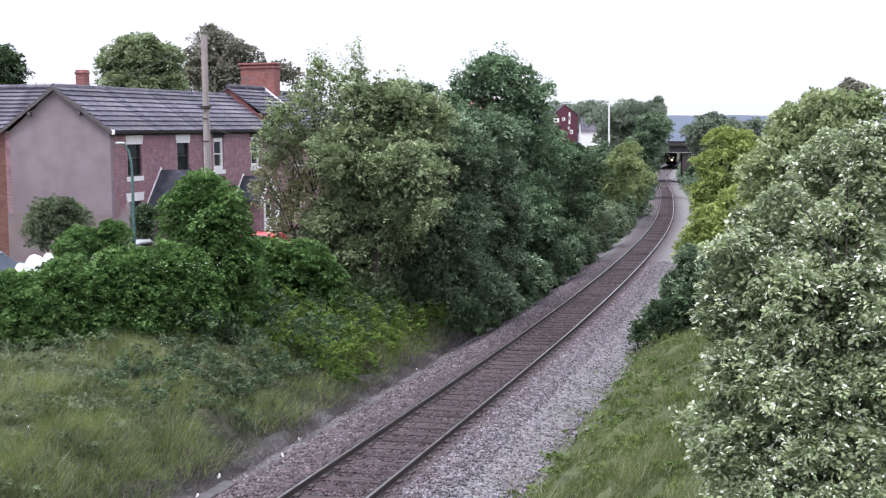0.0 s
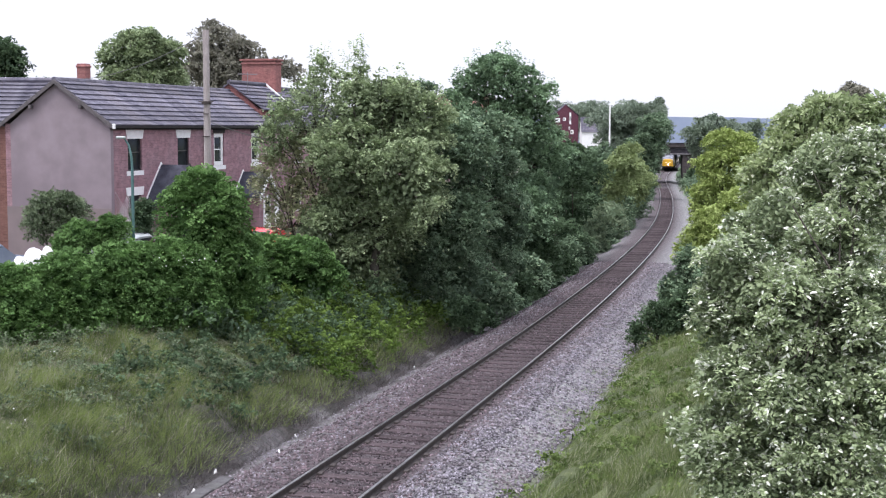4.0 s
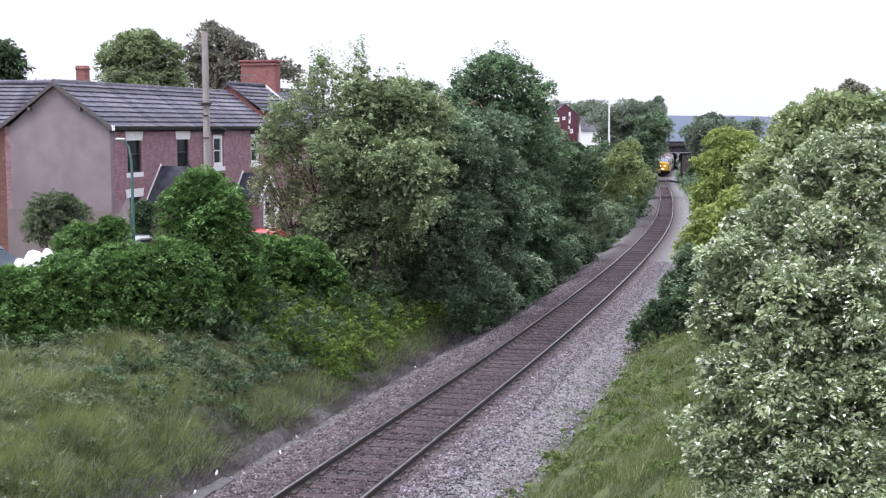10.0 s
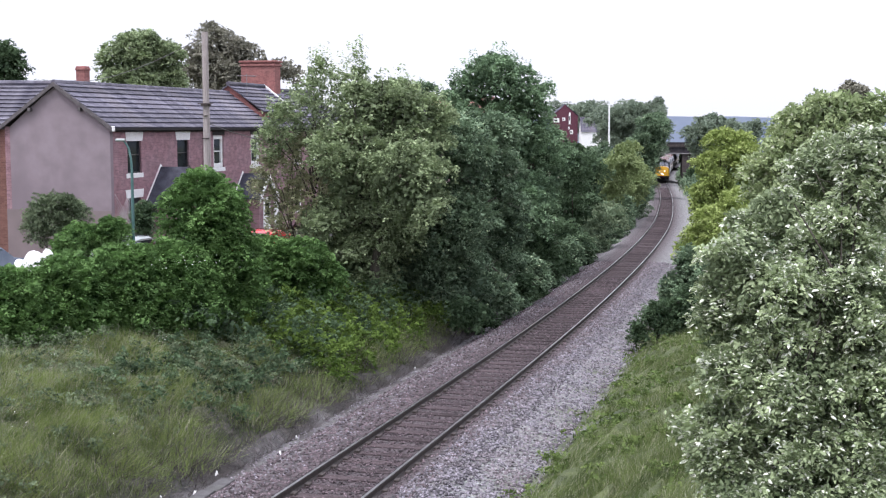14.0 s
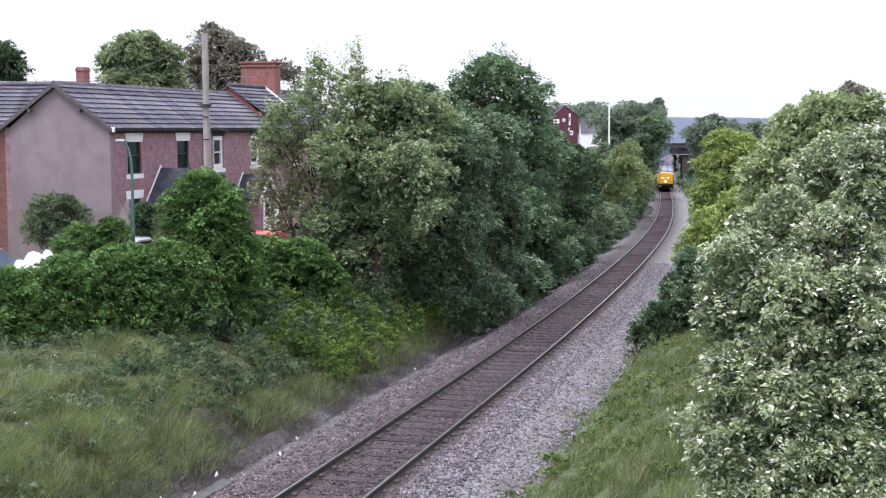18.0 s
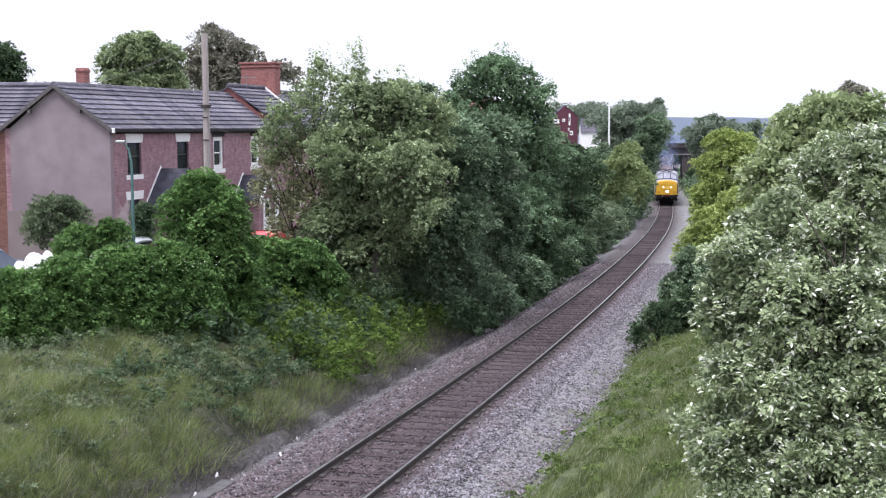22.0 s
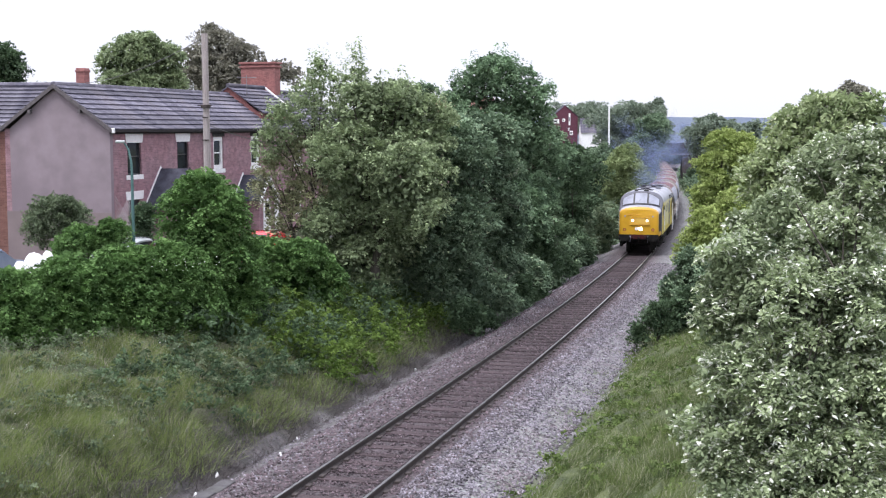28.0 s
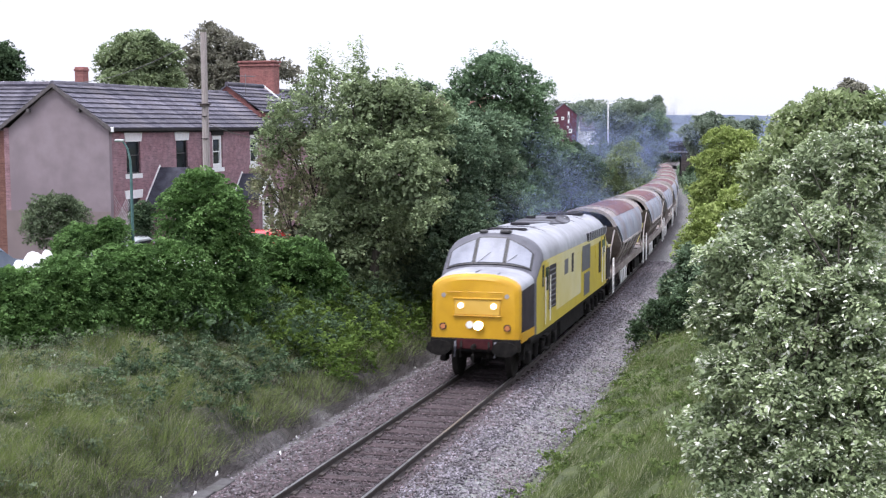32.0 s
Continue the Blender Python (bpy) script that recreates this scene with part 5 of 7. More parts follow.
tree("elder_tree", (0.91, 50.0), [(1.46, 50, 6.27, 1.66, 1.49, 0.66), (0.35, 50, 6.05, 1.11, 1.0, 0.66)],
     9000, 0.16, M["leaf_mid"], 15, "flat-topped elder between the sycamores", "tree", trunk=0.09)
tree("lime_tree", (3.06, 62.45), [(2.35, 62, 8.4, 1.91, 1.72, 1.37), (0.99, 62, 7.45, 1.37, 1.35, 1.51), (3.99, 62, 7.72, 1.37, 1.35, 1.5), (3.18, 62, 5.95, 2.33, 2.1, 1.92), (1.81, 62, 5.13, 1.92, 1.73, 1.65), (5.09, 65.16, 4.22, 1.59, 1.86, 2.31), (4.03, 62, 2.11, 1.66, 1.94, 2.21)],
     52000, 0.145, M["leaf_lime"], 16, "tall dark green tree with a dense crown", "tree", trunk=0.2, limbs=12, shoots=60, boughs=80, bough=0.85)
tree("hawthorn_bush", (7.9, 77.45), [(9.43, 82.9, 2.95, 1.4, 1.49, 1.66), (7.07, 72.12, 3.86, 1.28, 1.44, 1.6), (7.78, 77.32, 1.28, 1.72, 1.55, 1.72)],
     13000, 0.17, M["leaf_dark"], 17, "dense dark green bush on the railway bank", "bush", trunk=0.08, boughs=30, bough=0.8)
tree("hazel_bush", (12.26, 97.05), [(13.23, 102.0, -1.46, 1.73, 1.55, 1.73), (9.83, 86.12, -0.63, 1.73, 1.56, 1.73), (14.06, 103.02, -2.69, 1.15, 1.16, 1.29)],
     14000, 0.15, M["leaf_grey"], 18, "rounded grey-green bush beside the ballast", "bush", trunk=0.06, boughs=30, bough=0.8)
tree("bramble_bush", (6.08, 69.64), [(6.55, 71.27, -0.24, 1.59, 1.43, 1.43), (4.6, 62, 0.06, 1.25, 1.25, 1.38), (7.97, 75.65, -0.98, 1.18, 1.06, 1.18)],
     14000, 0.15, M["leaf_dark"], 19, "low dark green scrub at the foot of the bank", "bush", trunk=0.06)
tree("hazel_bush", (2.81, 56.11), [(3.87, 57.23, -0.49, 0.9, 0.97, 1.08), (2.98, 55, 0.27, 0.74, 0.86, 1.23)],
     9000, 0.14, M["leaf_mid"], 20, "upright green bush at the edge of the ballast", "bush", trunk=0.06)
tree("willow_tree", (16.91, 120.09), [(14.95, 105, 3.45, 1.86, 1.68, 1.63), (17.56, 117.6, 0.76, 1.99, 2.12, 2.35), (14.19, 106.05, 1.31, 1.65, 1.91, 2.12), (22.7, 151.73, -3.55, 1.69, 1.82, 2.03)],
     18000, 0.19, M["leaf_yellow"], 21, "yellow-green willow on the bank", "tree", trunk=0.1, boughs=40, bough=1.0)
tree("oak_tree", (16.17, 130.0), [(16.37, 130, 3.35, 2.02, 1.82, 1.44), (15.05, 130, 2.49, 2.31, 2.08, 1.85), (17.08, 130, 1.91, 2.02, 1.82, 2.02)],
     17000, 0.21, M["leaf_mid"], 22, "rounded green tree above the cutting", "tree", trunk=0.13, boughs=36, bough=1.0)
tree("oak_tree", (25.0, 165.0), [(26.73, 165, 5.1, 2.56, 2.96, 3.29), (25.32, 165, 2.19, 2.56, 2.63, 2.93), (26.41, 165, 2.55, 1.46, 1.71, 2.19)],
     22000, 0.24, M["leaf_mid"], 23, "dark green tree overhanging the track", "tree", trunk=0.14, boughs=40, bough=1.2)
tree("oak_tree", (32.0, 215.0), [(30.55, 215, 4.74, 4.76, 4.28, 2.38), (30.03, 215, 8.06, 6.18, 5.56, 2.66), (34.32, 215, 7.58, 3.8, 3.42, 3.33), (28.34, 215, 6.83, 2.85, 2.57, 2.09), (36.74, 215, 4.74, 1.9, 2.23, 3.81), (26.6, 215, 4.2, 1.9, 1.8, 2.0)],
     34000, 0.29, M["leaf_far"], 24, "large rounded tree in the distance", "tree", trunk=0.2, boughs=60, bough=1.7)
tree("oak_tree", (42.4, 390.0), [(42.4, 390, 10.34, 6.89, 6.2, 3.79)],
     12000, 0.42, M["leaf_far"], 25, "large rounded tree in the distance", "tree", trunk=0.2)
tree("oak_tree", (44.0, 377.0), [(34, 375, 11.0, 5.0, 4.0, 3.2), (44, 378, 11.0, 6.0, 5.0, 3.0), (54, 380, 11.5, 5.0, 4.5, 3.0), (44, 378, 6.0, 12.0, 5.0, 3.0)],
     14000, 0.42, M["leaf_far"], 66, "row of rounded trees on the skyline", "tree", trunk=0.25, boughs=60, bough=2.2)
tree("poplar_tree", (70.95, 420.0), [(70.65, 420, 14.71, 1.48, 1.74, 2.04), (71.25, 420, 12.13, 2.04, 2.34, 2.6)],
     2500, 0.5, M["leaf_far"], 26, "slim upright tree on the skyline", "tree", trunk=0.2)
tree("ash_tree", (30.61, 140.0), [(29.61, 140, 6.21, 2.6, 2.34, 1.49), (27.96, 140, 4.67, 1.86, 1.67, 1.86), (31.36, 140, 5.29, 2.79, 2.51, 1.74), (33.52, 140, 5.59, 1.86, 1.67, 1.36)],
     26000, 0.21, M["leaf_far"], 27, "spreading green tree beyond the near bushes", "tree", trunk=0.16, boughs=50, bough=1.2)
tree("willow_tree", (13.49, 62.0), [(13.9, 62, 5.17, 1.24, 1.11, 1.1), (12.96, 62, 4.21, 0.88, 1.03, 1.24), (14.74, 62, 4.48, 1.1, 1.24, 1.38), (13.4, 62, 2.83, 1.24, 1.24, 1.38), (12.44, 62, 2.55, 0.69, 0.81, 1.1)],
     36000, 0.10, M["leaf_light"], 28, "bright yellow-green willow beside the track", "tree", trunk=0.08, boughs=60, bough=0.6)
tree("willow_tree", (11.15, 52.0), [(11.15, 52, 2.0, 1.16, 1.04, 1.16), (10.36, 52, 1.3, 0.81, 0.84, 0.93), (11.95, 52, 2.69, 0.93, 1.04, 1.16)],
     24000, 0.09, M["leaf_light"], 29, "bright yellow-green bush on the bank", "bush", trunk=0.08, boughs=40, bough=0.5)
tree("hawthorn_bush", (8.96, 47.0), [(9.15, 47, 0.98, 0.59, 0.69, 0.95), (8.66, 47, 0.19, 0.59, 0.68, 0.76), (9.53, 47, 0.51, 0.74, 0.76, 0.84)],
     10000, 0.11, M["leaf_mid"], 30, "green thorn bush at the edge of the ballast", "bush", trunk=0.06)
tree("hawthorn_bush", (6.99, 41.0), [(6.86, 41, 0.17, 0.46, 0.53, 0.59), (7.51, 41, 0.14, 0.66, 0.63, 0.7), (6.37, 41, -0.33, 0.33, 0.39, 0.44), (7.96, 41, 0.51, 0.55, 0.65, 0.74)],
     8000, 0.09, M["leaf_dark"], 31, "green scrub at the edge of the ballast", "bush", trunk=0.05)
tree("hazel_tree", (7.58, 26.0), [(7.54, 26, 6.4, 0.69, 0.62, 0.57), (6.93, 26, 5.77, 0.52, 0.52, 0.58), (8.11, 26, 6.68, 0.63, 0.57, 0.46), (8.8, 26, 6.68, 0.46, 0.41, 0.46), (7.11, 26, 5.19, 0.69, 0.62, 0.58), (8.02, 26, 5.65, 0.92, 0.83, 0.81), (6.53, 26, 5.31, 0.4, 0.42, 0.46)],
     26000, 0.11, M["leaf_pale"], 32, "pale green tree rising from the bank beyond the whitebeam", "tree", trunk=0.1, aspect=0.5, lift=0.3, boughs=60, bough=0.4)
tree("copper_beech_tree", (22.34, 70.0), [(22.26, 70, 8.56, 0.49, 0.44, 0.37), (22.43, 70, 8.1, 0.93, 0.83, 0.56)],
     2500, 0.2, M["leaf_purple"], 33, "dark copper-leaved tree top on the skyline", "tree", trunk=0.15)
tree("whitebeam_tree", (5.6, 13.2), [(4.78, 15.7, 5.77, 0.56, 0.5, 0.49), (4.87, 14.5, 5.81, 0.45, 0.52, 0.58), (4.01, 15.1, 5.19, 0.54, 0.48, 0.47), (4.5, 14.5, 4.97, 0.65, 0.58, 0.52), (3.41, 14.5, 4.64, 0.52, 0.47, 0.49), (3.89, 14.1, 4.31, 0.7, 0.63, 0.57), (4.59, 13.9, 4.21, 0.56, 0.62, 0.69), (3.34, 14.7, 3.96, 0.46, 0.42, 0.4), (3.47, 14.1, 3.54, 0.57, 0.51, 0.38), (4.05, 13.7, 3.49, 0.68, 0.61, 0.49), (3.1, 14.2, 3.06, 0.39, 0.35, 0.18), (3.5, 13.9, 2.88, 0.57, 0.51, 0.31), (4.14, 13.5, 2.79, 0.67, 0.61, 0.43), (4.67, 13.5, 3.29, 0.37, 0.43, 0.61), (3.12, 13.9, 2.68, 0.38, 0.34, 0.16), (3.27, 13.5, 2.4, 0.55, 0.5, 0.21), (3.75, 13.3, 2.35, 0.7, 0.6, 0.32), (4.35, 13.2, 2.3, 0.7, 0.6, 0.4)],
     88000, 0.066, M["leaf_beam"], 34, "whitebeam with pale silvery undersides to its leaves", "tree", trunk=0.032, limbs=20, oval=True, aspect=0.4, per=24, reach=0.36, droop=0.35, flat=0.7, core=0.3, ragged=0.15, inner=1.2, boughs=280, bough=0.28)
tree("oak_tree", (-22.19, 95.0), [(-22.32, 95, 11.84, 2.59, 2.33, 1.92), (-23.82, 95, 10.68, 1.88, 1.7, 1.59), (-20.47, 95, 10.81, 1.67, 1.58, 1.76), (-22.16, 95, 9.77, 2.93, 2.64, 1.68)],
     30000, 0.2, M["leaf_top"], 35, "round green tree behind the terrace", "tree", trunk=0.18, boughs=50, bough=1.1)
tree("copper_beech_tree", (-16.2, 100.0), [(-17.33, 100, 12.32, 2.29, 2.06, 1.94), (-19.1, 100, 11.49, 1.85, 1.66, 1.85), (-15.14, 100, 11.49, 1.98, 1.78, 1.58), (-12.51, 100, 10.84, 1.76, 1.59, 1.1), (-16.93, 100, 9.97, 3.53, 3.17, 1.54)],
     28000, 0.2, M["leaf_purple"], 36, "dusky purple-leaved tree behind the chimneys", "tree", trunk=0.18, boughs=50, bough=1.1)
tree("oak_tree", (-29.47, 85.0), [(-29.15, 85, 10.61, 1.57, 1.41, 1.5), (-30.45, 85, 10.87, 1.5, 1.35, 1.5), (-28.81, 85, 9.57, 1.12, 1.01, 0.75)],
     7000, 0.22, M["leaf_dark"], 37, "dark green tree behind the roofs", "tree", trunk=0.14)
tree("ash_tree", (-36.09, 115.0), [(-36.21, 115, 9.91, 1.52, 1.37, 0.51), (-35.97, 115, 9.61, 2.03, 1.83, 0.61)],
     3000, 0.25, M["leaf_mid"], 38, "tree top showing above the roof ridge", "tree", trunk=0.1)
tree("ash_tree", (-3.03, 110.0), [(-1.65, 110, 9.61, 1.36, 1.22, 0.78), (-3.35, 110, 9.37, 1.46, 1.31, 0.97), (-4.08, 110, 8.41, 2.91, 2.62, 1.46)],
     5000, 0.25, M["leaf_mid"], 39, "tree top showing above the near trees", "tree", trunk=0.12)
tree("lilac_bush", (-14.08, 46.0), [(-14.11, 46, 3.21, 0.98, 0.88, 0.82), (-14.64, 46, 2.8, 0.61, 0.72, 0.82), (-13.5, 46, 3.01, 0.72, 0.74, 0.82)],
     12000, 0.08, M["bramble"], 40, "brownish-green rounded bush before the rendered gable", "bush", trunk=0.05)
tree("laurel_bush", (-12.34, 44.0), [(-12.44, 44, 2.5, 0.88, 0.79, 0.55), (-11.5, 44, 2.7, 0.67, 0.6, 0.59), (-13.08, 44, 2.23, 0.55, 0.49, 0.39)],
     14000, 0.085, M["leaf_ivy"], 41, "bright green garden bush by the gable", "bush", trunk=0.05)
tree("laurel_bush", (-11.55, 49.0), [(-11.55, 49, 2.79, 0.48, 0.56, 0.76)],
     3000, 0.11, M["leaf_dark"], 42, "dark green shrub beside the doorway", "bush", trunk=0.04)
tree("ivy_bush", (-6.55, 35.0), [(-6.6, 35, 3.65, 1.3, 1.2, 1.6), (-6.25, 35, 2.6, 1.35, 1.2, 1.3), (-5.95, 35, 1.7, 1.0, 0.95, 1.0)],
     38000, 0.088, M["leaf_ivy"], 43, "tall ivy-covered bush standing up out of the hedge", "bush", trunk=0.1, **HEDGE)
tree("privet_hedge", (-10.6, 30.7), [(-10.6, 30.7, 1.80, 1.2, 1.15, 1.22), (-10.35, 30.80, 1.25, 1.15, 1.2, 1.05)],
     34000, 0.085, M["leaf_ivy"], 44, "overgrown green hedge along the top of the bank", "hedge", trunk=0.05, **HEDGE, group='hedge along the bank top')
tree("privet_hedge", (-9.4, 31.7), [(-9.4, 31.7, 2.05, 1.2, 1.15, 1.22), (-9.15, 31.80, 1.50, 1.15, 1.2, 1.05)],
     34000, 0.085, M["leaf_ivy"], 45, "overgrown green hedge along the top of the bank", "hedge", trunk=0.05, **HEDGE, group='hedge along the bank top')
tree("privet_hedge", (-8.25, 32.7), [(-8.25, 32.7, 2.22, 1.2, 1.15, 1.22), (-8.00, 32.80, 1.67, 1.15, 1.2, 1.05)],
     34000, 0.085, M["leaf_ivy"], 46, "overgrown green hedge along the top of the bank", "hedge", trunk=0.05, **HEDGE, group='hedge along the bank top')
tree("privet_hedge", (-7.2, 33.6), [(-7.2, 33.6, 2.22, 1.2, 1.15, 1.22), (-6.95, 33.70, 1.67, 1.15, 1.2, 1.05)],
     34000, 0.085, M["leaf_ivy"], 47, "overgrown green hedge along the top of the bank", "hedge", trunk=0.05, **HEDGE, group='hedge along the bank top')
tree("privet_hedge", (-4.83, 40.0), [(-5.61, 40, 2.24, 0.89, 0.8, 0.75), (-4.54, 40, 2.2, 1.07, 0.97, 0.75), (-5.08, 40, 1.55, 1.07, 0.97, 0.72), (-3.74, 40, 1.55, 0.72, 0.64, 0.72), (-5.63, 40, 0.83, 1.08, 0.97, 0.81), (-4.37, 40, 1.01, 0.9, 0.81, 0.72)],
     22000, 0.095, M["leaf_ivy"], 48, "overgrown green hedge along the top of the bank", "hedge", trunk=0.05, **HEDGE, group='hedge along the bank top')
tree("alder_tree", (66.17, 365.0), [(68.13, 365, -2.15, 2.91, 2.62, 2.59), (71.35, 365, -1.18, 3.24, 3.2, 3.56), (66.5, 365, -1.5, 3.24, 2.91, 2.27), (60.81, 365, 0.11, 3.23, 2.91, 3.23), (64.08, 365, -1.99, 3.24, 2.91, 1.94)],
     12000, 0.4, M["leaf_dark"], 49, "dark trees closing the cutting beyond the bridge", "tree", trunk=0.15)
tree("hazel_bush", (17.86, 125.13), [(18.96, 123.2, -0.87, 1.21, 1.41, 1.75), (19.02, 128.98, -2.93, 1.26, 1.29, 1.44), (19.38, 123.2, 0.5, 0.99, 1.15, 1.64)],
     9000, 0.15, M["leaf_mid"], 50, "green bush on the bank above the ballast", "bush", trunk=0.05)
tree("hazel_bush", (13.05, 100.8), [(15.33, 108.8, -2.46, 1.07, 1.14, 1.26), (11.84, 92.79, -2.21, 1.16, 1.04, 0.91)],
     8000, 0.14, M["leaf_mid"], 51, "green bush beside the ballast", "bush", trunk=0.05)
tree("hazel_bush", (25.52, 168.0), [(27.32, 168.0, -1.24, 1.04, 1.22, 1.79), (26.54, 168.0, 0.63, 1.49, 1.74, 2.09)],
     8000, 0.18, M["leaf_mid"], 52, "green bush near the culvert", "bush", trunk=0.05)
q = beside(203, 5.2)
tree("hazel_bush", (q.x, q.y), [(q.x, q.y, q.z + 1.3, 1.5, 1.5, 2.0), (q.x + 1.6, q.y, q.z + 2.4, 1.7, 1.5, 2.2)],
     7000, 0.22, M["leaf_dark"], 67, "dark green bush beside the far bridge", "bush", trunk=0.06)
tree("bramble_bush", (1.65, 51.42), [(3.11, 52.96, -1.3, 0.57, 0.56, 0.62), (2.45, 49.89, -0.57, 0.54, 0.58, 0.64)],
     5000, 0.13, M["leaf_mid"], 53, "low green scrub beside the ballast", "bush", trunk=0.03, limbs=3)
tree("bramble_bush", (2.66, 55.49), [(4.1, 56.87, -1.22, 0.61, 0.6, 0.66), (3.38, 54.11, -0.54, 0.58, 0.62, 0.69)],
     5000, 0.13, M["leaf_dark"], 54, "low green scrub beside the ballast", "bush", trunk=0.03, limbs=3)
tree("bramble_bush", (3.83, 60.25), [(5.33, 62.34, -1.32, 0.67, 0.65, 0.73), (4.41, 58.15, -0.47, 0.62, 0.67, 0.74)],
     5000, 0.13, M["leaf_mid"], 55, "low green scrub beside the ballast", "bush", trunk=0.03, limbs=3)
tree("bramble_bush", (5.28, 66.27), [(6.81, 68.9, -1.5, 0.8, 0.72, 0.8), (5.62, 63.63, -0.54, 0.74, 0.73, 0.81)],
     5000, 0.13, M["leaf_dark"], 56, "low green scrub beside the ballast", "bush", trunk=0.03, limbs=3)
tree("bramble_bush", (6.77, 72.57), [(8.29, 75.46, -1.47, 0.81, 0.73, 0.81), (6.98, 69.69, -0.5, 0.75, 0.74, 0.82)],
     5000, 0.13, M["leaf_mid"], 57, "low green scrub beside the ballast", "bush", trunk=0.03, limbs=3)
tree("bramble_bush", (8.73, 81.03), [(10.4, 85.06, -1.73, 0.91, 0.82, 0.91), (8.67, 77, -0.55, 0.82, 0.82, 0.91)],
     5000, 0.13, M["leaf_grey"], 58, "low green scrub beside the ballast", "bush", trunk=0.03, limbs=3)
tree("bramble_bush", (11.25, 92.37), [(13.14, 97.88, -2.06, 0.96, 0.94, 1.05), (10.89, 86.86, -0.65, 0.85, 0.92, 1.02)],
     5000, 0.17, M["leaf_mid"], 59, "low green scrub beside the ballast", "bush", trunk=0.03, limbs=3)
tree("bramble_bush", (13.97, 105.25), [(16.15, 112.57, -2.41, 1.0, 1.08, 1.2), (13.26, 97.93, -0.75, 0.87, 1.02, 1.15)],
     5000, 0.17, M["leaf_grey"], 60, "low green scrub beside the ballast", "bush", trunk=0.03, limbs=3)
tree("bramble_bush", (17.46, 122.97), [(20.44, 135.77, -2.99, 1.09, 1.27, 1.45), (15.78, 110.17, -0.65, 0.88, 1.03, 1.29)],
     5000, 0.17, M["leaf_mid"], 61, "low green scrub beside the ballast", "bush", trunk=0.03, limbs=3)
tree("bramble_bush", (22.62, 151.33), [(27.63, 177.42, -4.42, 1.18, 1.39, 1.74), (18.74, 125.24, -0.65, 0.84, 0.98, 1.35)],
     5000, 0.17, M["leaf_mid"], 62, "low green scrub beside the ballast", "bush", trunk=0.03, limbs=3)
tree("bramble_bush", (23.04, 153.7), [(25.92, 162.4, -2.21, 0.87, 1.01, 1.44), (22.44, 145, -0.66, 0.77, 0.9, 1.42)],
     5000, 0.17, M["leaf_mid"], 63, "low green scrub beside the ballast", "bush", trunk=0.03, limbs=3)
tree("bramble_bush", (-0.03, 44.77), [(1.37, 46.1, -0.63, 0.62, 0.56, 0.5), (0.76, 43.43, 0.01, 0.58, 0.53, 0.51)],
     5000, 0.13, M["leaf_dark"], 64, "low green scrub beside the ballast", "bush", trunk=0.03, limbs=3)
tree("bramble_bush", (15.16, 112.0), [(15.73, 112, 1.03, 1.24, 1.46, 1.74), (14.6, 112, 1.9, 1.24, 1.45, 1.91)],
     5000, 0.17, M["leaf_yellow"], 65, "low green scrub beside the ballast", "bush", trunk=0.03, limbs=3)


# ---- the train ----
def section(y, hw, zb, zs, zt, n=18):
    """A cross-section of a body: straight sides up to zs, then an arched top to zt."""
    pts = [(-hw, y, zb), (-hw, y, (zb + zs) * 0.5), (-hw, y, zs)]
    for i in range(1, n):
        a = math.pi * (1 - i / n)
        pts.append((hw * math.copysign(abs(math.cos(a)) ** 0.8, math.cos(a)), y, zs + (zt - zs) * math.sin(a) ** 0.85))
    pts += [(hw, y, zs), (hw, y, (zb + zs) * 0.5), (hw, y, zb)]
    return pts


def wheelset(parent, y, r):
    w = thing("wheelset", Matrix.Translation((0, y, r)), "", "")
    w.parent = parent
    g = Geo()
    for sd in (-1, 1):
        g.tube((sd * 0.68, 0, 0), (sd * 0.81, 0, 0), r, r, 24)
        g.tube((sd * 0.65, 0, 0), (sd * 0.68, 0, 0), r + 0.03, r + 0.03, 24)
        for k in range(4):
            a = k * math.pi / 2
            g.box((sd * 0.815, 0.55 * r * math.cos(a), 0.55 * r * math.sin(a)), (0.02, 0.12, 0.12))
    part("wheel", g.tube((-0.7, 0, 0), (0.7, 0, 0), 0.08, n=8), M["wheel"], w)
    return w


def patch(parent, name, x, y0, y1, z0, z1, mat, label="", proud=0.012):
    """A flat fitting on the body's side at x: a window, door, grille or panel."""
    return part(name, Geo().box((x, (y0 + y1) / 2, (z0 + z1) / 2), (2 * proud, abs(y1 - y0), z1 - z0), bevel=0.006), M[mat], parent, label)


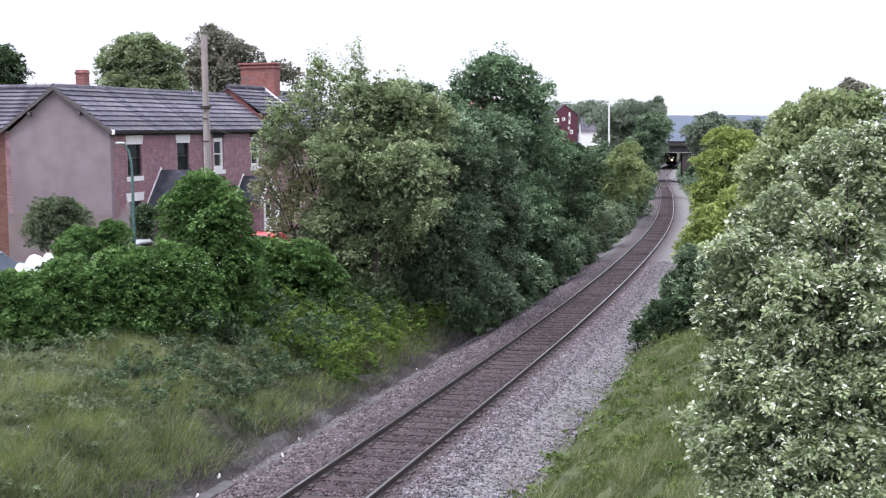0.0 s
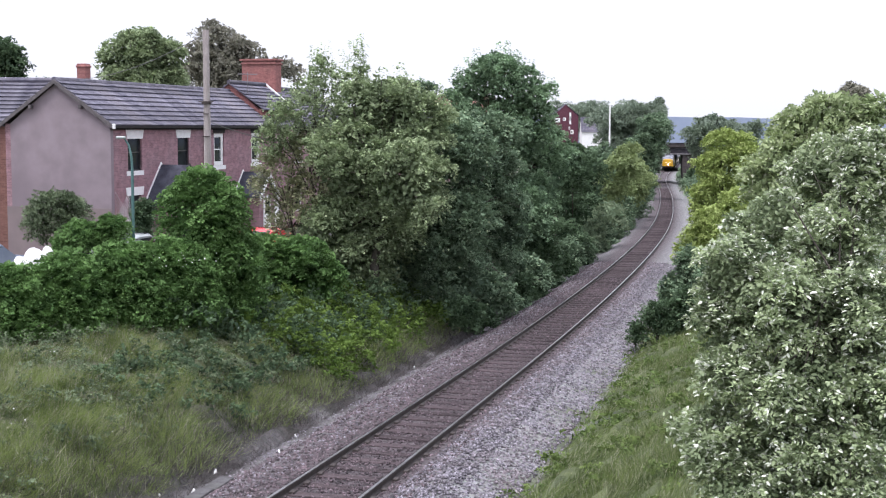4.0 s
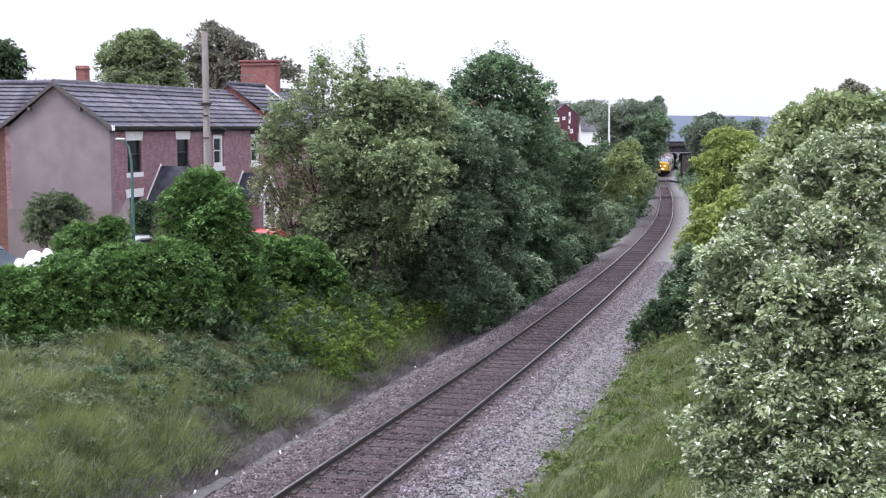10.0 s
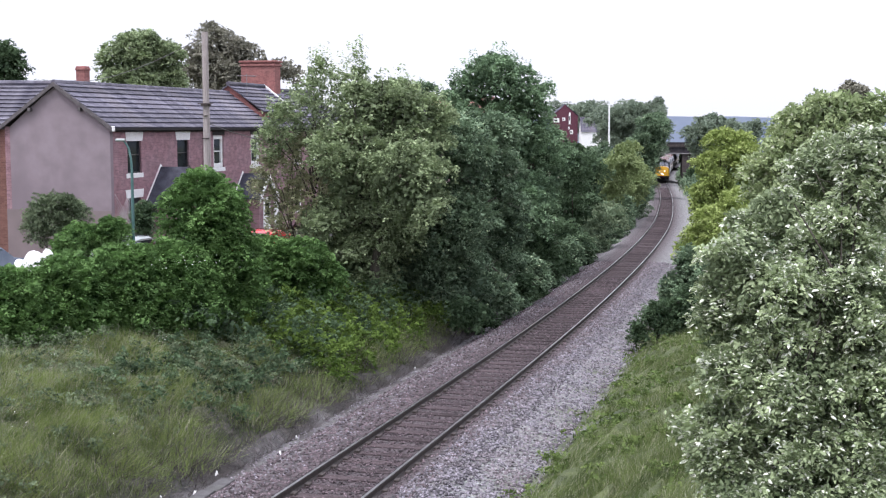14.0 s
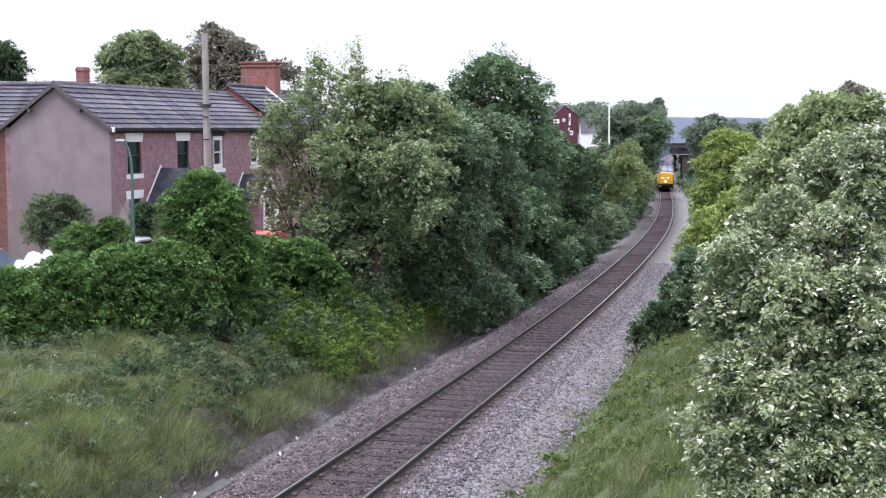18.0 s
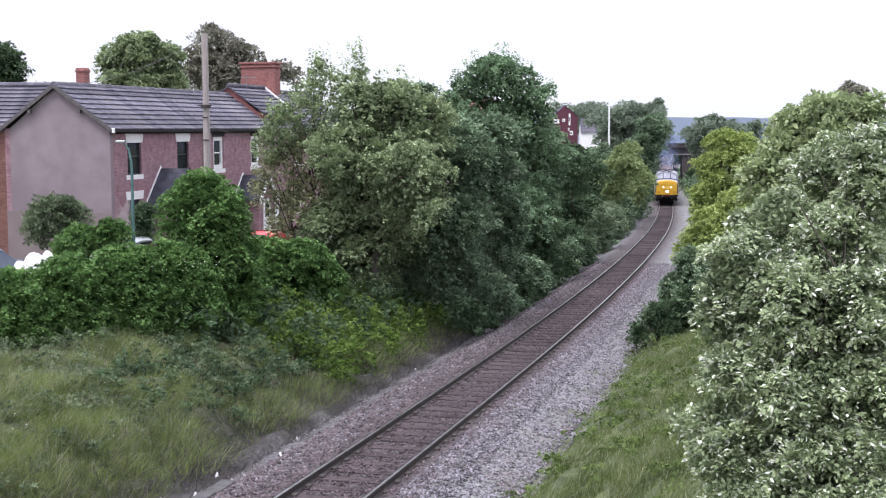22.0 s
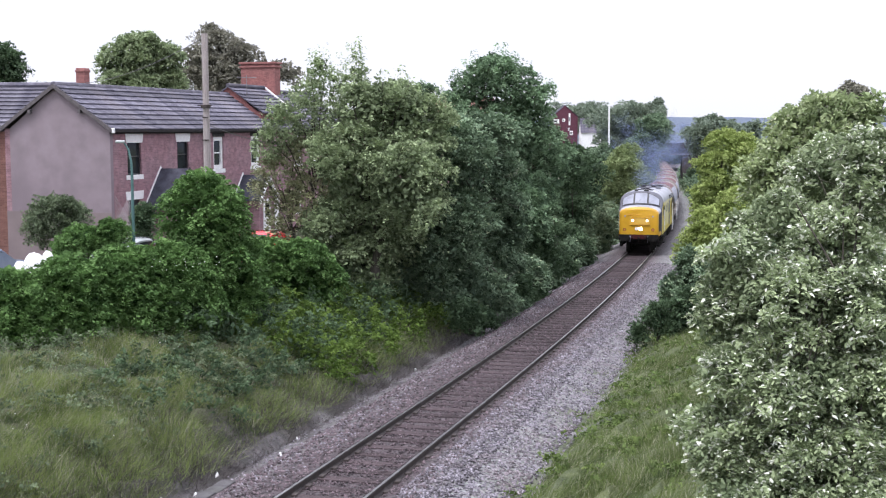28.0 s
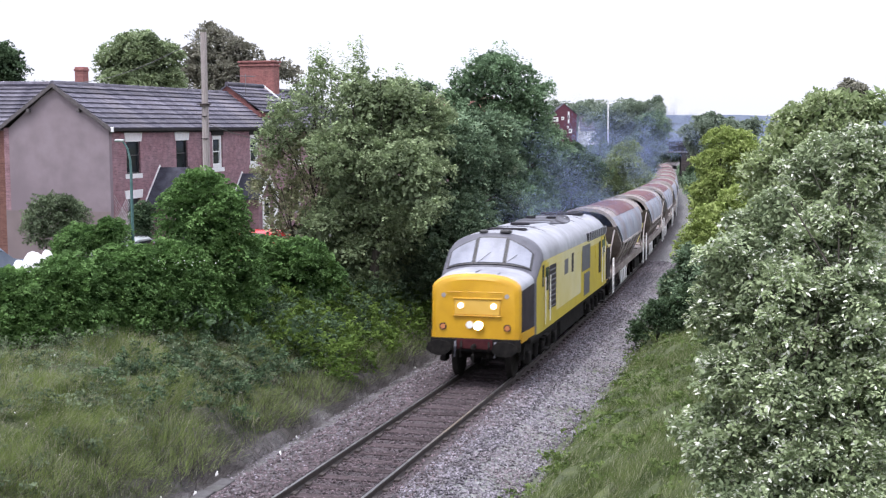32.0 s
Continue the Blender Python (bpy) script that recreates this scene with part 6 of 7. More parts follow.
def build_locomotive():
    """A yellow diesel locomotive with long noses. Origin on the rails under its middle; its front looks along -y."""
    ob = thing("diesel_locomotive", Matrix.Identity(4), "yellow diesel locomotive with a pale grey roof and lit headlamps", "locomotive")
    half = [(-9.02, 1.06, 1.16, 2.35, 2.74), (-8.97, 1.15, 1.11, 2.41, 2.83), (-8.85, 1.20, 1.09, 2.45, 2.89), (-7.5, 1.28, 1.10, 2.55, 2.95), (-7.42, 1.33, 1.12, 2.62, 2.96),
            (-6.72, 1.35, 1.12, 3.02, 3.74), (-6.5, 1.355, 1.12, 3.06, 3.82), (-6.0, 1.355, 1.12, 3.06, 3.84)]
    spec = half + [(-2.0, 1.355, 1.12, 3.06, 3.84), (2.0, 1.355, 1.12, 3.06, 3.84)] + [(-y, a, b, c, d) for y, a, b, c, d in reversed(half)]
    rings = [section(*s) for s in spec]
    last = len(rings) - 2

    def paint(j, i):
        # 0 yellow, 1 dark grey, 2 mid grey, 3 roof, 4 side yellow, 5 pale middle
        if j in (-1, 0, 1, last + 1, last, last - 1):
            return 0
        roof = 2 <= i <= 19
        if j in (2, last - 2):
            return 3 if roof else 1
        if j in (3, 4, last - 4, last - 3):
            return 2 if roof or j in (3, last - 3) else 4
        if roof and j in (5, last - 5):
            return 2
        if roof:
            return 3
        if i == 22:
            return 1
        return 4
    part("body", Geo().loft(rings, paint), [M["yellow"], M["nosegrey"], M["cabgrey"], M["silver"], M["yellow_side"], M["cream"]], ob, "faded yellow bodywork", smooth=28)
    for sg in (-1, 1):
        f = -9.03 * sg
        end = lambda y: y * sg
        nose = part("nose_panel", Geo().box((0.06, end(-9.025), 2.02), (1.22, 0.05, 0.42), bevel=0.02), M["headcode"], ob, "headcode panel on the nose")
        part("panel_rim", Geo().box((0.06, end(-9.045), 2.245), (1.3, 0.06, 0.03), bevel=0.008).box((0.06, end(-9.045), 1.795), (1.3, 0.06, 0.03), bevel=0.008), M["yellow"], nose)
        for x in (-0.38, 0.5):
            part("marker_light", Geo().tube((x, end(-9.05), 2.06), (x, end(-9.075), 2.06), 0.075, n=16), M["marker"] if sg > 0 else M["white"], ob, "lit marker lamp")
        hl = part("headlight", Geo().tube((0.1, end(-9.0), 1.55), (0.1, end(-9.09), 1.55), 0.14, n=20), M["yellow"], ob)
        part("lens", Geo().tube((0.1, end(-9.09), 1.55), (0.1, end(-9.105), 1.55), 0.115, n=20), M["lamp"] if sg > 0 else M["white"], hl, "bright white headlamp")
        part("horn_grille", Geo().tube((-0.14, end(-9.0), 1.56), (-0.14, end(-9.05), 1.56), 0.1, n=14), M["white"], ob)
        for x in (-0.86, 0.86):
            tl = part("tail_lamp", Geo().tube((x, end(-8.98), 1.5), (x, end(-9.05), 1.5), 0.095, n=14), M["nosegrey"], ob)
            part("lens", Geo().tube((x, end(-9.05), 1.5), (x, end(-9.06), 1.5), 0.07, n=14), M["amber"], tl, "dull red tail lens")
            part("lamp_bracket", Geo().tube((x * 0.98, end(-8.99), 2.32), (x * 0.98, end(-9.03), 2.32), 0.06, n=14), M["wagon_end"], ob, "small pale plate lamp")
        for x in (-0.55, 0.0, 0.55):
            part("handrail", Geo().tube((x - 0.2, end(-9.06), 2.42), (x + 0.2, end(-9.06), 2.42), 0.012, n=6), M["yellow"], ob)
        # windscreens lie on the sloping front of the cab: lower edge y -7.36, z 2.75; upper edge y -6.8, z 3.6
        def on_slope(x, t, push):
            lerp = lambda a, b: a + (b - a) * t
            hw, zs, zt = lerp(1.33, 1.35), lerp(2.62, 3.02), lerp(2.96, 3.74)
            ca = min(1.0, (abs(x) / hw) ** 1.25)
            z = zs + (zt - zs) * (1 - ca * ca) ** 0.425
            return Vector((x, end(lerp(-7.42, -6.72) - push * 0.75), z + push * 0.66))
        for x0, x1, top0, top1, nm in ((-1.12, -0.48, 0.66, 0.86, "side_windscreen"), (-0.37, 0.37, 0.9, 0.9, "windscreen"), (0.48, 1.12, 0.86, 0.66, "side_windscreen")):
            for push, grow, mt, lb in ((0.035, 0.05, "black", "black rubber surround"), (0.055, 0.0, "windscreen", "sloping cab window")):
                xs = [x0 - grow + (x1 - x0 + 2 * grow) * q / 6 for q in range(7)]
                tops = [top0 + (top1 - top0) * q / 6 + grow for q in range(7)]
                top = [on_slope(x, h, push) for x, h in zip(xs, tops)]
                bot = [on_slope(x, 0.10 - grow, push) for x in xs]
                deep = Vector((0, 0.05 * sg, -0.045))
                pts = top + bot + [p + deep for p in top] + [p + deep for p in bot]
                g = Geo().add(pts, [(q, q + 1, 8 + q, 7 + q) for q in range(6)] + [(14 + q, 15 + q, 22 + q, 21 + q) for q in range(6)] + [(q, q + 1, 15 + q, 14 + q) for q in range(6)] + [(7 + q, 8 + q, 22 + q, 21 + q) for q in range(6)] + [(0, 7, 21, 14), (6, 13, 27, 20)])
                part(nm if mt == "windscreen" else "window_surround", g, M[mt], ob, lb)
        for x in (-0.3, 0.45):
            part("wiper", Geo().tube(on_slope(x, 0.06, 0.08), on_slope(x + 0.3, 0.4, 0.08), 0.006, n=5), M["black"], ob)
        part("roof_horn", Geo().box((-0.35, end(-6.45), 3.84), (0.22, 0.22, 0.1), bevel=0.03), M["black"], ob)
        part("roof_horn", Geo().box((0.28, end(-6.45), 3.85), (0.3, 0.3, 0.1), bevel=0.03), M["black"], ob)
        # buffer beam, buffers, coupling, pipes
        bb = part("buffer_beam", Geo().box((0, end(-8.98), 1.03), (2.4, 0.16, 0.34), bevel=0.02), M["under"], ob)
        part("beam_middle", Geo().box((0.0, end(-9.07), 1.06), (0.95, 0.03, 0.26), bevel=0.01), M["maroon"], bb, "dull red middle of the buffer beam")
        for x in (-0.87, 0.87):
            b = part("buffer", Geo().tube((x, end(-9.05), 1.0), (x, end(-9.42), 1.0), 0.1, n=12), M["under"], ob)
            pts = [(x + 0.33 * math.cos(a), z, 1.0 + 0.2 * math.sin(a)) for z in (end(-9.42), end(-9.47)) for a in (2 * math.pi * k / 20 for k in range(20))]
            part("buffer_head", Geo().add(pts, [(i, (i + 1) % 20, 20 + (i + 1) % 20, 20 + i) for i in range(20)] + [tuple(range(20)), tuple(range(20, 40))]), M["under"], b, "oval dark buffer head")
        part("coupling_hook", Geo().box((0, end(-9.2), 1.0), (0.1, 0.3, 0.14), bevel=0.03).bent([(0, end(-9.3), 0.98), (0.02, end(-9.34), 0.8), (0, end(-9.3), 0.62)], [0.035] * 3, 8), M["under"], ob)
        for x in (-0.52, -0.36, 0.38, 0.55):
            part("brake_pipe", Geo().bent([(x, end(-9.08), 1.12), (x + 0.03, end(-9.2), 1.0), (x, end(-9.16), 0.72)], [0.03, 0.03, 0.025], 8), M["cabgrey"] if abs(x) > 0.5 else M["under"], ob)
    # fittings along both sides
    for sd in (-1, 1):
        x = sd * 1.357
        part("cantrail_stripe", Geo().box((x, -0.3, 2.93), (0.014, 11.4, 0.24), bevel=0.004), M["cream"], ob, "pale band under the roof")
        part("side_stripe", Geo().box((x, -1.9, 2.12), (0.012, 4.9, 1.36), bevel=0.004), M["cream"], ob, "grimy pale panel along the body side")
        for e in (-1, 1):
            d = patch(ob, "cab_door", x, e * 6.35, e * 5.72, 1.2, 2.98, "yellow_side", "faded yellow cab door")
            patch(d, "door_window", x + sd * 0.014, e * 6.27, e * 5.8, 2.2, 2.85, "pane")
            patch(ob, "cab_window", x, e * 6.68, e * 6.45, 2.35, 2.95, "pane")
            for k in (0, 1):
                part("handrail", Geo().tube((x + sd * 0.05, e * (6.42 - 0.76 * k), 1.3), (x + sd * 0.05, e * (6.42 - 0.76 * k), 2.6), 0.016, n=6), M["white"], ob)
            part("step", Geo().box((x, e * 6.03, 0.55), (0.16, 0.5, 0.05)).box((x, e * 6.03, 0.95), (0.12, 0.5, 0.05)), M["under"], ob)
        patch(ob, "body_grille", x, -5.62, -4.45, 1.6, 2.85, "nosegrey", "dark louvred grille")
        for k in range(8):
            patch(ob, "slat", x + sd * 0.012, -5.58, -4.5, 1.64 + k * 0.15, 1.68 + k * 0.15, "cabgrey", proud=0.016)
        patch(ob, "body_window", x, -2.9, -2.2, 2.35, 2.8, "cabgrey")
        patch(ob, "body_window", x, -1.5, -1.1, 2.3, 2.9, "nosegrey")
        patch(ob, "body_grille", x, 0.8, 2.7, 2.1, 2.95, "cabgrey", "grey filter grille")
        patch(ob, "body_grille", x, 1.3, 2.6, 1.25, 2.0, "cabgrey", "grey filter grille")
        patch(ob, "body_window", x, 4.0, 4.6, 2.3, 2.75, "yellow_side")
        patch(ob, "body_door", x, 7.2, 8.3, 1.25, 2.45, "nosegrey")
        patch(ob, "body_grille", x, 5.0, 5.5, 1.7, 2.85, "nosegrey", "tall dark louvre")
        for k in range(9):
            part("cantrail_grille", Geo().box((sd * 1.335, 2.2 + k * 0.55, 3.16), (0.06, 0.36, 0.3), bevel=0.01), M["soot"], ob)
            part("louvre_rib", Geo().box((sd * 1.345, 2.475 + k * 0.55, 3.16), (0.06, 0.12, 0.32), bevel=0.01), M["silver"], ob)
        for e in (-1, 1):
            a, b = (sd * 1.205, e * 8.84), (sd * 1.285, e * 7.5)
            part("nose_stripe", Geo().add([(p[0] + sd * k, p[1], z) for k in (-0.03, 0.014) for p in (a, b) for z in (1.1, 1.36)], [(0, 1, 3, 2), (4, 5, 7, 6), (0, 1, 5, 4), (2, 3, 7, 6), (0, 2, 6, 4), (1, 3, 7, 5)]), M["yellow"], ob, "yellow lower edge of the nose side")
        part("solebar", Geo().box((sd * 1.25, 0, 1.07), (0.16, 16.5, 0.14), bevel=0.02), M["under"], ob)
    # roof: fan, exhaust ports, hatches
    for y in (-5.0,):
        part("roof_vent", Geo().prism([(-0.95, 3.5), (0.95, 3.5), (0.5, 3.865), (-0.5, 3.865)], y - 0.3, y + 0.3), M["soot"], ob)
    part("roof_fan", Geo().tube((0, 5.0, 3.8), (0, 5.0, 3.88), 0.78, n=24), M["soot"], ob, "round sooty radiator fan")
    part("roof_hatch", Geo().prism([(-0.9, 3.55), (0.9, 3.55), (0.55, 3.85), (-0.55, 3.85)], -3.6, 3.8), M["silver"], ob)
    for x in (-0.34, 0.34):
        part("exhaust_port", Geo().tube((x, 0.6, 3.8), (x, 0.6, 3.95), 0.16, n=14), M["soot"], ob)
    def roof_at(x):
        return max(3.06 + 0.78 * (1 - min(1, (abs(x) / 1.355) ** 2.5)) ** 0.425, 3.85 if abs(x) <= 0.6 else 0) + 0.03

    soot = []
    for yy, hw in ((-2.2, 0.22), (-1.7, 0.5), (-0.7, 0.74), (0.6, 0.85), (1.8, 0.8), (2.8, 0.55), (3.3, 0.2)):
        xs = [hw * (k / 12 - 1) for k in range(25)]
        soot.append([(x, yy, roof_at(x)) for x in xs] + [(x, yy, 3.5) for x in reversed(xs)])
    part("soot_panel", Geo().loft(soot), M["sooty_top"], ob, "soot-blackened roof panel round the exhaust", smooth=50)
    for y in (-3.65, -1.3, 2.1, 3.85):
        part("roof_rib", Geo().loft([section(y - 0.03, 1.3, 3.05, 3.07, 3.86), section(y + 0.03, 1.3, 3.05, 3.07, 3.86)]), M["cabgrey"], ob)
    for sd in (-1, 1):
        part("roof_walkway", Geo().box((sd * 0.98, 0.2, 3.52), (0.2, 9.6, 0.03), Matrix.Rotation(sd * 0.55, 3, "Y")), M["cabgrey"], ob)
        for y in (-4.1, -2.6, 2.7, 4.2):
            part("roof_panel", Geo().box((sd * 0.86, y, 3.61), (0.5, 0.9, 0.03), Matrix.Rotation(sd * 0.5, 3, "Y"), bevel=0.01), M["silver"], ob)
    part("roof_vent", Geo().tube((0.0, -3.0, 3.82), (0.0, -3.0, 3.92), 0.3, n=18), M["soot"], ob)
    part("nose_seam", Geo().box((0.55, -8.15, 2.875), (0.02, 1.2, 0.02)).box((-0.05, -8.15, 2.915), (0.02, 1.2, 0.02)), M["cabgrey"], ob)
    # bogies, tanks
    for e in (-1, 1):
        bo = part("bogie", Geo().box((0, e * 5.7, 0.75), (1.5, 4.6, 0.3), bevel=0.05), M["under"], ob)
        for sd in (-1, 1):
            part("bogie_frame", Geo().prism([(e * 5.7 - 2.5, 0.55), (e * 5.7 - 2.3, 0.95), (e * 5.7 + 2.3, 0.95), (e * 5.7 + 2.5, 0.55), (e * 5.7 + 1.2, 0.5), (e * 5.7, 0.62), (e * 5.7 - 1.2, 0.5)], sd * 1.0, sd * 1.12, "x"), M["under"], bo)
            for k in (-2.05, 0, 2.05):
                part("axle_box", Geo().box((sd * 1.14, e * 5.7 + k, 0.56), (0.2, 0.36, 0.36), bevel=0.04), M["under"], bo)
                part("spring", Geo().tube((sd * 1.16, e * 5.7 + k * 0.5, 0.42), (sd * 1.16, e * 5.7 + k * 0.5, 0.8), 0.09, n=10), M["under"], bo)
    part("fuel_tank", Geo().box((0, 0.2, 0.68), (2.3, 5.2, 0.72), bevel=0.12), M["under"], ob)
    part("battery_box", Geo().box((0, -2.9, 0.8), (2.2, 0.7, 0.5), bevel=0.05), M["under"], ob)
    wheels = [wheelset(ob, e * 5.7 + k, 0.56) for e in (-1, 1) for k in (-2.05, 0, 2.05)]
    return ob, wheels


def build_hopper():
    """A long bogie hopper wagon: barrel-topped body with deep end hoods. Origin on the rails under its middle; 16.5 m over the buffers."""
    ob = thing("hopper_wagon", Matrix.Identity(4), "grimy blue-grey hopper wagon with a brown arched top", "hopper wagon", "wagons of the train")
    L = 7.85
    part("underframe", Geo().box((0, 0, 1.1), (2.0, 2 * L, 0.2), bevel=0.03), M["wagon_rust"], ob)
    for sd in (-1, 1):
        part("solebar", Geo().box((sd * 1.12, 0, 1.12), (0.12, 2 * L, 0.28), bevel=0.02), M["wagon_rust"], ob)
    # barrel: side panels below, arched top above, both drawn along the body; the ends of the side panels lean back
    def arc(y, a0, a1, grow=0.0, n=10, lean=0.0):
        out = []
        for i in range(n + 1):
            a = a0 + (a1 - a0) * i / n
            z = 2.25 + (1.5 + grow) * math.sin(a) ** 0.85
            out.append((( 1.38 + grow) * math.copysign(abs(math.cos(a)) ** 0.75, math.cos(a)), y - math.copysign(lean * (3.4 - min(z, 3.4)), y) if lean else y, z))
        return out

    def shell(y0, y1, a0, a1, grow, thick, mat, name, label="", lean=0.0, parent=None):
        rings = [arc(y, a0, a1, grow, lean=lean) + list(reversed(arc(y, a0, a1, grow - thick, lean=lean))) for y in np.linspace(y0, y1, 5)]
        return part(name, Geo().loft(rings), M[mat], parent or ob, label, smooth=35)

    for a0, a1 in ((0.02, 0.95), (math.pi - 0.95, math.pi - 0.02)):
        sp = shell(-6.25, 6.25, a0, a1, 0.0, 0.06, "wagon", "side_panel", "grimy blue-grey curved side", 1.5)
    hood = shell(-4.1, 4.1, 0.8, math.pi - 0.8, 0.015, 0.08, "load", "hood", "rusty brown arched top")
    for e in (-1, 1):
        shell(e * 4.12, e * 6.3, 0.8, math.pi - 0.8, 0.008, 0.08, "wagon_end", "end_hood", "pale arched end hood")
        shell(e * 6.28, e * 6.4, 0.5, math.pi - 0.5, 0.05, 0.14, "wagon_end", "hood_rim", "pale arched rim")
        shell(e * 4.05, e * 4.2, 0.9, math.pi - 0.9, 0.04, 0.1, "wagon_end", "hood_rib")
    # hopper below, its ends sloping well in under the hoods
    rings = []
    for z, hw, hl in ((1.2, 0.85, 3.3), (1.75, 1.18, 4.2), (2.27, 1.34, 5.0), (3.0, 1.2, 5.9)):
        rings.append([(-hw, -hl, z), (0, -hl, z), (hw, -hl, z), (hw, 0, z), (hw, hl, z), (0, hl, z), (-hw, hl, z), (-hw, 0, z)])
    part("hopper_body", Geo().loft(rings), M["wagon_rust"], ob, "rusty sloping hopper plates")
    for sd in (-1, 1):
        part("top_rail", Geo().box((sd * 1.39, 0, 2.25), (0.07, 9.2, 0.1), bevel=0.01), M["wagon_end"], ob)
        for y in (-4.2, -2.5, -0.8, 0.8, 2.5, 4.2):
            part("side_rib", Geo().add([(sd * 1.4, y - 0.04, 2.2), (sd * 1.4, y + 0.04, 2.2), (sd * 0.95, y + 0.04, 1.2), (sd * 0.95, y - 0.04, 1.2), (sd * 1.3, y - 0.04, 2.2), (sd * 1.3, y + 0.04, 2.2), (sd * 0.85, y + 0.04, 1.2), (sd * 0.85, y - 0.04, 1.2)], [(0, 1, 2, 3), (4, 5, 6, 7), (0, 1, 5, 4), (2, 3, 7, 6), (0, 3, 7, 4), (1, 2, 6, 5)]), M["wagon_rust"], ob)
        part("discharge_chute", Geo().prism([(-2.6, 1.0), (2.6, 1.0), (1.7, 0.42), (-1.7, 0.42)], sd * 0.95, sd * 0.6, "x"), M["wagon_rust"], ob)
        for k in range(4):
            part("door_lever", Geo().box((sd * 1.16, -3.2 + 0.75 * k, 0.7), (0.05, 0.28, 0.62), Matrix.Rotation(0.5, 3, "X")), M["stonework"], ob, "white striped door lever")
    for e in (-1, 1):
        part("platform", Geo().box((0, e * 7.0, 1.24), (2.2, 1.7, 0.06)), M["wagon_rust"], ob)
        part("end_plate", Geo().prism([(0.1, 1.28), (0.75, 1.28), (1.05, 2.3), (0.3, 2.4)], e * 6.35, e * 6.27), M["cream"], ob, "pale wedge-shaped end plate")
        part("end_plate", Geo().prism([(-0.1, 1.28), (-0.75, 1.28), (-1.05, 2.3), (-0.3, 2.4)], e * 6.35, e * 6.27), M["cream"], ob, "pale wedge-shaped end plate")
        for sd in (-1, 1):
            part("stanchion", Geo().bent([(sd * 1.1, e * 7.6, 1.2), (sd * 1.12, e * 6.9, 2.2), (sd * 1.2, e * 6.35, 2.9)], [0.03] * 3, 6), M["wagon_end"], ob)
            lad = part("ladder", Geo().box((sd * 1.27, e * 7.45, 1.1), (0.034, 0.034, 1.4)).box((sd * 1.27, e * 7.05, 1.1), (0.034, 0.034, 1.4)), M["stonework"], ob, "white end ladder")
            for z in (0.45, 0.8, 1.15, 1.5, 1.8):
                part("rung", Geo().box((sd * 1.27, e * 7.25, z), (0.035, 0.36, 0.035)), M["stonework"], lad)
            bf = part("buffer", Geo().tube((sd * 0.87, e * 7.85, 1.0), (sd * 0.87, e * 8.18, 1.0), 0.09, n=10), M["under"], ob)
            part("buffer_head", Geo().tube((sd * 0.87, e * 8.18, 1.0), (sd * 0.87, e * 8.22, 1.0), 0.22, n=16), M["under"], bf)
        part("coupling", Geo().tube((0, e * 7.85, 1.0), (0, e * 8.25, 0.95), 0.06, n=8), M["under"], ob)
        bo = part("bogie", Geo().box((0, e * 5.6, 0.7), (1.4, 2.4, 0.26), bevel=0.04), M["under"], ob)
        for sd in (-1, 1):
            part("bogie_frame", Geo().prism([(e * 5.6 - 1.35, 0.45), (e * 5.6 - 1.2, 0.8), (e * 5.6 + 1.2, 0.8), (e * 5.6 + 1.35, 0.45), (e * 5.6 + 0.4, 0.35), (e * 5.6 - 0.4, 0.35)], sd * 0.98, sd * 1.1, "x"), M["under"], bo)
        for k in (-0.9, 0.9):
            part("wheelset", Geo().tube((-0.81, e * 5.6 + k, 0.46), (-0.68, e * 5.6 + k, 0.46), 0.46, n=20).tube((0.68, e * 5.6 + k, 0.46), (0.81, e * 5.6 + k, 0.46), 0.46, n=20).tube((-0.7, e * 5.6 + k, 0.46), (0.7, e * 5.6 + k, 0.46), 0.08, n=8), M["wheel"], ob)
    return ob


locomotive, loco_wheels = build_locomotive()
hopper = build_hopper()
WAGONS = [hopper] + [copy_thing(hopper, Matrix.Identity(4)) for _ in range(8)]


# ---- ground cover: grass, bank plants, brambles ----
def strip_points(rng, n, s0, s1, u0, u1, bias=1.0):
    """n places on the ground along the line between s0 and s1, at offsets u0 to u1; bias > 1 crowds them to the near end."""
    s = s0 + (s1 - s0) * rng.random(n) ** bias
    u = rng.uniform(u0, u1, n)
    x = np.interp(s, _s, _x) + u * np.cos(np.interp(s, _s, _psi))
    y = np.interp(s, _s, _y) - u * np.sin(np.interp(s, _s, _psi))
    return np.stack([x, y, land(x, y)], 1), u


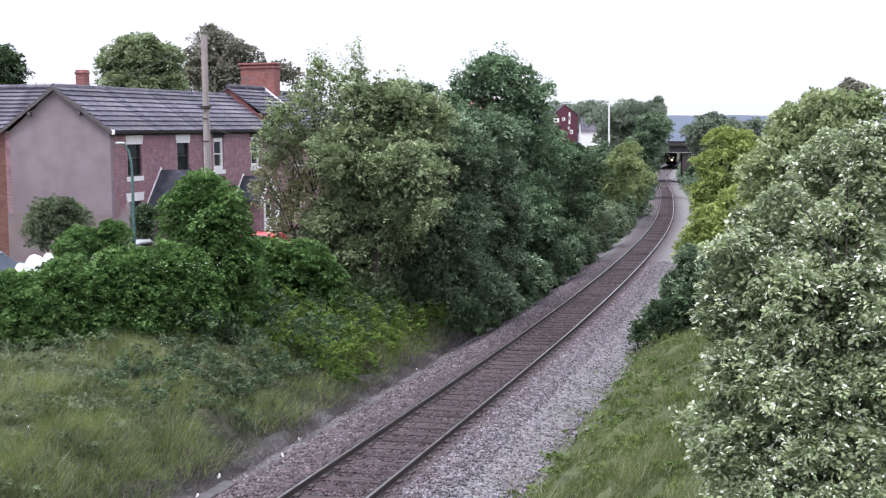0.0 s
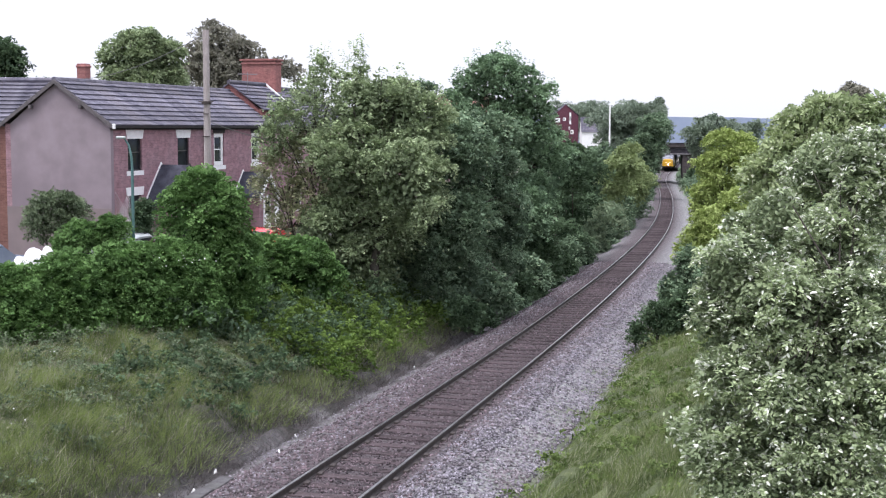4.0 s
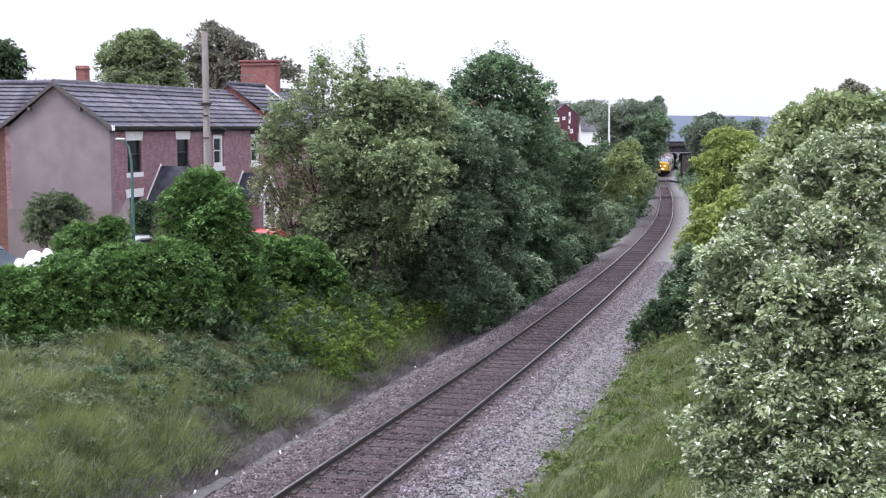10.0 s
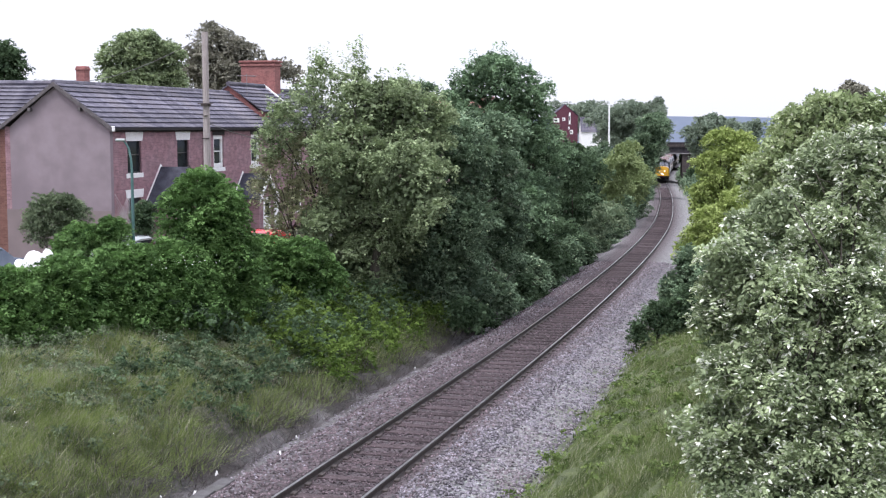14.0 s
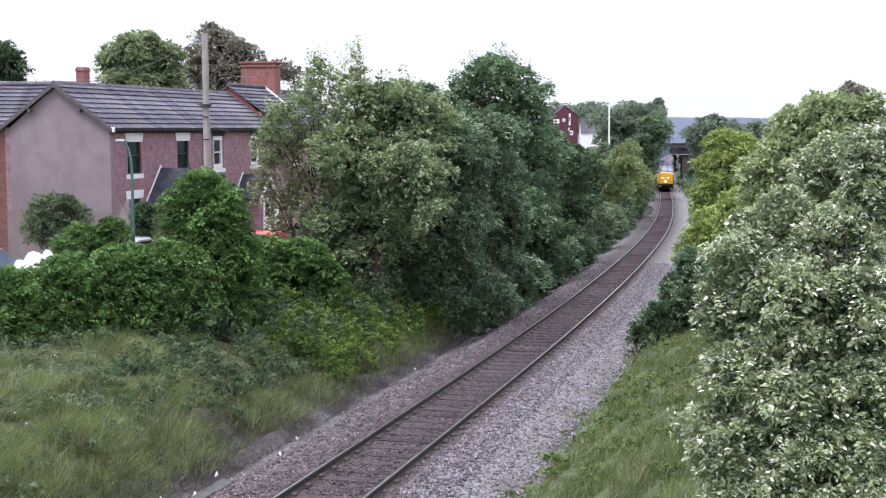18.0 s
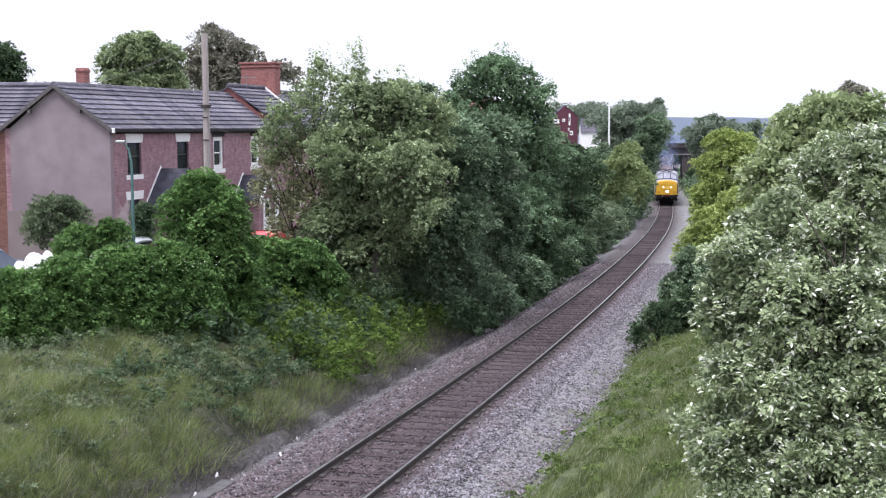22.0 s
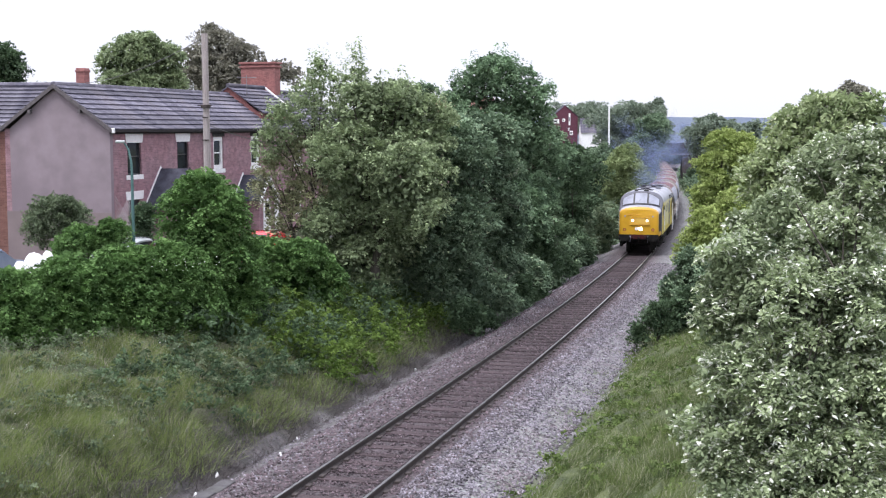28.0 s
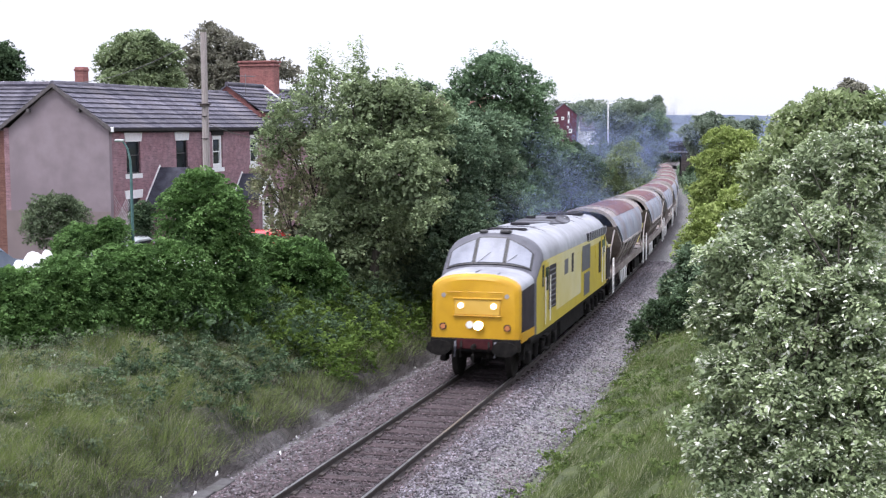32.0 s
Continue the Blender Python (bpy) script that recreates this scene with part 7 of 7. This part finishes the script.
def blades(name, p, seed, length, width, mat, lean=0.45):
    rng = np.random.default_rng(seed)
    n = len(p)
    a = rng.uniform(0, 2 * np.pi, n)
    w = np.stack([np.cos(a), np.sin(a), np.zeros(n)], 1) * (width * rng.uniform(0.6, 1.4, n))[:, None] / 2
    tuft = np.sin(p[:, 0] * 1.7 + 1.3 * np.sin(p[:, 1] * 0.8)) * np.sin(p[:, 1] * 1.4 + 1.1 * np.sin(p[:, 0] * 1.1))
    L = length * rng.uniform(0.45, 1.25, n) * (1.0 + 0.65 * tuft)
    # the wind has laid the blades over in swirls
    sw = 2.2 * np.sin(p[:, 0] * 1.3 + 0.6 * p[:, 1]) + 1.7 * np.sin(p[:, 1] * 1.1 - 0.5 * p[:, 0] + 2)
    tip = rng.normal(size=(n, 3)) * lean * 0.8 + np.stack([0.55 + 0.45 * np.cos(sw), 0.45 * np.sin(sw), np.full(n, 0.9)], 1)
    tip /= np.linalg.norm(tip, axis=1)[:, None]
    tip[:, 2] = np.abs(tip[:, 2]) * 0.85 + 0.1
    bend = np.stack([np.cos(a + 1.3), np.sin(a + 1.3), np.full(n, -0.4)], 1) * (L * 0.2)[:, None]
    return quads(name, np.stack([p - w, p + w, p + tip * L[:, None] + bend], 1), 3, mat, np.clip(0.5 + 0.45 * tuft + 0.35 * np.sin(p[:, 0] * 6.1 + p[:, 1] * 2.3) * np.sin(p[:, 1] * 5.3) + rng.normal(size=n) * 0.28, 0, 1))


def cover(name, mesh, label):
    tagged(new(name, mesh), label, kind="stuff")


rng = np.random.default_rng(21)
p, u = strip_points(rng, 400000, 3, 46, -12.5, -3.3, 1.25)
keep = rng.random(len(p)) < np.interp(u, [-12.5, -4.4, -3.3], [1, 1, 0.15])
keep &= (u > -9.2) | (p[:, 1] < 24.5)
cover("long_grass", blades("long_grass", p[keep], 1, 0.36, 0.012, M["grass"], 0.75), "long wind-blown grass with pale seed heads on the bank")
p, u = strip_points(rng, 220000, 3, 50, 3.2, 9.5, 1.3)
keep = rng.random(len(p)) < np.interp(u, [3.2, 4.0], [0.35, 1])
cover("fresh_grass", blades("fresh_grass", p[keep], 2, 0.28, 0.011, M["grass_right"], 0.7), "fresh green grass on the bank beside the gravel")
p, u = strip_points(rng, 7000, 3, 22, -11.5, -4.4)
p = np.concatenate([p, strip_points(rng, 2600, 3, 19, -9.6, -7.0)[0]])
cover("dry_stalks", blades("dry_stalks", p, 5, 0.5, 0.009, M["straw"], 0.9), "pale dry grass stalks among the grass and below the hedge")
p, u = strip_points(rng, 30000, 3, 60, -5.2, -3.0)
cover("dry_stems", blades("dry_stems", p, 3, 0.42, 0.013, M["dead"], 1.2), "dry brown stems along the foot of the bank")


def weeds(name, s0, s1, u0, u1, high, size, mat, seed, label, clumps=200, per=40, spread=0.3):
    """Low plants in uneven mounds between s0 and s1 along the line, u0 to u1 beside it."""
    rng = np.random.default_rng(seed)
    c, _ = strip_points(rng, clumps, s0, s1, u0, u1)
    h = high * rng.uniform(0.4, 1, clumps)
    r = spread * rng.uniform(0.8, 1.7, clumps)
    lumps = np.concatenate([c + np.array([0, 0, 0.3]) * h[:, None], np.stack([r, r, h * 0.7], 1)], 1)
    cover(name, leaf_sprays(name, lumps, clumps * per, size, mat, seed, per=12, reach=4 * size, flat=0.55, droop=0.35, lift=0.3, core=0.1, above=0.9), label)


weeds("bank_plants", 18, 36, -7.8, -3.7, 0.95, 0.085, M["fern"], 31, "bright green nettles and ferns on the bank", 420, 90, 0.28)
weeds("bramble_patch", 3, 34, -11.5, -4.4, 0.6, 0.055, M["bramble"], 32, "greyish brambles and weeds among the grass", 640, 90, 0.2)
weeds("nettle_patch", 11, 25, -7.4, -4.1, 0.55, 0.07, M["leaf_dark"], 44, "mid-green nettles and docks among the grass", 170, 110, 0.24)
weeds("nettle_bed", 16, 40, -8.6, -4.6, 1.3, 0.1, M["leaf_dark"], 39, "dark green nettles under the trees", 260, 70, 0.34)
weeds("undergrowth", 30, 110, -8.5, -3.9, 0.9, 0.16, M["leaf_dark"], 33, "dark undergrowth beneath the trees", 520, 40, 0.5)
weeds("bank_weeds", 4, 44, 2.9, 6.5, 0.3, 0.07, M["grass_weed"], 34, "broad-leaved weeds along the gravel edge", 330, 60, 0.2)
weeds("scrub", 40, 190, 4.2, 12, 1.3, 0.2, M["leaf_mid"], 35, "green scrub along the cutting", 700, 40, 0.7)
weeds("scrub", 140, 300, 3.5, 9, 2.2, 0.26, M["leaf_mid"], 37, "dark scrub on the side of the cutting", 800, 32, 0.9)
weeds("scrub", 150, 300, -8, -3.7, 2.0, 0.26, M["leaf_mid"], 38, "dark scrub on the side of the cutting", 500, 26, 0.9)
weeds("scrub", 95, 300, -12, -4.6, 1.4, 0.25, M["leaf_mid"], 36, "green scrub along the cutting", 600, 26, 0.9)


def blossom(name, places, spread, n, size, seed, label):
    """Small white flower heads scattered about a few places."""
    rng = np.random.default_rng(seed)
    c = np.asarray(places, float)[rng.integers(0, len(places), n)] + rng.normal(size=(n, 3)) * spread
    cover(name, quads(name, leaf_corners(rng, c, np.tile(np.array([0.0, -0.6, 0.6]), (n, 1)), size, 0.9, 0.5), 4, M["white"]), label)


blossom("bramble_blossom", [(-6.5, 31.6, 3.0), (-6.1, 31.9, 2.9), (-6.9, 31.6, 2.85)], (0.35, 0.15, 0.12), 26, 0.03, 91, "white bramble blossom on the hedge")
fl, _ = strip_points(np.random.default_rng(92), 60, 5, 34, -10.5, -4)
blossom("meadow_flowers", fl + np.array([0, 0, 0.45]), (0.1, 0.1, 0.08), 90, 0.022, 93, "scattered small white flowers in the grass")


# ---- exhaust haze: loose clouds of fine soot flecks, small enough to come out of the engine room ----
def haze(seed, n=9000, size=0.016):
    rng = np.random.default_rng(seed)
    p = rng.normal(size=(n, 3)) * np.array([0.42, 1.9, 0.42])
    keep = ((p / np.array([1.05, 4.6, 1.05])) ** 2).sum(1) < 1
    p = p[keep]
    n = len(p)
    p[:, 0] += 0.18 * np.sin(p[:, 1] * 1.7 + seed)
    p[:, 2] += 0.15 * np.cos(p[:, 1] * 2.3 + seed)
    d = rng.normal(size=(n, 3))
    d /= np.linalg.norm(d, axis=1)[:, None]
    e = np.cross(d, rng.normal(size=(n, 3)))
    e /= np.linalg.norm(e, axis=1)[:, None]
    return quads("haze", np.stack([p + d * size, p + (-0.5 * d + 0.87 * e) * size, p + (-0.5 * d - 0.87 * e) * size], 1), 3, M["smoke"])


HAZE_MESHES = [haze(70 + k) for k in range(4)]
PUFFS = [tagged(new("exhaust_smoke", HAZE_MESHES[k % 4]), "thin blue-grey exhaust haze drifting off the locomotive", "smoke", "exhaust haze") for k in range(64)]

# ---- ballast stones ----
def stones(name, n, s0, s1, u0, u1, size, mat, seed, label, bias=1.5, rise=0.0):
    rng = np.random.default_rng(seed)
    p, u = strip_points(rng, n, s0, s1, u0, u1, bias)
    p[:, 2] += rise * rng.random(n)
    base = np.array([(0, 0, 0.75), (0.9, 0.1, 0.1), (-0.25, 0.85, 0.05), (-0.75, -0.55, 0.15), (0.25, -0.7, -0.5)])
    tri = np.array([(0, 1, 2), (0, 2, 3), (0, 3, 4), (0, 4, 1), (1, 4, 2), (2, 4, 3)])
    k = (size * rng.uniform(0.5, 1.3, n))[:, None, None]
    v = base[None] * k * rng.uniform(0.7, 1.3, (n, 5, 3))
    a = rng.uniform(0, 6.28, n)
    ca, sa = np.cos(a)[:, None], np.sin(a)[:, None]
    v = np.stack([v[..., 0] * ca - v[..., 1] * sa, v[..., 0] * sa + v[..., 1] * ca, v[..., 2]], -1) + p[:, None, :]
    me = bpy.data.meshes.new(name)
    me.vertices.add(n * 5)
    me.vertices.foreach_set("co", v.astype(np.float32).ravel())
    f = (tri[None] + 5 * np.arange(n)[:, None, None]).reshape(-1)
    me.loops.add(len(f))
    me.loops.foreach_set("vertex_index", f.astype(np.int32))
    me.polygons.add(len(f) // 3)
    me.polygons.foreach_set("loop_start", np.arange(0, len(f), 3, dtype=np.int32))
    me.materials.append(mat)
    me.update(calc_edges=True)
    cover(name, me, label)


stones("ballast", 25000, 3, 60, 1.1, 3.3, 0.042, M["stone"], 41, "loose grey ballast stones beside the track")
stones("ballast", 13000, 3, 60, -2.7, -0.85, 0.042, M["rusty_stone"], 42, "brownish ballast stones on the shoulder")
stones("ballast", 4000, 3, 60, 0.85, 1.5, 0.04, M["rusty_stone"], 45, "brownish ballast stones beside the rail")
stones("ballast", 7000, 3, 60, -3.1, -1.2, 0.036, M["stone"], 44, "pale loose stones scattered over the shoulder")
stones("ballast", 12000, 3, 50, -0.7, 0.7, 0.03, M["rusty_stone"], 43, "rusty ballast between and over the sleepers", rise=0.035)

# ---- sleepers and chairs ----
sleeper = Geo().box((0, 0, 0), (2.55, 0.25, 0.16), bevel=0.012).mesh("sleeper", M["sleeper"])
chairs = Geo()
for sd in (-1, 1):
    for e in (-1, 1):
        chairs.box((sd * 0.7525 + e * 0.11, 0, 0.1), (0.1, 0.16, 0.05), bevel=0.01)
chairs = chairs.mesh("rail_chair", M["chair"])
for k in range(290):
    s = -8 + 0.7 * k
    x, y, z, a = line(s)
    m = pose(x, y, z - 0.215 + random.uniform(-.008, .008), 0, random.uniform(-.4, .4), -math.degrees(a) + random.uniform(-.6, .6))
    sl = part("sleeper", sleeper, None, track)
    sl.matrix_basis = m
    if s < 60:
        part("rail_chair", chairs, None, sl)


# ---- what moves ----
WHERE = ((0, 319.0), (3, 297.0), (6, 275.4), (9, 254.0), (11, 239.3), (13, 223.8), (14.5, 211.4), (17, 189.3), (19, 170.3), (20, 159.9), (22, 137.1), (25, 101.0), (28, 64.8), (30, 41.2), (31, 29.6), (32, 18.4))


def nose_at(t):
    """How far along the line the locomotive's nose stands at t: a smooth curve through the known places."""
    ts, ss = [a for a, _ in WHERE], [b for _, b in WHERE]
    v = np.gradient(np.array(ss), np.array(ts))
    i = min(max(int(np.searchsorted(ts, t)) - 1, 0), len(ts) - 2)
    h = ts[i + 1] - ts[i]
    q = (t - ts[i]) / h
    return float((2 * q ** 3 - 3 * q ** 2 + 1) * ss[i] + (q ** 3 - 2 * q ** 2 + q) * h * v[i] + (3 * q ** 2 - 2 * q ** 3) * ss[i + 1] + (q ** 3 - q ** 2) * h * v[i + 1])


def ride(s, pivot):
    """The pose of a vehicle whose middle is at s on the line, its bogies pivot metres before and behind it."""
    a, b = beside(s - pivot, 0), beside(s + pivot, 0)
    d = (b - a).normalized()
    turn = d.to_track_quat("Y", "Z").to_matrix().to_4x4()
    return Matrix.Translation((a + b) / 2) @ turn


def motions():
    # trees in a light breeze: they rock a little about their feet
    rnd = random.Random(12)
    for ob, deg in [(o, 0.45) for o in scene.objects if o.parent is None and o.name.split(".")[0] in ("whitebeam_tree", "ash_tree", "willow_tree", "hazel_tree")] + [(o, 0.3) for o in scene.objects if o.parent is None and o.name.split(".")[0] in ("sycamore_tree", "lime_tree", "elder_tree")]:
        m, a, b = ob.matrix_world.copy(), rnd.uniform(0, 6), rnd.uniform(0, 6)
        walk(ob, [(0.8 * i, m @ pose(0, 0, 0, deg * 0.6 * math.sin(1.3 * i + b), deg * (math.sin(0.9 * i + a) + 0.6 * math.sin(0.23 * i + b)), 0)) for i in range(41)])
    times = [k * 0.5 for k in range(65)]
    walk(locomotive, [(t, ride(nose_at(t) + 9.03, 5.7)) for t in times])
    for i, w in enumerate(WAGONS):
        walk(w, [(t, ride(nose_at(t) + 9.03 + 9.4 + 8.25 + 16.5 * i, 5.6)) for t in times])
    start = nose_at(0)
    for w in loco_wheels:
        o = w.matrix_basis.translation.copy()
        walk(w, [(k / 30, Matrix.Translation(o) @ Matrix.Rotation((start - nose_at(k / 30)) / 0.56, 4, "X")) for k in range(961)])
    # each puff stays in the engine room until it leaves by the exhaust, then slows, rises and drifts towards the town
    rnd = random.Random(8)
    for k, puff in enumerate(PUFFS):
        left = 13.0 + 0.295 * k
        slope, bearing, aside, lift = rnd.uniform(-50, 50), rnd.uniform(-80, 80), rnd.uniform(-0.35, 0.95), rnd.uniform(0.5, 1.25)
        rows = []
        for t in sorted({0.0, 16.0, *[left + 0.5 * i for i in range(-2, 40) if left + 0.5 * i < 32], 32.0}):
            if t <= left:
                m = ride(nose_at(t) + 9.03, 5.7) @ pose(0, 0.6, 2.35)
            else:
                age = t - left
                go = 1 - math.exp(-age * 1.3)
                s = nose_at(left) + 9.6 - 4.5 * go
                p = beside(s, -aside * age * 1.1, 2.35 + 3.2 * go * lift + 0.27 * age * lift)
                m = Matrix.Translation(p) @ pose(0, 0, 0, 0, 0, -14 + bearing * go) @ pose(0, 0, 0, slope * go, 0, 0)
            rows.append((t, m))
        walk(puff, rows)

motions()
